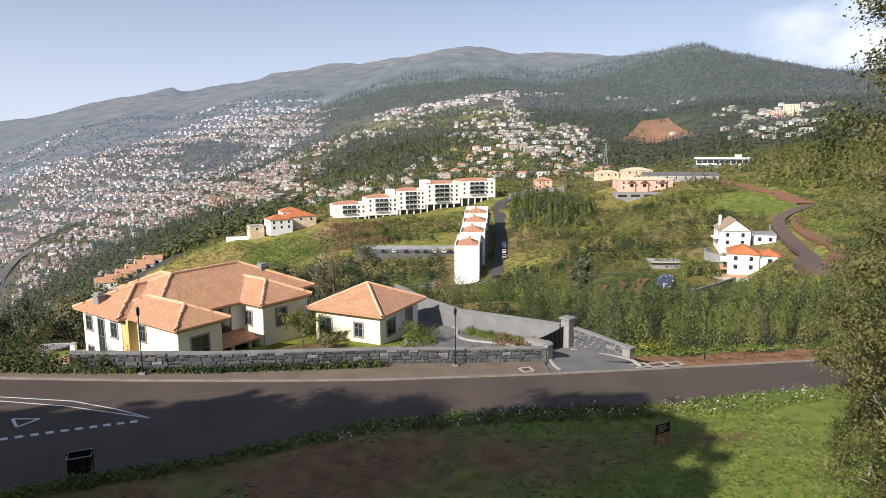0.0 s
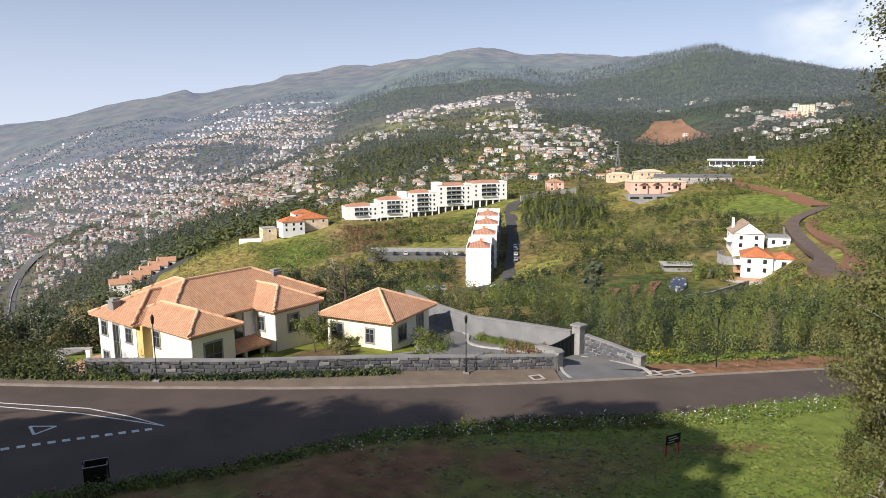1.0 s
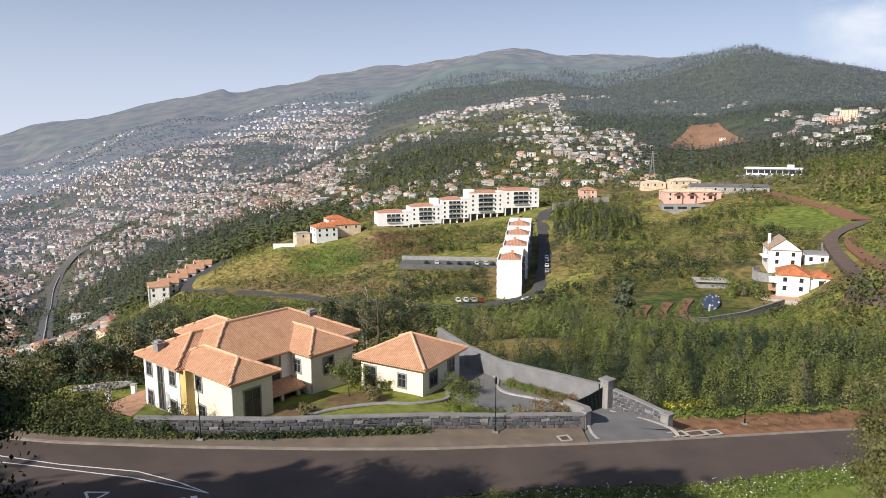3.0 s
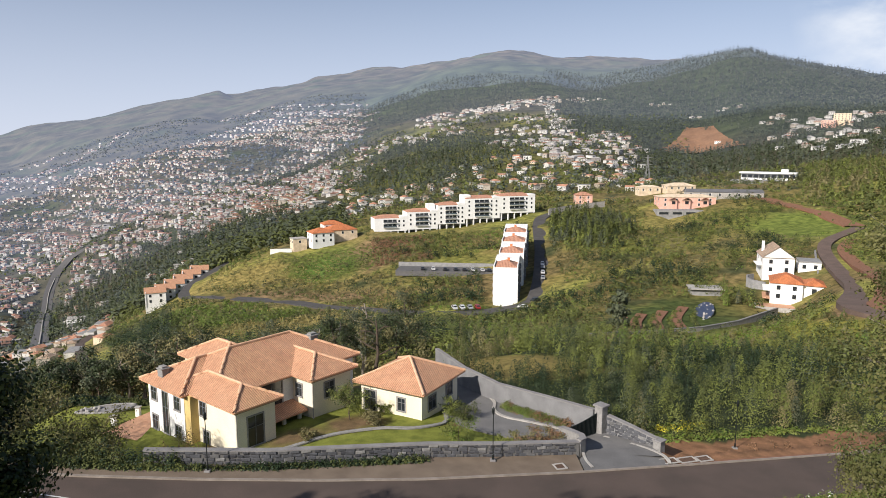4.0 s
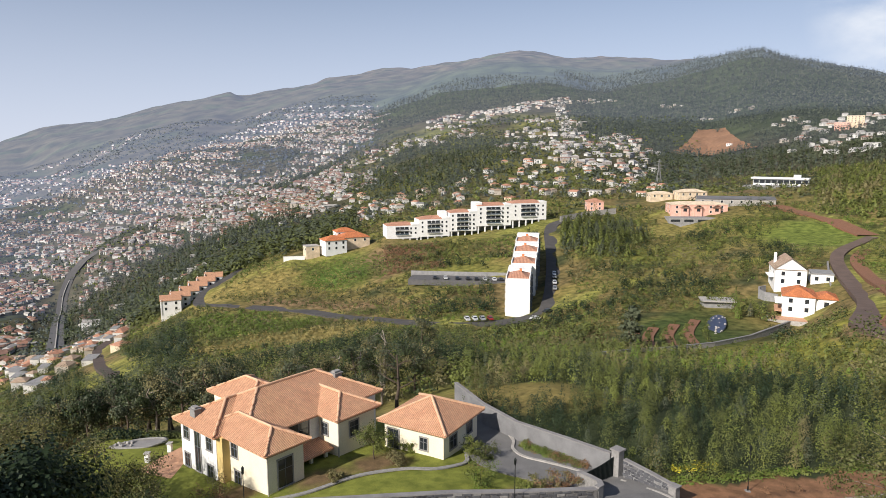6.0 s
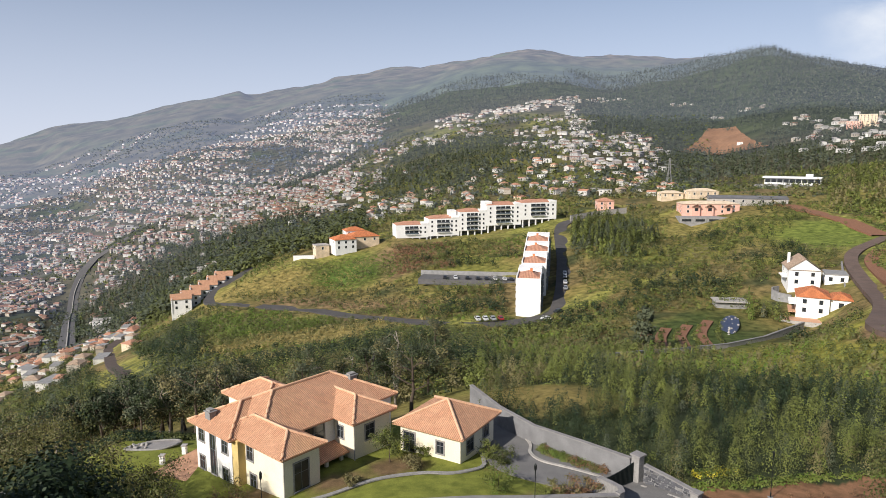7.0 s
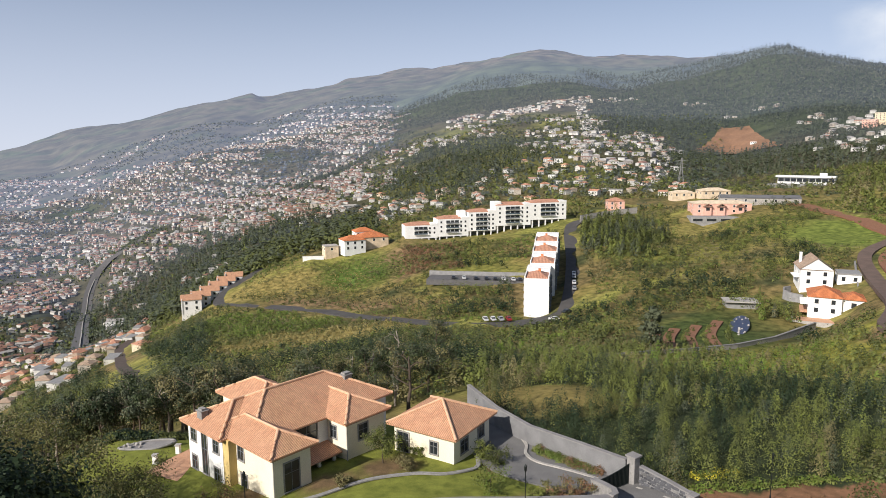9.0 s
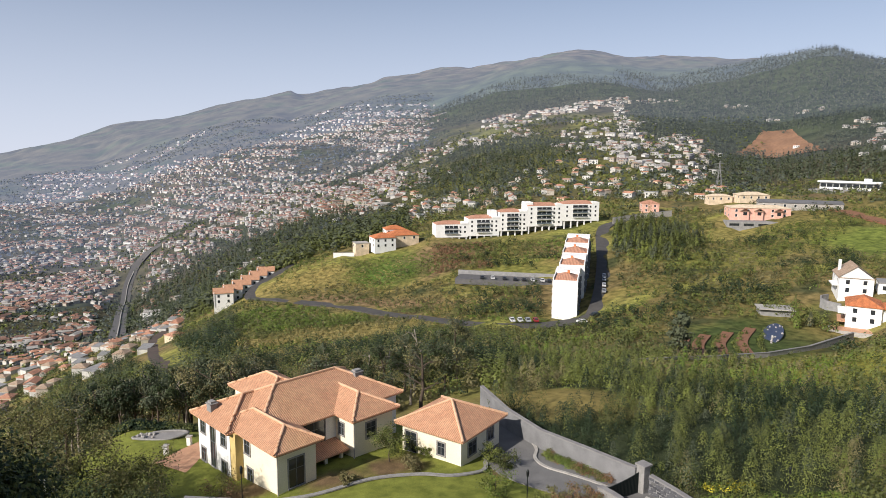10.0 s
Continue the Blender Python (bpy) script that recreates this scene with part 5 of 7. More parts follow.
simple_house("house", pose(98, 466, -20, 0, 0, 0), 11, 9, 6, "hip", 0.4, M_PINK, M_TILE_FAR, "small pink house beside the road bend", 2, 2)
wall_strip("wall_bend", [(68, 424, -26, -19.6), (86, 436, -24, -18.2), (108, 446, -22, -16.8)], 0.5, M_KERB, "pale wall along the road bend")

# terraced houses down at the road end
row_label = "white terraced house with a terracotta roof, stepped down the slope"
for i in range(6):
    x, y = -151.5 + 1.3 * i, 357 + 10.0 * i
    z = -64.0 + 0.75 * i
    e = simple_house("terraced_house", pose(x, y, z, 0, 0, 24 - 1.5 * i), 10.2, 10.6, 7.4 if i == 0 else 6.4, "gable_u", 0.36, M_WHITEW, M_TILE, row_label, 2, 2, foot=8)
    e["group"] = "row of terraced houses"
    box_part("party_wall", (-5.05, -4.65, -5.6, 5.6, 0, 8.0), M_WHITEW, e)


# white house and its pool on the lower slope
hx, hy = -379, 695
simple_house("house", pose(hx, hy, ground_z(hx, hy) + 2.5, 0, 0, 20), 17, 12, 5.5, "flat", 0, M_WHITEW, M_KERB, "white flat-roofed house on the lower slope", 2, 4, foot=9)
sx, sy = -225, 482
swim = thing("swimming_pool", pose(sx, sy, ground_z(sx, sy) + 1.5, 0, 0, 20), "turquoise swimming pool with a pale surround", "pool")
box_part("surround", (-9, 9, -6, 6, -5, 0), M_KERB, swim)
box_part("water", (-7, 7, -4, 4, -0.4, 0.06), M_POOL, swim)


# ---------------------------------------------------------------- cars
def make_car(paint, m):
    e = thing("car", m, "parked hatchback car with dark windows", "car", "parked cars")
    prof = [(-2.0, 0.35), (-2.05, 0.75), (-1.25, 0.92), (-0.75, 1.42), (0.9, 1.46), (1.75, 1.0), (2.05, 0.9), (2.05, 0.35)]
    V = [(x, -0.85, z) for x, z in prof] + [(x, 0.85, z) for x, z in prof]
    for i in (3, 4, 11, 12):
        V[i] = (V[i][0], V[i][1] * 0.8, V[i][2])
    n = len(prof)
    F = [tuple(range(n - 1, -1, -1)), tuple(range(n, 2 * n))] + [(i, (i + 1) % n, n + (i + 1) % n, n + i) for i in range(n)]
    mesh_object("body", V, F, paint, e)
    for s in (-1, 1):
        mesh_object("side_window", [(-1.0, 0.86 * s, 0.98), (-0.7, 0.72 * s, 1.36), (0.85, 0.72 * s, 1.38), (1.4, 0.86 * s, 1.02)], [(0, 1, 2, 3)], M_GLASS, e)
    mesh_object("windscreen", [(-1.22, -0.7, 0.97), (-1.22, 0.7, 0.97), (-0.78, 0.6, 1.42), (-0.78, -0.6, 1.42)], [(0, 1, 2, 3)], M_GLASS, e)
    for x in (-1.25, 1.25):
        for s in (-0.8, 0.8):
            bm = bmesh.new()
            bmesh.ops.create_cone(bm, cap_ends=True, segments=12, radius1=0.32, radius2=0.32, depth=0.2, matrix=pose(x, s, 0.32, 90, 0, 0))
            part("wheel", bm, M_TYRE, e)
    return e


rng = np.random.default_rng(3)
protos = [make_car(p, pose(0, 0, -400)) for p in M_CARS]
spots = [(-8 + 3.1 * i, 317.5 - 0.45 * i, -37.75, 95) for i in (0, 1.6, 3.4, 5.0, 6.3, 7.6, 9.0, 10.0)]
spots += [(5.5 + 2.9 * i, 249.3 + 0.2 * i, -39.8, 100) for i in range(4)]
spots += [(43.5 + 1.2 * i, 283 + 8.5 * i, None, 82) for i in range(4)] + [(36, 252, None, 40), (30.5, 246.2, None, 5)]
spots += [(-140.5 + 0.6 * i, 372 + 8.5 * i, None, 15) for i in range(5)]
kinds = [2, 0, 2, 2, 2, 0, 0, 2, 0, 0, 1, 3, 1, 0, 1, 0, 2, 0, 1, 0, 2, 1, 0]
for (x, y, z, a), k in zip(spots, kinds):
    zz = z if z is not None else ground_z(x, y) + 0.5
    copy_thing(protos[k], pose(x, y, zz, 0, 0, a))
for p in protos:
    for o in (*p.children_recursive, p):
        bpy.data.objects.remove(o)

# pylon
px, py = 214, 705
e = thing("pylon", pose(px, py, ground_z(px, py)), "grey lattice power pylon on the hillside", "pylon")
for s, t in ((-1, -1), (1, -1), (1, 1), (-1, 1)):
    TV, TF = tube([(2.5 * s, 2.5 * t, -1), (0.8 * s, 0.8 * t, 16), (0.4 * s, 0.4 * t, 27)], [0.3, 0.25, 0.18], 4)
    mesh_object("leg", TV, TF, M_CONCRETE, e)
for z in (17, 20.5, 24):
    TV, TF = tube([(-5, 0, z), (0, 0, z + 0.6), (5, 0, z)], [0.15, 0.3, 0.15], 4)
    mesh_object("cross_arm", TV, TF, M_CONCRETE, e)
for z in (2, 6, 10, 14):
    k = 2.5 - z * 0.1
    TV, TF = tube([(-k, -k, z), (k, -k, z + 3.6)], [0.15, 0.15], 4)
    mesh_object("brace", TV, TF, M_CONCRETE, e)


# ---------------------------------------------------------------- the town
def scatter(n, b0, b1, d0, d1, rng, keep=None):
    """n places at even density over a sector of the plan."""
    b = np.radians(rng.uniform(b0, b1, n))
    d = np.sqrt(rng.uniform(d0 ** 2, d1 ** 2, n))
    x, y = d * np.sin(b), d * np.cos(b)
    if keep is not None:
        k = keep(x, y)
        x, y = x[k], y[k]
    return x, y


def spaced(x, y, gap):
    """Thins places so that no two share a cell of that size."""
    key = np.floor(x / gap).astype(np.int64) * 100003 + np.floor(y / gap).astype(np.int64)
    _, i = np.unique(key, return_index=True)
    j = np.random.default_rng(len(i))
    return x[i] + j.uniform(-0.5, 0.5, len(i)) * gap, y[i] + j.uniform(-0.5, 0.5, len(i)) * gap


def contour(x, y):
    h = 6.0
    gx = (relief(x + h, y) - relief(x - h, y)) / (2 * h)
    gy = (relief(x, y + h) - relief(x, y - h)) / (2 * h)
    return np.arctan2(-gx, gy)


def wood_mask(x, y):
    """Where the hillsides carry woods instead of houses: 0 to 1."""
    d, b = np.hypot(x, y), np.degrees(np.arctan2(x, y))
    m = blob(x, y, -15, 1040, 95, 250, 0.0)
    m = np.maximum(m, blob(x, y, -235, 1530, 215, 48, 1.03))
    m = np.maximum(m, blob(x, y, -150, 570, 60, 70, 0.5))
    m = np.maximum(m, blob(x, y, -330, 700, 60, 150, 0.4) * 0.9)
    m = np.maximum(m, blob(x, y, -415, 930, 100, 165, 0.35) * 0.92)
    m = np.maximum(m, blob(x, y, -262, 815, 75, 110, 0.3) * 0.9)
    m = np.maximum(m, blob(x, y, 20, 2300, 330, 380, 0.2))
    m = np.maximum(m, blob(x, y, -520, 1950, 110, 420, 0.3) * 0.8)
    m = np.maximum(m, np.clip((b - 8.5) / 3, 0, 1) * np.clip((d - 1250) / 150, 0, 1))
    m = np.maximum(m, np.clip((b - 15) / 3, 0, 1) * np.clip((d - 760) / 60, 0, 1) * 0.75)
    m = m * (1 - blob(x, y, 452, 1205, 74, 145, -0.35, 0.12))
    for cx, cy, r in ((610, 1110, 75), (545, 930, 60), (480, 900, 40), (690, 1180, 80), (235, 1110, 60), (222, 950, 40), (160, 1500, 80), (250, 1420, 50), (430, 2030, 60), (570, 1250, 48), (512, 1065, 42), (467, 805, 34), (617, 1471, 36), (567, 1772, 30), (525, 1440, 26)):
        m = m * (1 - blob(x, y, cx, cy, r, r * 0.7))
    m = m * (1 - blob(x, y, 145, 1780, 270, 62, 0.91))
    return np.clip(m, 0, 1)


M_TOWN_WALL = [material("town_wall_" + str(i), c, None, 0.9, 0.05, 0.6, 0) for i, c in enumerate(((0.60, 0.585, 0.55), (0.46, 0.41, 0.345), (0.33, 0.295, 0.265)))]
M_TOWN_ROOF = [material("town_roof_" + str(i), c, None, 0.9, 0.05, 0.8, 0) for i, c in enumerate(((0.32, 0.175, 0.125), (0.235, 0.14, 0.108), (0.38, 0.36, 0.335)))]
M_TOWN_DARK = material("town_windows", (0.06, 0.065, 0.075), None, 0.4, 0.5, 3, 0)


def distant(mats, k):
    """The same surfaces with haze painted on as blue emission of strength k."""
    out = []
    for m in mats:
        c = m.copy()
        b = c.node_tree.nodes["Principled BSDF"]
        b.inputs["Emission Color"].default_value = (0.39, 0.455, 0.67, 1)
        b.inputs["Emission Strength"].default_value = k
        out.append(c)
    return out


def town(name, x, y, rng, label, size=(6, 10), tall=(2.2, 4.6), mats=None, roofs=(0, 0, 1, 1, 2, 2)):
    """Many small houses: walls, window bands and gabled or flat roofs, set along the contours."""
    n = len(x)
    z = relief(x, y)
    a = contour(x, y) + rng.normal(0, 0.25, n) + (rng.random(n) < 0.3) * math.pi / 2
    big = np.where(rng.random(n) < 0.12, rng.uniform(1.4, 2.4, n), 1.0)
    w, d = rng.uniform(*size, n) / 2 * big, rng.uniform(size[0] * 0.7, size[1] * 0.75, n) / 2
    h = rng.uniform(*tall, n)
    c, s = np.cos(a), np.sin(a)

    def at(u, v, k):
        return np.stack([x + u * c - v * s, y + u * s + v * c, z + k], -1)
    base = -4.0 * np.ones(n)
    rise = np.where(rng.random(n) < 0.25, 0.25, 0.42) * d
    A, B, C, D = at(-w, -d, base), at(w, -d, base), at(w, d, base), at(-w, d, base)
    a2, b2, c2, d2 = at(-w, -d, h), at(w, -d, h), at(w, d, h), at(-w, d, h)
    o = 0.4
    e1, e2, e3, e4 = at(-w - o, -d - o, h - 0.1), at(w + o, -d - o, h - 0.1), at(w + o, d + o, h - 0.1), at(-w - o, d + o, h - 0.1)
    hip = np.where(rng.random(n) < 0.6, 0.5, 0.0) * d
    r1, r2 = at(-w - o + hip, 0 * d, h + rise), at(w + o - hip, 0 * d, h + rise)
    wm = rng.choice([0, 0, 0, 1, 1, 2], n)
    rm = 3 + rng.choice(roofs, n)
    rise = rise * np.where(rm == 5, 0.3, 1.0)
    pieces = []
    for p, q, r, t in ((A, B, b2, a2), (B, C, c2, b2), (C, D, d2, c2), (D, A, a2, d2)):
        pieces.append((np.stack([p, q, r, t], 1), wm))
    pieces += [(np.stack([e1, e2, r2, r1], 1), rm), (np.stack([e3, e4, r1, r2], 1), rm), (np.stack([e2, e3, r2], 1), rm), (np.stack([e4, e1, r1], 1), rm)]
    for k in (-0.62, 0.0, 0.62):
        ww = np.minimum(w * 0.16, 0.7)
        for lo, hi in ((0.22, 0.40), (0.62, 0.80)):
            f = -d - 0.06
            pieces.append((np.stack([at(w * k - ww, f, h * lo), at(w * k + ww, f, h * lo), at(w * k + ww, f, h * hi), at(w * k - ww, f, h * hi)], 1), 6))
    ob = soup(name, pieces, (mats or (M_TOWN_WALL + M_TOWN_ROOF)) + [M_TOWN_DARK])
    return tagged(ob, label, "houses", kind="stuff")


rng = np.random.default_rng(11)
# town sets by distance, each with more haze painted in as emission
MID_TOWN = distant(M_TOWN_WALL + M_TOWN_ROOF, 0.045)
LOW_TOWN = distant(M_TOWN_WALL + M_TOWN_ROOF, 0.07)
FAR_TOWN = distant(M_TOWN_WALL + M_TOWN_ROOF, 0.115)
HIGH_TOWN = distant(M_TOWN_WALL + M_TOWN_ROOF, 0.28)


def built(x, y):
    """Ground where small houses may stand."""
    d, b = np.hypot(x, y), np.degrees(np.arctan2(x, y))
    street = fract_noise(x / 70, y / 70, 4.2) + 0.7 * fract_noise(x / 230, y / 230, 1.7) + 0.5 * fract_noise(x / 26, y / 26, 2.2)
    terrace = np.sin(relief(x, y) * (2 * math.pi / (9 + d / 130)) + 2.0 * fract_noise(x / 160, y / 160, 3))
    return (rng.random(len(x)) > wood_mask(x, y) * 1.25) & (terrace > -0.25 + rng.normal(0, 0.3, len(x))) & (street > -0.35 + rng.normal(0, 0.35, len(x)))


x, y = scatter(17000, -42, -9, 640, 1500, rng, built)
x, y = spaced(x, y, 11.5)
hwx = np.interp(y, [545, 787, 948, 1168, 1217, 1300], [-330, -470, -560, -664, -665, -639])
k = np.abs(x - hwx) > 30
x, y = x[k], y[k]
k = np.hypot(x, y) + 50 * fract_noise(x / 80, y / 80, 3) < 1130
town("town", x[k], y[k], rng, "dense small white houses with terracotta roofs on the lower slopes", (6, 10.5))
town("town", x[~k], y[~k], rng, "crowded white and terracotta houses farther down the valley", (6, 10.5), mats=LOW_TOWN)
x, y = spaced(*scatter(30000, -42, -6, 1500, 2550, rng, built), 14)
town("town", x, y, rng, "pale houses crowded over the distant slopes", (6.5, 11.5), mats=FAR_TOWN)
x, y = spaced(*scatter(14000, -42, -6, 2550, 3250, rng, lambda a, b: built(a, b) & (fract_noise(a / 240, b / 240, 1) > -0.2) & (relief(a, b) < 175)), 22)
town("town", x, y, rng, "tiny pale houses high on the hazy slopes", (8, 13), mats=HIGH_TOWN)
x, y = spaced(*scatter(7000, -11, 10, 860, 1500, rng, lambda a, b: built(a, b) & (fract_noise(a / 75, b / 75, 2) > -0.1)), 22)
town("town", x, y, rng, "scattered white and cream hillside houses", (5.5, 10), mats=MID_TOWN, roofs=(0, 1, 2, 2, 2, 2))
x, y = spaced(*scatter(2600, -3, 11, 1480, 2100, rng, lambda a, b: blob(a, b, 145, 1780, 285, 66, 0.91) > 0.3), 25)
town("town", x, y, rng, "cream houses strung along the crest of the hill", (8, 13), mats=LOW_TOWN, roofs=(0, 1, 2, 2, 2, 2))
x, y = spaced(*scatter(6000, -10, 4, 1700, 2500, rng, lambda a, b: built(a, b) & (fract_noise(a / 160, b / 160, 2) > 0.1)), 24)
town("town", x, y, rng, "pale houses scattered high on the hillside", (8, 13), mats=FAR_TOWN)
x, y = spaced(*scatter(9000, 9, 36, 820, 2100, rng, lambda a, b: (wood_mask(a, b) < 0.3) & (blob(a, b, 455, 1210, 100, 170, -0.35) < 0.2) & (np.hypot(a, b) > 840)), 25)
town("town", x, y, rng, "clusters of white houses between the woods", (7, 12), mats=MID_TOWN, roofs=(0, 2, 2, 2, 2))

# nearer houses that can be told apart
H_WALL = [M_TOWN_WALL[0], M_TOWN_WALL[1], M_PINK, M_SALMON]
H_ROOF = [M_TILE_FAR, M_TILE_FAR, M_TILE_BROWN]
protos = []
for i, (w, d, h, roof, wm, rm, fl) in enumerate(((9.5, 7.5, 4.6, "hip", 0, 0, 2), (8, 7, 4.6, "hip", 1, 2, 2), (11, 7.5, 4.8, "gable_u", 0, 0, 2), (9, 8, 3.0, "hip", 3, 0, 1),
                                                 (11, 7, 4.8, "flat", 0, 2, 2), (8, 8, 4.8, "hip", 0, 2, 2), (14, 8, 3.2, "flat", 0, 2, 1))):
    e = simple_house("house", pose(0, 0, -600 - 40 * i), w, d, h, roof, 0.4, H_WALL[wm], H_ROOF[rm] if roof != "flat" else M_CONCRETE,
                     ("small " + ("white", "cream", "pink", "yellow")[wm] + " hillside house with a " + ("flat grey" if roof == "flat" else ("terracotta", "red", "brown")[rm] + " tiled") + " roof"),
                     fl, 3, side_windows=False, foot=4)
    e["group"] = "hillside houses"
    protos.append(e)
xa, ya = spaced(*scatter(230, -9, 17, 560, 900, rng, lambda a, b: (wood_mask(a, b) < 0.35) & (b > 500)), 20)
xb, yb = spaced(*scatter(420, -40, -26.5, 330, 680, rng), 15)
x, y = np.concatenate([xa, xb]), np.concatenate([ya, yb])
hwx = np.interp(y, [545, 645, 787], [-330, -388, -470])
k = (np.abs(x - hwx) > 20) | (y < 520)
x, y = x[k], y[k]
a = np.degrees(contour(x, y)) + rng.normal(0, 12, len(x))
z = relief(x, y)
for i in range(len(x)):
    copy_thing(protos[int(rng.integers(len(protos)))], pose(x[i], y[i], z[i], 0, 0, a[i]) @ Matrix.Scale(rng.uniform(0.62, 0.95) if i < len(xa) else rng.uniform(0.5, 0.85), 4))
for p in protos:
    for o in (*p.children_recursive, p):
        bpy.data.objects.remove(o)

# bare red quarry face with a digger shed
qx, qy = np.meshgrid(np.linspace(-1, 1, 30), np.linspace(0, 1, 26))
half = 66 * (1 - 0.62 * qy)
gx = 455 + half * qx * 0.94 + (qy - 0.5) * 95
gy = 1205 + half * qx * -0.3 + (qy - 0.5) * 260
gz = relief(gx, gy) + 2.4 + 1.5 * np.floor(qy * 6) - 1.5 * qy * 6 + 0.6 * fract_noise(gx / 9, gy / 9)
V = np.stack([gx, gy, gz], -1).reshape(-1, 3)
F = [(j * 30 + i, j * 30 + i + 1, (j + 1) * 30 + i + 1, (j + 1) * 30 + i) for j in range(25) for i in range(29)]
M_QUARRY = material("quarry_earth", (0.27, 0.155, 0.095), (0.21, 0.12, 0.075), 0.95, 0.03, 0.3, 0.3)
tagged(mesh_object("earth_cutting", V, F, M_QUARRY), "bare red-brown earth cutting on the wooded hill", "quarry", kind="structure")
simple_house("shed", pose(470, 1165, ground_z(470, 1165) + 3, 0, 0, -20), 9, 6, 2.6, "gable_u", 0.3, M_WHITEW, M_TILE_FAR, "pale shed standing on the earth cutting", 1, 3)
for qx_, qy_, w, h, wall in ((630, 1082, 24, 15, M_SALMON), (606, 1076, 20, 9, M_PINK)):
    simple_house("house", pose(qx_, qy_, ground_z(qx_, qy_) + 2, 0, 0, -32), w, 18, h, "flat", 0, wall, M_KERB, "large cream apartment house above the wooded slope", 4, 5)



# ---------------------------------------------------------------- plants
def clumps(x, y, z, height, radius, count, size, rng, shape="round", low=0.1):
    """Leaf quads of many plants at once: count quads on each, spread over its crown."""
    n = len(x)
    t = rng.random((n, count))
    ang = rng.uniform(0, 2 * math.pi, (n, count))
    if shape == "cone":
        r = radius[:, None] * (1 - t) ** 0.8 * rng.uniform(0.55, 1.0, (n, count)) * (1 + 0.25 * np.sin(3 * ang + 9 * t + rng.uniform(0, 6, (n, 1)))) + 0.08
        h = (low + (1 - low) * t) * height[:, None]
    else:
        u = rng.normal(size=(n, count, 3))
        u /= np.linalg.norm(u, axis=2)[..., None]
        k = rng.uniform(0.55, 1.0, (n, count))
        lump = 1 + 0.25 * np.sin(ang * 3 + rng.uniform(0, 6, (n, 1)))
        r = np.hypot(u[..., 0], u[..., 1]) * k * radius[:, None] * lump
        h = (low + (1 - low) * (0.5 + 0.5 * u[..., 2] * k)) * height[:, None]
    cx = x[:, None] + r * np.cos(ang)
    cy = y[:, None] + r * np.sin(ang)
    cz = z[:, None] + h
    up = 0.35 if shape == "cone" else 0.45
    out = np.stack([cx - x[:, None], cy - y[:, None], (h - 0.45 * height[:, None]) * (0.25 if shape == "cone" else 1.0) + up * radius[:, None]], -1)
    return leaf_quads(np.stack([cx, cy, cz], -1).reshape(-1, 3), np.repeat(np.broadcast_to(size, (n,)), count), rng, out.reshape(-1, 3), 0.16)


def plants(name, x, y, hs, rs, count, size, mats, rng, label, shape="round", low=0.1, weights=None, category="bushes"):
    n = len(x)
    h = rng.uniform(*hs, n) * (1 + 0.36 * fract_noise(x / 7, y / 7, 2.6)) * (1 + 0.3 * fract_noise(x / 2.6, y / 2.6, 1.2))
    r = rng.uniform(*rs, n)
    q = clumps(x, y, relief(x, y) - 0.1, h, r, count, size, rng, shape, low)
    share = np.cumsum(weights if weights is not None else np.full(len(mats), 1 / len(mats)))
    rank = np.argsort(np.argsort(fract_noise(x / 11, y / 11, 4.4) + rng.normal(0, 0.30, n))) / n
    mi = np.repeat(np.minimum(np.searchsorted(share, rank), len(mats) - 1), count)
    ob = quads_object(name, q, mats, None, mi)
    return tagged(ob, label, category, kind="stuff")


rng = np.random.default_rng(21)
VALLEY = ([-131, -135, -136, -129, -104, -80, -57, -34, -19, -2, 13, 27, 36, 42, 47, 51, 55, 59, 67, 96], [424, 398, 366, 342, 317, 306, 293, 270, 255, 245, 246, 250, 256, 280, 310, 338, 372, 403, 424, 440])
LANE = ([116, 102, 94, 94, 103, 121, 136, 147, 159, 174, 199, 203, 205, 206, 202], [127, 132, 140, 152, 166, 195, 226, 252, 279, 299, 321, 330, 358, 384, 417])
HAIRPIN = ([-100, -118, -148, -173, -188, -193, -185], [195, 225, 275, 321, 350, 380, 410])


def clear(x, y):
    """True where no road, building or garden stands."""
    ok = np.ones(x.shape, bool)
    for px_, py_ in (VALLEY, LANE, HAIRPIN):
        for ax, ay, bx_, by_ in zip(px_, py_, px_[1:], py_[1:]):
            t = np.clip(((x - ax) * (bx_ - ax) + (y - ay) * (by_ - ay)) / ((bx_ - ax) ** 2 + (by_ - ay) ** 2), 0, 1)
            ok &= np.hypot(x - ax - t * (bx_ - ax), y - ay - t * (by_ - ay)) > (8.5 if px_ is HAIRPIN[0] else 5.5)
    for x0, x1, y0, y1 in ((18, 52, 256, 352), (-24, 32, 308, 330), (108, 160, 216, 268), (124, 178, 398, 430), (-104, -45, 386, 424), (-42, 68, 396, 450), (-160, -126, 345, 428), (80, 110, 430, 475),
                           (140, 235, 470, 505), (-239, -213, 460, 492), (-393, -367, 675, 705)):
        ok &= ~((x > x0) & (x < x1) & (y > y0) & (y < y1))
    d = np.hypot(x, y)
    ok &= blob(x, y, 72, 203, 34, 20, 0.95) < 0.3
    ok &= ~((x > 105) & (x < 128) & (y > 205) & (y < 222))
    ok &= ~((d < 95) & (y < 80) & (x > -48) & (x < np.interp(y, (52.9, 56.2, 57.4, 61.6, 66.4, 71.2, 77.4), (18.9, 15.8, 14.9, 11.5, 7.5, 4.1, 1.0))))
    ok &= ~((y < far_kerb(x) + 7.4) & (d < 90))
    return ok


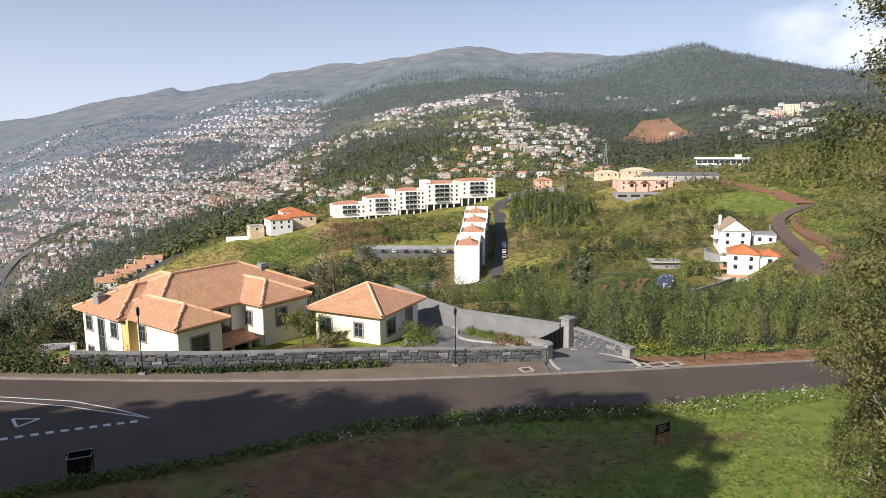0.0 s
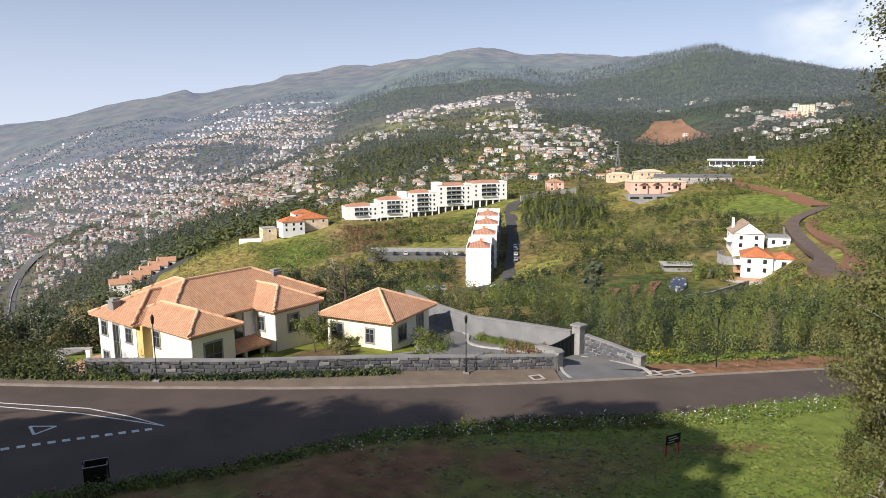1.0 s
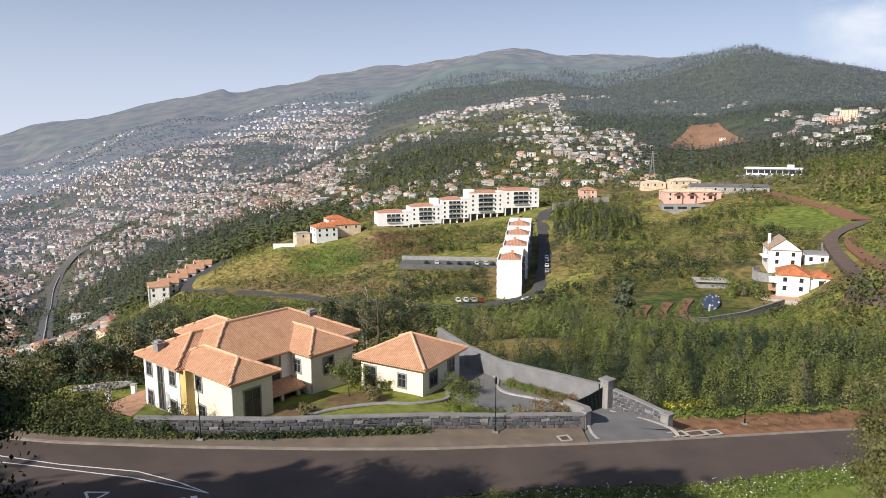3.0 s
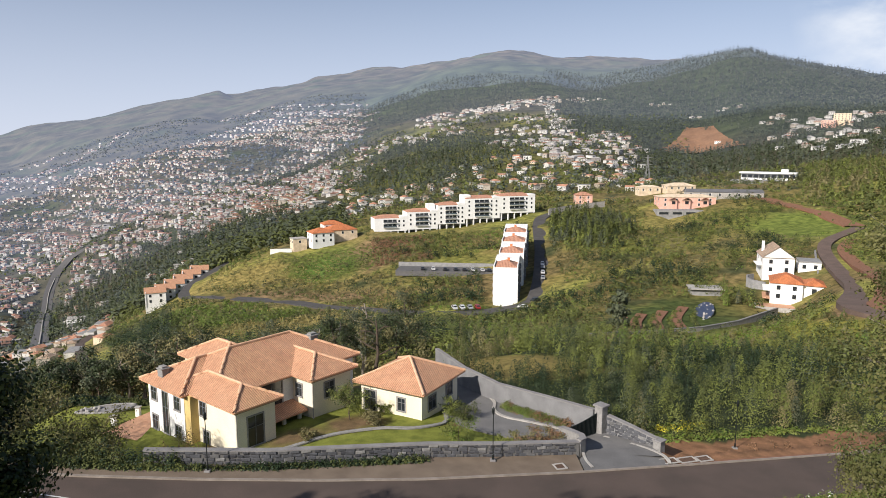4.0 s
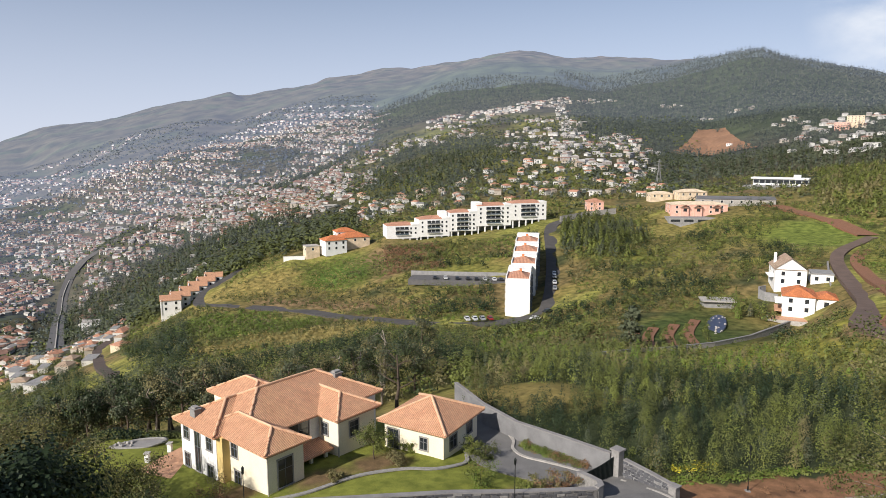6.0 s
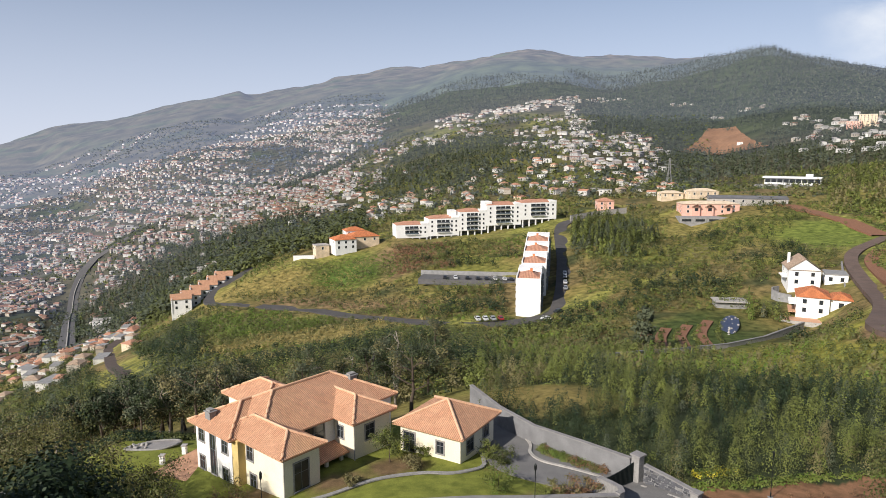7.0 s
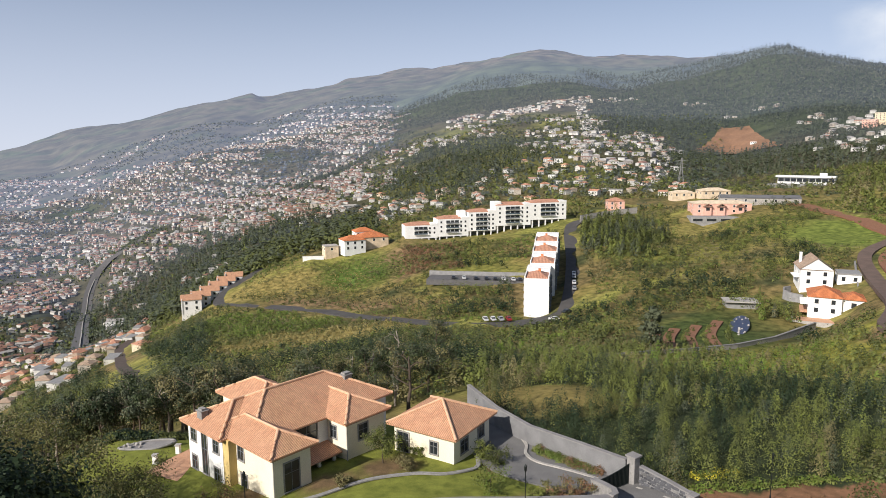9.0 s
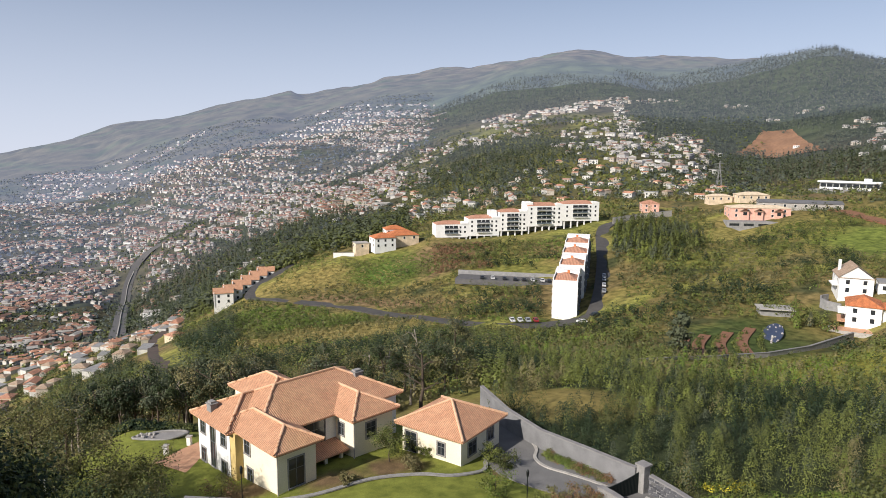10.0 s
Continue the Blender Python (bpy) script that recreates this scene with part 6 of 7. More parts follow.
def open_ground(x, y):
    """Grassy places with few bushes: 0 to 1."""
    m = blob(x, y, -75, 372, 60, 26, 0.1)
    for a in ((-95, 352, 40, 16, 0.2), (9, 87, 11, 8, 0.2), (182, 338, 38, 24, 0.9), (70, 195, 30, 17, 0.5), (118, 385, 30, 18, 0.4), (0, 335, 22, 8, 0), (-45, 338, 26, 9, 0), (-46, 226, 15, 22, 0.2), (-56, 188, 15, 10, 0.2), (-33, 248, 14, 9, 0.2), (-68, 230, 23, 18, 0.2)):
        m = np.maximum(m, blob(x, y, *a))
    m = np.maximum(m, 0.72 * blob(x, y, 86, 158, 42, 28, 0.5))
    return m


# young trees crowding the slope below the road
x, y = spaced(*scatter(9000, 1, 38, 56, 126, rng, lambda a, b: clear(a, b) & (rng.random(len(a)) > np.maximum(open_ground(a, b) * 1.1, 0.2 + 0.6 * fract_noise(a / 4.5, b / 4.5, 1.1)))), 2.15)
near = np.hypot(x, y) < 88
for sel, count, size in ((near, 360, 0.14), (~near, 165, 0.22)):
    plants("thicket", x[sel], y[sel], (1.7, 5.2), (0.8, 1.6), count, size, [M_LEAF_DARK, M_LEAF_THICKET, M_LEAF_FAR, M_LEAF_GREEN, M_LEAF_SCRUB], rng, "dense green thicket of young trees on the slope", "cone", 0.05, [0.28, 0.34, 0.06, 0.27, 0.05], "thicket")
x, y = spaced(*scatter(4200, 1, 38, 126, 182, rng, lambda a, b: clear(a, b) & (rng.random(len(a)) > np.maximum(open_ground(a, b) * 1.1, np.clip((np.degrees(np.arctan2(a, b)) - 11) / 4, 0, 0.6)))), 2.2)
plants("thicket", x, y, (1.0, 3.4), (0.8, 1.5), 60, 0.36, [M_LEAF_THICKET, M_LEAF_GREEN, M_LEAF_SCRUB, M_LEAF_BRIGHT], rng, "green bushes and young trees lower on the slope", "cone", 0.05, [0.30, 0.36, 0.18, 0.16], "thicket")
x, y = spaced(*scatter(4200, -40, 1, 92, 190, rng, lambda a, b: clear(a, b) & (open_ground(a, b) < 0.5) & ((a > -16) | (np.hypot(a, b) > 122)) & (rng.random(len(a)) > np.clip((-27.5 - np.degrees(np.arctan2(a, b))) / 2, 0, 0.7))), 2.4)
plants("thicket", x, y, (2.5, 6.5), (0.9, 1.8), 60, 0.38, [M_LEAF_DARK, M_LEAF_THICKET, M_LEAF_BUSH, M_LEAF_SCRUB, M_LEAF_GREEN], rng, "mixed scrub and small trees in the ravine", "round", 0.05, [0.30, 0.24, 0.14, 0.16, 0.16], "thicket")
# bushes over the middle slopes, in patches of kind
x, y = spaced(*scatter(60000, -38, 38, 172, 480, rng, lambda a, b: clear(a, b) & (rng.random(len(a)) > np.maximum(open_ground(a, b) * 1.05, 0.10 + 0.7 * fract_noise(a / 30, b / 30, 7) + 0.5 * fract_noise(a / 9, b / 9, 3)))), 2.5)
kind = fract_noise(x / 30, y / 30, 5) + rng.normal(0, 0.25, len(x))
for sel, hs, rs, mats, label in (((kind > 0.35), (0.8, 2.2), (0.9, 1.9), [M_LEAF_GREEN, M_LEAF_BRIGHT, M_LEAF_THICKET], "bright green bushes over the slope"),
                                 ((kind <= 0.35) & (kind > -0.25), (1.2, 4.2), (0.9, 2.3), [M_LEAF_BUSH, M_LEAF_THICKET, M_LEAF_GREEN, M_LEAF_THICKET], "dark green bushes over the slope"),
                                 ((kind <= -0.25), (0.8, 2.2), (0.9, 1.8), [M_LEAF_SCRUB, M_LEAF_SCRUB, M_LEAF_THICKET], "brown and olive scrub over the slope")):
    plants("scrub", x[sel], y[sel], hs, rs, 21, 0.56, mats, rng, label)
x, y = spaced(*scatter(5000, -22, 2, 240, 400, rng, lambda a, b: clear(a, b) & (open_ground(a, b) > 0.3) & (a < -50)), 1.7)
plants("dry_grass", x, y, (0.5, 1.2), (0.7, 1.3), 14, 0.5, [M_LEAF_DRY, M_LEAF_OLIVE], rng, "tall dry grass tufts on the spur", "round", 0.0, [0.6, 0.4], "grass")
x, y = spaced(*scatter(1800, -13, -5, 340, 400, rng, lambda a, b: clear(a, b) & (blob(a, b, -56, 364, 27, 24, 0.1) > 0.4)), 2.2)
plants("grass", x, y, (0.4, 1.0), (0.8, 1.5), 14, 0.5, [M_LEAF_BRIGHT, M_LEAF_BRIGHT, M_LEAF_GREEN], rng, "lush green growth on the spur", "round", 0.0, None, "grass")
x, y = spaced(*scatter(2600, -26, -11, 240, 325, rng, lambda a, b: clear(a, b) & (np.maximum(np.maximum(blob(a, b, -99, 283, 22, 17, 0.5), blob(a, b, -125, 293, 20, 14, 0.5)), blob(a, b, -72, 266, 20, 14, 0.5)) > 0.35)), 2.1)
plants("scrub", x, y, (0.8, 2.4), (0.8, 1.6), 30, 0.48, [M_LEAF_BRIGHT, M_LEAF_GREEN, M_LEAF_BRIGHT], rng, "bright green bushes below the valley road")
x, y = spaced(*scatter(1500, -5.6, -0.6, 345, 396, rng, clear), 2.1)
plants("scrub", x, y, (0.9, 2.2), (0.9, 1.7), 24, 0.6, [M_LEAF_BROWN, M_LEAF_BROWN, M_LEAF_SCRUB], rng, "rust-brown bushes on the terraces")
x, y = spaced(*scatter(2600, -24, 3, 185, 330, rng, lambda a, b: clear(a, b) & ((fract_noise(a / 28, b / 28, 8) > 0.55) | (blob(a, b, -46, 226, 16, 23, 0.2) > 0.3) | (blob(a, b, -56, 188, 15, 10, 0.2) > 0.3) | (blob(a, b, -68, 230, 23, 18, 0.2) > 0.3) | (blob(a, b, -33, 248, 14, 9, 0.2) > 0.3))), 2.0)
plants("tall_grass", x, y, (1.0, 2.4), (0.8, 1.5), 22, 0.5, [M_LEAF_DRY, M_LEAF_DRY, M_LEAF_OLIVE], rng, "patches of yellow-green cane and grass", "round", 0.0, None, "grass")
# clumps of small trees over the slopes
x, y = spaced(*scatter(5200, -4, 27, 186, 425, rng, lambda a, b: clear(a, b) & (fract_noise(a / 11, b / 11, 5.5) + 0.5 * fract_noise(a / 50, b / 50, 1.5) > 0.12) & (open_ground(a, b) < 0.5)), 3.0)
plants("slope_trees", x, y, (2.5, 6.0), (1.1, 2.1), 46, 0.62, [M_LEAF_DARK, M_LEAF_BUSH, M_LEAF_THICKET, M_LEAF_GREEN], rng, "clumps of small dark green trees on the slope", "round", 0.08, [0.28, 0.26, 0.26, 0.2], "trees")
# taller woods: a stand right of the apartment block, a belt behind the spur
x, y = spaced(*scatter(3000, 6, 18, 310, 450, rng, lambda a, b: clear(a, b) & (blob(a, b, 80, 372, 24, 46, -0.12) + rng.normal(0, 0.12, len(a)) > 0.5)), 4.0)
plants("woods", x, y, (5, 9.5), (1.5, 2.7), 100, 0.8, [M_LEAF_THICKET, M_LEAF_GREEN, M_LEAF_FAR], rng, "stand of tall green trees on the hillside", "cone", 0.1, None, "woods")
x, y = spaced(*scatter(3000, 24, 40, 430, 740, rng, lambda a, b: clear(a, b) & ((np.degrees(np.arctan2(a, b)) > 28.2) | (np.hypot(a, b) > 720))), 5)
plants("woods", x, y, (4, 9), (1.6, 2.9), 48, 1.1, [M_LEAF_GREEN, M_LEAF_THICKET, M_LEAF_GREEN, M_LEAF_SCRUB], rng, "young wood covering the upper slope", "cone", 0.1, None, "woods")
x, y = spaced(*scatter(2600, -26, -8, 430, 660, rng), 6)
plants("woods", x, y, (6, 12), (2.5, 4.2), 26, 2.0, [M_LEAF_FAR, M_LEAF_THICKET], rng, "dark wooded belt behind the spur", "round", 0.1, None, "woods")
x, y = spaced(*scatter(1900, -36, -22, 125, 315, rng, lambda a, b: clear(a, b) & (rng.random(len(a)) > np.clip((-28.5 - np.degrees(np.arctan2(a, b))) / 2, 0, 0.8))), 4.6)
plants("woods", x, y, (5, 9.5), (1.8, 3.0), 100, 0.5, [M_LEAF_DARK, M_LEAF_BUSH, M_LEAF_FAR, M_LEAF_THICKET], rng, "dark trees on the steep slope under the garden", "round", 0.25, None, "woods")
# trees and bushes round the upper houses
x, y = spaced(*scatter(9000, -10, 30, 455, 780, rng, lambda a, b: clear(a, b) & (fract_noise(a / 30, b / 30, 6) > -0.25)), 5.2)
plants("garden_trees", x, y, (1.8, 6.5), (1.5, 3.2), 16, 1.3, [M_LEAF_FAR, M_LEAF_THICKET, M_LEAF_GREEN, M_LEAF_SCRUB], rng, "bushes and garden trees among the upper houses", "round", 0.05, None, "trees")
# far woods and trees between the houses
x, y = spaced(*scatter(60000, -40, 40, 620, 1500, rng, lambda a, b: rng.random(len(a)) < wood_mask(a, b)), 8)
beyond = np.hypot(x, y) + 60 * fract_noise(x / 90, y / 90, 2) > 1080
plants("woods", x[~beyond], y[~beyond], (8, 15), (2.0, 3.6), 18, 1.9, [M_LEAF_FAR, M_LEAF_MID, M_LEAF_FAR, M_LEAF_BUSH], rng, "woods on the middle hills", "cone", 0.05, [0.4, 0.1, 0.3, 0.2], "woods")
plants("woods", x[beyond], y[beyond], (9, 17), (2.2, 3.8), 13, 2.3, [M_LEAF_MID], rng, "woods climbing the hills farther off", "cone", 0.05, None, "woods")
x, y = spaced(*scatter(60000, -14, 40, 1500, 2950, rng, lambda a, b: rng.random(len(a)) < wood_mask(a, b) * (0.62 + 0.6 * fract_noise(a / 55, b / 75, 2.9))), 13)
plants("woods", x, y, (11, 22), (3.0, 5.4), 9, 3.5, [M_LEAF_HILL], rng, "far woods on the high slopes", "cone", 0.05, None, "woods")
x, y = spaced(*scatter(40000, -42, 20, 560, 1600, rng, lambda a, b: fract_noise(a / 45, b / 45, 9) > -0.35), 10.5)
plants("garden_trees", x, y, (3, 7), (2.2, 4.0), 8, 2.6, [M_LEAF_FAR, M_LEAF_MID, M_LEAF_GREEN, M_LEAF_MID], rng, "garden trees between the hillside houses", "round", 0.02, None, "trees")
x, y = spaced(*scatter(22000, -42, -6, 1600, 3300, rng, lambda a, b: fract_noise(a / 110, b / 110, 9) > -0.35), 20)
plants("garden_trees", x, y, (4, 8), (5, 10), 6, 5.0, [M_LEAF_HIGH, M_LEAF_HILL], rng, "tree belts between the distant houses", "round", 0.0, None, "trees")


def branch_tree(name, m, h, spread, crown_low, leaves, leaf, mats, bark, seed, label, category="tree", group="", limbs=7, lean=(0, 0), bare=0, r0=None, sub=3, tight=1.0):
    """A tree: tapered trunk, forked limbs, and a crown of leaf clumps gathered round the limbs' ends."""
    r = np.random.default_rng(seed)
    e = thing(name, m, label, category, group)
    r0 = r0 or h * 0.022
    top = Vector((lean[0], lean[1], h * 0.82))
    trunk = [Vector((0, 0, -0.4)).lerp(top, t) + Vector((r.normal(0, 0.03 * h * t), r.normal(0, 0.03 * h * t), 0)) for t in np.linspace(0, 1, 7)]
    V, F = tube(trunk, [r0 * (1 - 0.75 * t) for t in np.linspace(0, 1, 7)], 7)
    ends = [(trunk[-1], 0.8)]
    for i in range(limbs):
        t = crown_low + (0.95 - crown_low) * (i + 0.5) / limbs
        k = min(int(t * 6), 5)
        p = trunk[k].lerp(trunk[k + 1], t * 6 - k)
        a = i * 2.4 + r.uniform(-0.5, 0.5)
        ln = spread * (1.1 - 0.55 * abs(t - 0.55)) * r.uniform(0.75, 1.1)
        tip = p + Vector((math.cos(a) * ln, math.sin(a) * ln, ln * r.uniform(0.15, 0.6)))
        mid = p.lerp(tip, 0.5) + Vector((r.normal(0, 0.1 * ln), r.normal(0, 0.1 * ln), 0.08 * ln))
        bv, bf = tube([p, mid, tip], [r0 * 0.42 * (1 - 0.5 * t), r0 * 0.25, r0 * 0.08], 5)
        F += [tuple(x + len(V) for x in f) for f in bf]
        V += bv
        ends += [(tip, 1.0), (mid, 0.8)]
        for s in range(sub):
            q = mid.lerp(tip, r.uniform(0, 1)) + Vector((r.normal(0, 0.32 * ln), r.normal(0, 0.32 * ln), r.normal(0.1 * ln, 0.22 * ln)))
            bv, bf = tube([mid.lerp(tip, 0.3), q], [r0 * 0.14, r0 * 0.04], 4)
            F += [tuple(x + len(V) for x in f) for f in bf]
            V += bv
            ends.append((q, 0.8))
    mesh_object("trunk", V, F, bark, e, smooth=True)
    if leaves:
        ends = [x for x in ends if r.random() > bare]
        per = leaves // len(ends)
        cs, outs = [], []
        mid_crown = np.mean([np.array(p) for p, _ in ends], axis=0)
        for p, k in ends:
            g = r.normal(size=(per, 3)) * np.array((0.26, 0.26, 0.20)) * spread * k * tight
            cs.append(np.array(p) + g)
            outs.append(g / (0.25 * spread) + 0.5 * (np.array(p) - mid_crown) / spread + np.array((0, 0, 0.3)))
        cs = np.concatenate(cs)
        q = leaf_quads(cs, np.full(len(cs), leaf), r, np.concatenate(outs), 0.7)
        mi = np.repeat(r.integers(0, len(mats), len(ends)), per)
        quads_object("crown", q, mats, e, mi)
    return e


def stand(x, y, dz=0.0):
    return pose(x, y, ground_z(x, y) + dz)


# trees that shade the road and lawn from beside the camera's way
for i, (x, y, h, s) in enumerate(((-17.4, 5, 29, 3.7), (-20.5, 4.5, 28.5, 3.6), (-23.6, 2.5, 28.5, 3.6), (-27.5, 5, 25, 3.7), (-32.6, 7.5, 22.5, 3.7), (-38, 10, 19.8, 3.7), (-43.6, 13, 17.5, 3.7))):
    branch_tree("gum_tree", stand(x, y), h, s, 0.3, 6000, 1.35, [M_LEAF_DARK, M_LEAF_THICKET], M_BARK, 50 + i, "tall dark evergreen tree standing on the lawn", "tree", "tall trees on the lawn", 10)
branch_tree("evergreen_tree", stand(-17.2, 22.6), 16.9, 3.4, 0.45, 42000, 0.16, [M_LEAF_DARK, M_LEAF_DARK, M_LEAF_THICKET], M_BARK, 61, "dark dense evergreen tree beside the road", "tree", "", 11, tight=0.75)
# olive-green tree close to the lens side
branch_tree("willow_tree", stand(17.3, 22.4), 25.5, 3.3, 0.10, 90000, 0.11, [M_LEAF_WILLOW, M_LEAF_THICKET, M_LEAF_WILLOW, M_LEAF_OLIVE], M_DEADWOOD, 71, "olive-leaved tree with pale bare twigs and branches", "tree", "", 34, (0.3, 0.1), 0.12, 0.16, 8, 0.52)
branch_tree("willow_tree", stand(21.6, 31.4), 11.5, 2.4, 0.1, 26000, 0.12, [M_LEAF_WILLOW, M_LEAF_THICKET, M_LEAF_WILLOW, M_LEAF_OLIVE], M_DEADWOOD, 72, "lower olive-leaved tree with bare pale twigs at the lawn's edge", "tree", "", 20, (0.2, 0.1), 0.3, 0.12, 7, 0.55)
# feathery trees behind the road wall
for i, (x, y, h, s) in enumerate(((-27.2, 49.3, 4.2, 2.4), (-30.4, 48.5, 6.4, 3.0), (-34, 48, 8.2, 3.2), (-38.5, 50, 8.6, 3.4), (-24.4, 46.0, 2.4, 1.5))):
    branch_tree("mimosa_tree", stand(x, y), h, s, 0.3, 7500, 0.15, [M_LEAF_SCRUB, M_LEAF_OLIVE, M_LEAF_WILLOW, M_LEAF_THICKET], M_BARK, 81 + i, "feathery olive-green tree behind the garden wall", "tree", "trees behind the wall", 9)
# gum trees past the hedge and behind the villa
r = np.random.default_rng(5)
for i in range(26):
    t = i / 25
    x = -70 + 52 * t + r.normal(0, 2.0)
    y = 92 + 6 * math.sin(i * 1.7) + r.normal(0, 3)
    branch_tree("gum_tree", stand(x, y), r.uniform(8, 13), 2.3, 0.42, 2800, 0.23, [M_LEAF_BUSH, M_LEAF_FAR, M_LEAF_SCRUB], (M_BARK, M_DEADWOOD)[i % 2], 100 + i, "slim gum tree with a thin dark crown", "tree", "gum trees past the hedge", 7, (r.normal(0, 0.8), 0), 0.2)
for i in range(13):
    b, d = math.radians(-31.5 + 0.72 * i + r.normal(0, 0.3)), r.uniform(97, 116)
    x, y = d * math.sin(b), d * math.cos(b)
    branch_tree("gum_tree", stand(x, y), r.uniform(9, 13.5), 2.0, 0.5, 2200, 0.25, [M_LEAF_BUSH, M_LEAF_DARK, M_LEAF_FAR], (M_BARK, M_DEADWOOD, M_BARK)[i % 3], 170 + i, "slim gum tree with a thin dark crown", "tree", "gum trees past the hedge", 7, (r.normal(0, 0.8), 0), 0.2)
for i in range(9):
    x, y = -19 + 1.7 * i + r.normal(0, 1), 98 + r.normal(0, 5)
    dead = i in (1, 3, 5)
    branch_tree("gum_tree", stand(x, y), r.uniform(9, 13), 2.2, 0.35, 0 if dead else 3600, 0.23, [M_LEAF_BUSH, M_LEAF_SCRUB, M_LEAF_FAR], M_DEADWOOD if dead or i % 3 == 0 else M_BARK, 140 + i,
                "bare pale dead tree in the ravine" if dead else "gum tree with a pale trunk behind the villa", "tree", "" if dead else "gum trees behind the villa", 8)
branch_tree("dead_tree", stand(-7.6, 78.0), 9.5, 2.2, 0.45, 0, 0.3, [M_LEAF_DARK], M_BARK, 160, "lopped dark tree with bare pale stubs", "tree", "", 7, r0=0.3)
branch_tree("garden_tree", stand(-8.6, 61.5), 3.4, 1.25, 0.3, 2800, 0.13, [M_LEAF_GREEN, M_LEAF_THICKET], M_BARK, 161, "small round green tree beside the villa", "tree", "", 8)
branch_tree("garden_tree", stand(-30.6, 71.8), 3.2, 0.9, 0.4, 500, 0.24, [M_LEAF_GREEN], M_BARK, 162, "slim young tree at the lawn's edge", "tree", "", 6)
branch_tree("conifer", stand(46, 172), 13, 2.2, 0.1, 1600, 0.7, [M_LEAF_FAR], M_BARK, 163, "grey-green conifer rising over the thicket", "tree", "", 12)
for i, (x, y, h, s, mats) in enumerate(((1.4, 55.5, 2.1, 1.2, [M_LEAF_BRIGHT, M_LEAF_GREEN]), (-6.2, 59.6, 1.3, 0.8, [M_LEAF_SCRUB]), (2.2, 61.5, 1.8, 0.9, [M_LEAF_THICKET]), (0.9, 62.8, 1.9, 0.8, [M_LEAF_GREEN]),
                                       (7.6, 54.2, 2.0, 0.8, [M_LEAF_SCRUB, M_LEAF_BROWN]), (6.2, 55.0, 1.2, 0.7, [M_LEAF_OLIVE]), (5.0, 54.0, 1.1, 0.6, [M_LEAF_GREEN]), (8.9, 53.6, 2.2, 0.8, [M_LEAF_BROWN, M_LEAF_SCRUB]),
                                       (-11.6, 56.6, 0.9, 0.6, [M_LEAF_SCRUB]), (-21.5, 53.5, 2.4, 1.3, [M_LEAF_OLIVE, M_LEAF_BROWN]), (-5.4, 63.4, 1.0, 0.6, [M_LEAF_GREEN]))):
    branch_tree("garden_bush", stand(x, y), h, s, 0.12, 1700, 0.12, mats, M_BARK, 170 + i, "leafy garden bush near the drive", "bush", "garden bushes", 7, r0=0.05)


def strip_plants(name, n, place, hs, rs, count, size, mats, rng, label, category):
    u = rng.random(n)
    xy = np.array([place(k, rng.random()) for k in u])
    return plants(name, xy[:, 0], xy[:, 1], hs, rs, count, size, mats, rng, label, "round", 0.0, None, category)


rng = np.random.default_rng(31)
strip_plants("hedge", 420, lambda u, v: (-44 + 14.5 * u + 1.2 * v, 68.5 + 6.2 * u + 1.2 * v), (0.9, 1.3), (0.5, 0.8), 30, 0.25, [M_LEAF_THICKET, M_LEAF_DARK], rng, "clipped dark hedge along the lower lawn", "hedge")
strip_plants("ivy", 760, lambda u, v: (-31 + 30 * u, float(wall_line(-31 + 30 * u)) - 0.35 - 0.4 * v), (0.55, 1.0), (0.25, 0.45), 30, 0.13, [M_LEAF_THICKET, M_LEAF_DARK], rng, "low ivy growing along the wall's foot", "ivy")
strip_plants("creeper", 170, lambda u, v: (-33 + 15 * u, float(wall_line(-33 + 15 * u)) - 0.1 + 0.6 * v), (1.1, 1.9), (0.4, 0.7), 70, 0.14, [M_LEAF_DARK, M_LEAF_THICKET], rng, "dark creeper hanging over the wall's end", "creeper")
strip_plants("planting", 150, lambda u, v: (5.6 + 5.6 * u + 0.8 * v, 65.2 - 5.9 * u + 0.8 * v - 0.6), (0.5, 1.2), (0.35, 0.6), 80, 0.12, [M_LEAF_GREEN, M_LEAF_BRIGHT, M_LEAF_THICKET, M_LEAF_BROWN], rng, "leafy planting bed inside the curved kerb", "plants")
strip_plants("agapanthus", 1300, lambda u, v: (-20 + 56 * u, float(near_edge(-20 + 56 * u)) - 0.35 - 2.7 * v * min(1, 0.25 + 1.3 * u)), (0.22, 0.6), (0.2, 0.4), 24, 0.11, [M_LEAF_BRIGHT, M_LEAF_GREEN, M_LEAF_THICKET], rng,
             "strap-leaved green border beside the road", "plants")
strip_plants("flower_heads", 260, lambda u, v: (-4 + 32 * u, float(near_edge(-4 + 32 * u)) - 0.5 - 2.4 * v), (0.5, 0.75), (0.08, 0.2), 3, 0.09, [M_PETAL], rng, "white flower heads over the green border", "flowers")
strip_plants("daisies", 60, lambda u, v: (19.5 + 5.5 * u, 60.0 + 1.5 * u + 1.5 * v), (0.3, 0.7), (0.3, 0.5), 22, 0.16, [M_FLOWER, M_LEAF_BRIGHT], rng, "yellow-flowering weeds at the edge of the verge", "flowers")
strip_plants("weeds", 160, lambda u, v: (18 + 24 * u, float(far_kerb(18 + 24 * u)) + 6.7 + 1.4 * v), (0.3, 0.8), (0.4, 0.7), 20, 0.2, [M_LEAF_BRIGHT, M_LEAF_GREEN], rng, "green weeds bordering the red verge", "plants")
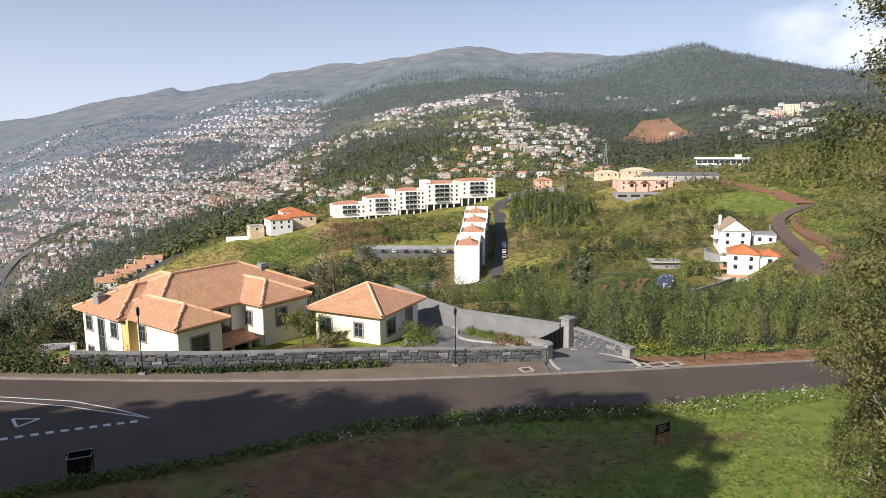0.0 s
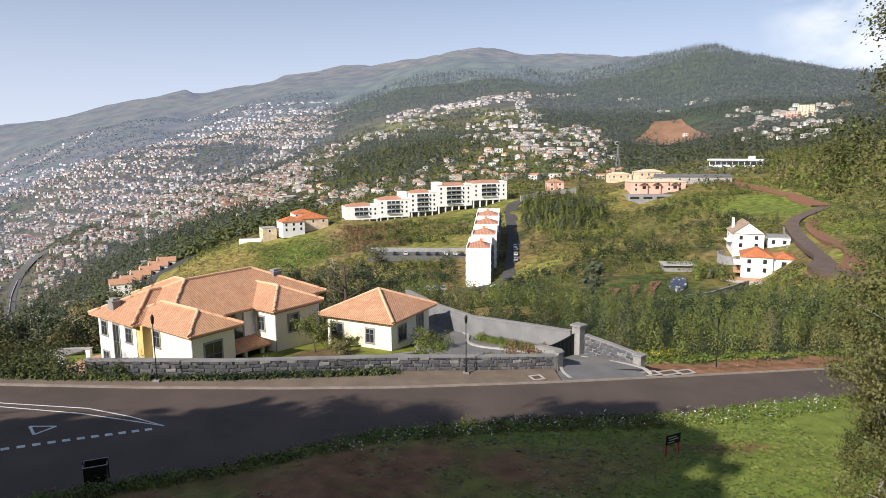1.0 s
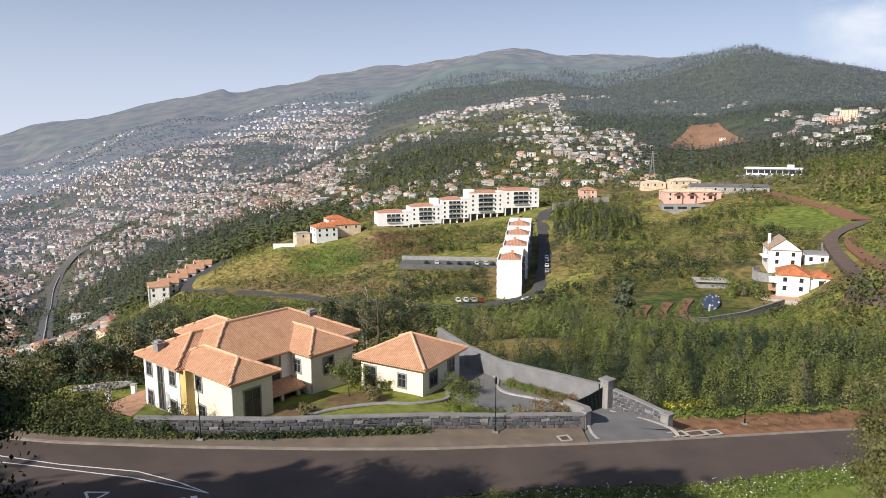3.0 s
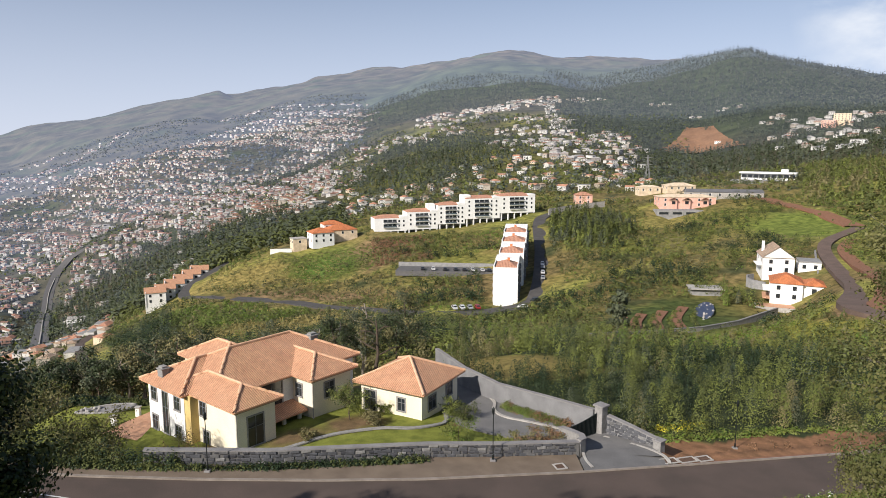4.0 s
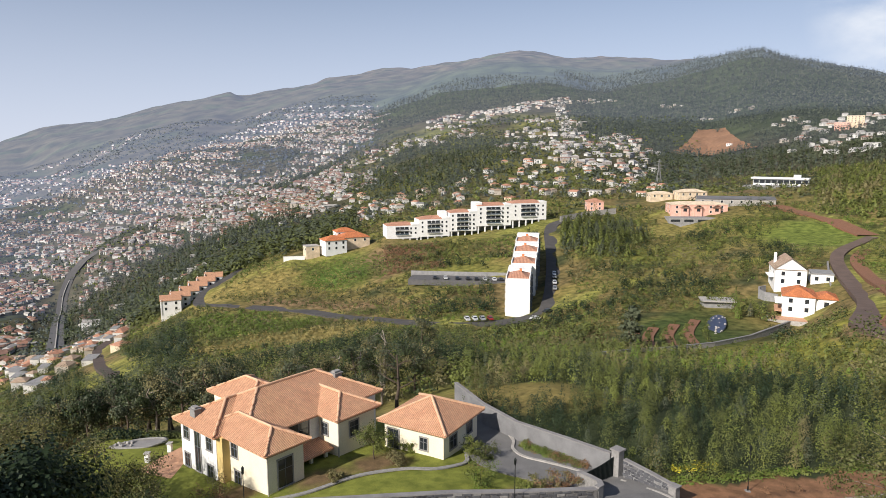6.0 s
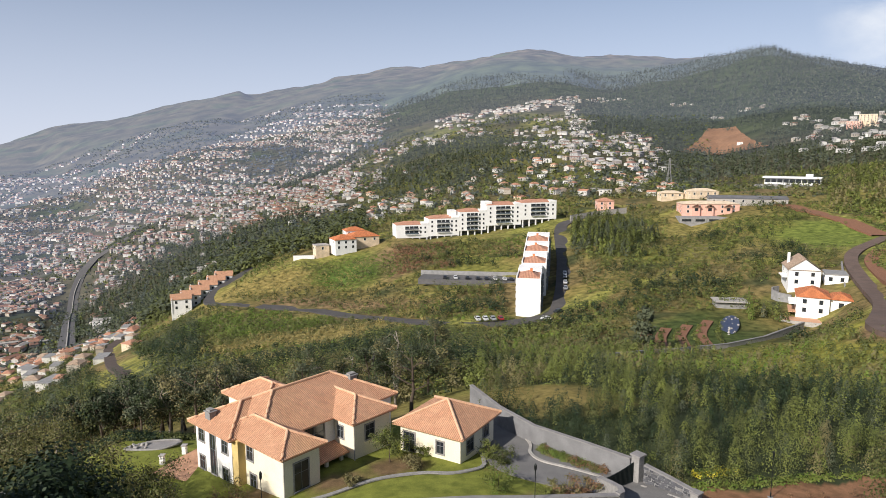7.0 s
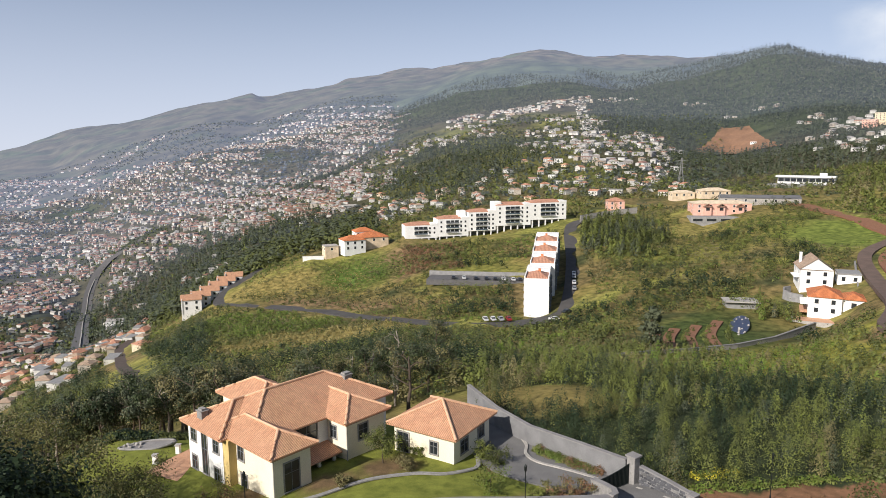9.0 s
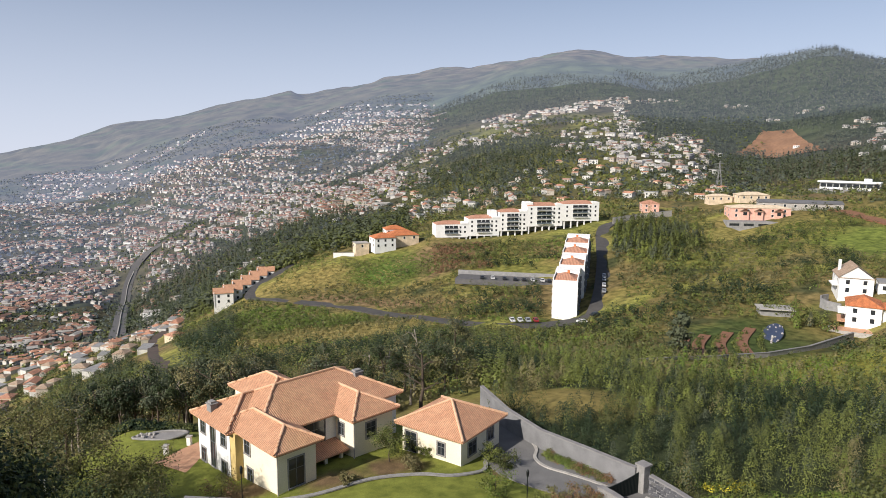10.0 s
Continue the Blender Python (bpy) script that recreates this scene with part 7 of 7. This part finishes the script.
for i, x in enumerate((26.4, 28.4, 29.8, 33.0, 35.6, 37.8)):
    y = float(far_kerb(x)) + 2.6
    branch_tree("shrub", stand(x, y), 0.5, 0.3, 0.1, 120, 0.12, [M_LEAF_BROWN], M_BARK, 200 + i, "tiny brown shrub planted on the red verge", "shrub", "young shrubs on the verge", 5, r0=0.02)

# short grass of the lawn, thin and brown where the red soil shows
n = 15000
gx, gy = rng.uniform(-13, 23, n), rng.uniform(20, 46, n)
k = gy < near_edge(gx) - 0.4
gx, gy = gx[k], gy[k]
bare = blob(gx, gy, -1, 31, 13, 4.6, 0.3) + 0.45 * fract_noise(gx / 0.9, gy / 0.9, 3.3) + rng.normal(0, 0.15, len(gx))
k = bare < 0.75
gx, gy, bare = gx[k], gy[k], bare[k]
q = leaf_quads(np.stack([gx, gy, relief(gx, gy) + 0.03], -1), np.full(len(gx), 0.24), rng, np.tile((0.0, 0.0, 1.0), (len(gx), 1)), 0.45)
mi = np.where(bare > 0.45, 2, np.where(fract_noise(gx / 2.4, gy / 2.4, 5) + rng.normal(0, 0.5, len(gx)) > 0.2, 1, 0))
tagged(quads_object("lawn_grass", q, [M_LEAF_GREEN, M_LEAF_BRIGHT, M_LEAF_SCRUB], None, mi), "short mown grass with worn brown spots", "grass", kind="stuff")


def cypress(x, y, h, rad, mats, label, seed):
    """A narrow columnar conifer: short trunk and a dense tapering crown."""
    r = np.random.default_rng(seed)
    e = thing("cypress", stand(x, y), label, "tree", "columnar trees by the white houses")
    TV, TF = tube([(0, 0, -0.4), (0, 0, h * 0.3), (0, 0, h * 0.85)], [0.16, 0.12, 0.04], 6)
    mesh_object("trunk", TV, TF, M_BARK, e)
    o = np.zeros(1)
    q = clumps(o, o, o, np.array([h]), np.array([rad]), 420, 0.42, r, "cone", 0.04)
    quads_object("crown", q, mats, e, r.integers(0, len(mats), len(q)))


cypress(98.5, 232.5, 9.5, 1.3, [M_LEAF_BRIGHT, M_LEAF_OLIVE], "tall yellow-green columnar cypress beside the pond", 401)
cypress(96.0, 224.0, 6.5, 1.5, [M_LEAF_BRIGHT, M_LEAF_GREEN], "golden-green columnar cypress near the garden wall", 402)
cypress(101.5, 227.0, 5.0, 1.6, [M_LEAF_FAR, M_LEAF_SCRUB], "grey-green cypress above the stone edging", 403)

# terraced kitchen garden with a lined pond
BEDS = (((55.2, 201.6), (52.6, 193), (50.8, 185.8)), ((63, 207.8), (56.6, 192.2), (51.7, 172.8)), ((71, 212.1), (63.8, 196.6), (59.8, 179.7)), ((80.4, 220), (71.2, 200.6), (67.1, 183.8)))
for pts in BEDS:
    ribbon("bed", pts, 3.2, M_SOIL, "curved bed of bare red soil in the terraced garden", 0.4, None, 1.5, 0.5, "garden bed")
    for k in range(5):
        i, t = (0, k / 2) if k < 2 else (1, (k - 2) / 2)
        x, y = (pts[i][j] + (pts[i + 1][j] - pts[i][j]) * t for j in (0, 1))
        branch_tree("shrub", stand(x, y + 0.3, 0.4), 1.2, 0.5, 0.1, 60, 0.35, [M_LEAF_THICKET], M_BARK, 230 + k, "small dark shrub planted in the soil bed", "shrub", "shrubs in the garden beds", 5, r0=0.03)
for i, pts in enumerate(BEDS):
    dx, dy = (4.0, 1.2) if i < 3 else (4.6, 0.5)
    strip_plants("low_hedge", 90, lambda u, v: (np.interp(2 * u, (0, 1, 2), [q[0] for q in pts]) + dx + v, np.interp(2 * u, (0, 1, 2), [q[1] for q in pts]) + dy), (0.7, 1.2), (0.6, 0.9), 22, 0.34,
                 [M_LEAF_GREEN, M_LEAF_THICKET], rng, "low green hedge between the garden beds", "hedge")
px, py = 85.0, 214.0
pool = thing("lined_pond", pose(px, py, ground_z(px, py) + 0.7, 0, 0, -25), "long garden pond with a dark blue liner and pale stones", "pond")
mesh_object("liner", [(2.9 * math.cos(a), 13 * math.sin(a), 0) for a in np.linspace(0, 2 * math.pi, 28, False)] + [(2.9 * math.cos(a), 13 * math.sin(a), -2.5) for a in np.linspace(0, 2 * math.pi, 28, False)],
            [tuple(range(28))] + [(i, i + 28, (i + 1) % 28 + 28, (i + 1) % 28) for i in range(28)], M_WATER, pool)
r = np.random.default_rng(9)
for i in range(22):
    a, k = r.uniform(0, 6.28), r.uniform(0.3, 1.05)
    bm = bmesh.new()
    bmesh.ops.create_icosphere(bm, subdivisions=1, radius=r.uniform(0.2, 0.45), matrix=Matrix.Translation((2.8 * k * math.cos(a), 12.5 * k * math.sin(a), 0.05)))
    part("stone", bm, M_KERB, pool)
shed = thing("garden_shelter", pose(95, 238, ground_z(95, 238), 0, 0, -8), "low grey concrete shelter at the pond's end", "shelter")
box_part("wall", (-5.2, 5.2, 0, 6, -2, 2.4), M_CONCRETE, shed)
box_part("roof", (-5.8, 5.8, -1.2, 6.4, 2.4, 2.75), M_KERB, shed)


# ---------------------------------------------------------------- stones of the garden wall
def stone_mesh(seed, w, h):
    r = np.random.default_rng(seed)
    bm = bmesh.new()
    box(bm, -w / 2, w / 2, -0.07, 0.07, -h / 2, h / 2, bevel=0.035)
    for v in bm.verts:
        v.co += Vector((r.normal(0, 0.018), r.normal(0, 0.012), r.normal(0, 0.015)))
    me = bpy.data.meshes.new("stone")
    bm.to_mesh(me)
    bm.free()
    return me


STONE_MATS = [material("stone_" + str(i), c, None, 0.9, 2.5, 18, 0.5) for i, c in enumerate(((0.105, 0.107, 0.118), (0.072, 0.073, 0.082), (0.15, 0.148, 0.15), (0.27, 0.265, 0.26)))]
r = np.random.default_rng(8)
variants = []
for i in range(12):
    me = stone_mesh(300 + i, (0.62, 0.42, 0.74)[i % 3], (0.27, 0.22, 0.29)[i % 3])
    me.materials.append(STONE_MATS[(0, 1, 0, 2, 1, 0, 0, 1, 2, 0, 1, 3)[i]])
    variants.append((me, (0.62, 0.42, 0.74)[i % 3]))
count = 0
for row in range(4):
    x = -19.8 + 0.3 * (row % 2)
    while x < 10.3 and count < 300:
        me, w = variants[int(r.integers(12))]
        dx = 0.5
        slope = math.atan2(float(wall_line(x + dx) - wall_line(x - dx)), 2 * dx)
        fall = math.atan2(float(road_level(x + dx, wall_line(x + dx)) - road_level(x - dx, wall_line(x - dx))), 2 * dx)
        y = float(wall_line(x)) + 0.25
        s = new("stone", me)
        s.parent = front_wall
        nx, ny = math.sin(slope), -math.cos(slope)
        s.matrix_world = Matrix.Translation((x + nx * 0.19, y + ny * 0.19, float(road_level(x, y)) + 0.2 + 0.25 * row)) @ Matrix.Rotation(slope, 4, "Z") @ Matrix.Rotation(-fall + r.normal(0, 0.05), 4, "Y") @ Matrix.Diagonal((r.uniform(0.82, 1.0), 1, r.uniform(0.7, 0.98), 1))
        x += (w + 0.035) * math.cos(slope)
        count += 1

# stones of the wall beside the drive's mouth and of its pillar's foot
mouth = bpy.data.objects["wall_mouth"]
line = [Vector((14.2, 56.2)), Vector((15.8, 54.6)), Vector((17.4, 52.9))]
for row in range(7):
    k = 0.2 + 0.25 * (row % 2)
    while k < 4.5:
        me, w = variants[int(r.integers(12))]
        i = 0 if k < 2.26 else 1
        p, q = line[i], line[i + 1]
        d = (q - p).normalized()
        c = p + d * (k - (0 if i == 0 else 2.26))
        top = -0.9 - 0.65 * k / 4.6
        z = top - 0.16 - 0.27 * row
        if z > -3.1:
            s = new("stone", me)
            s.parent = mouth
            out = Vector((-d.y, d.x)) * -1
            if out.x > 0:
                out = -out
            s.matrix_world = Matrix.Translation((c.x + out.x * 0.16, c.y + out.y * 0.16, z)) @ Matrix.Rotation(math.atan2(d.y, d.x), 4, "Z") @ Matrix.Diagonal((0.8, 1, 0.85, 1))
        k += w * 0.82 + 0.03
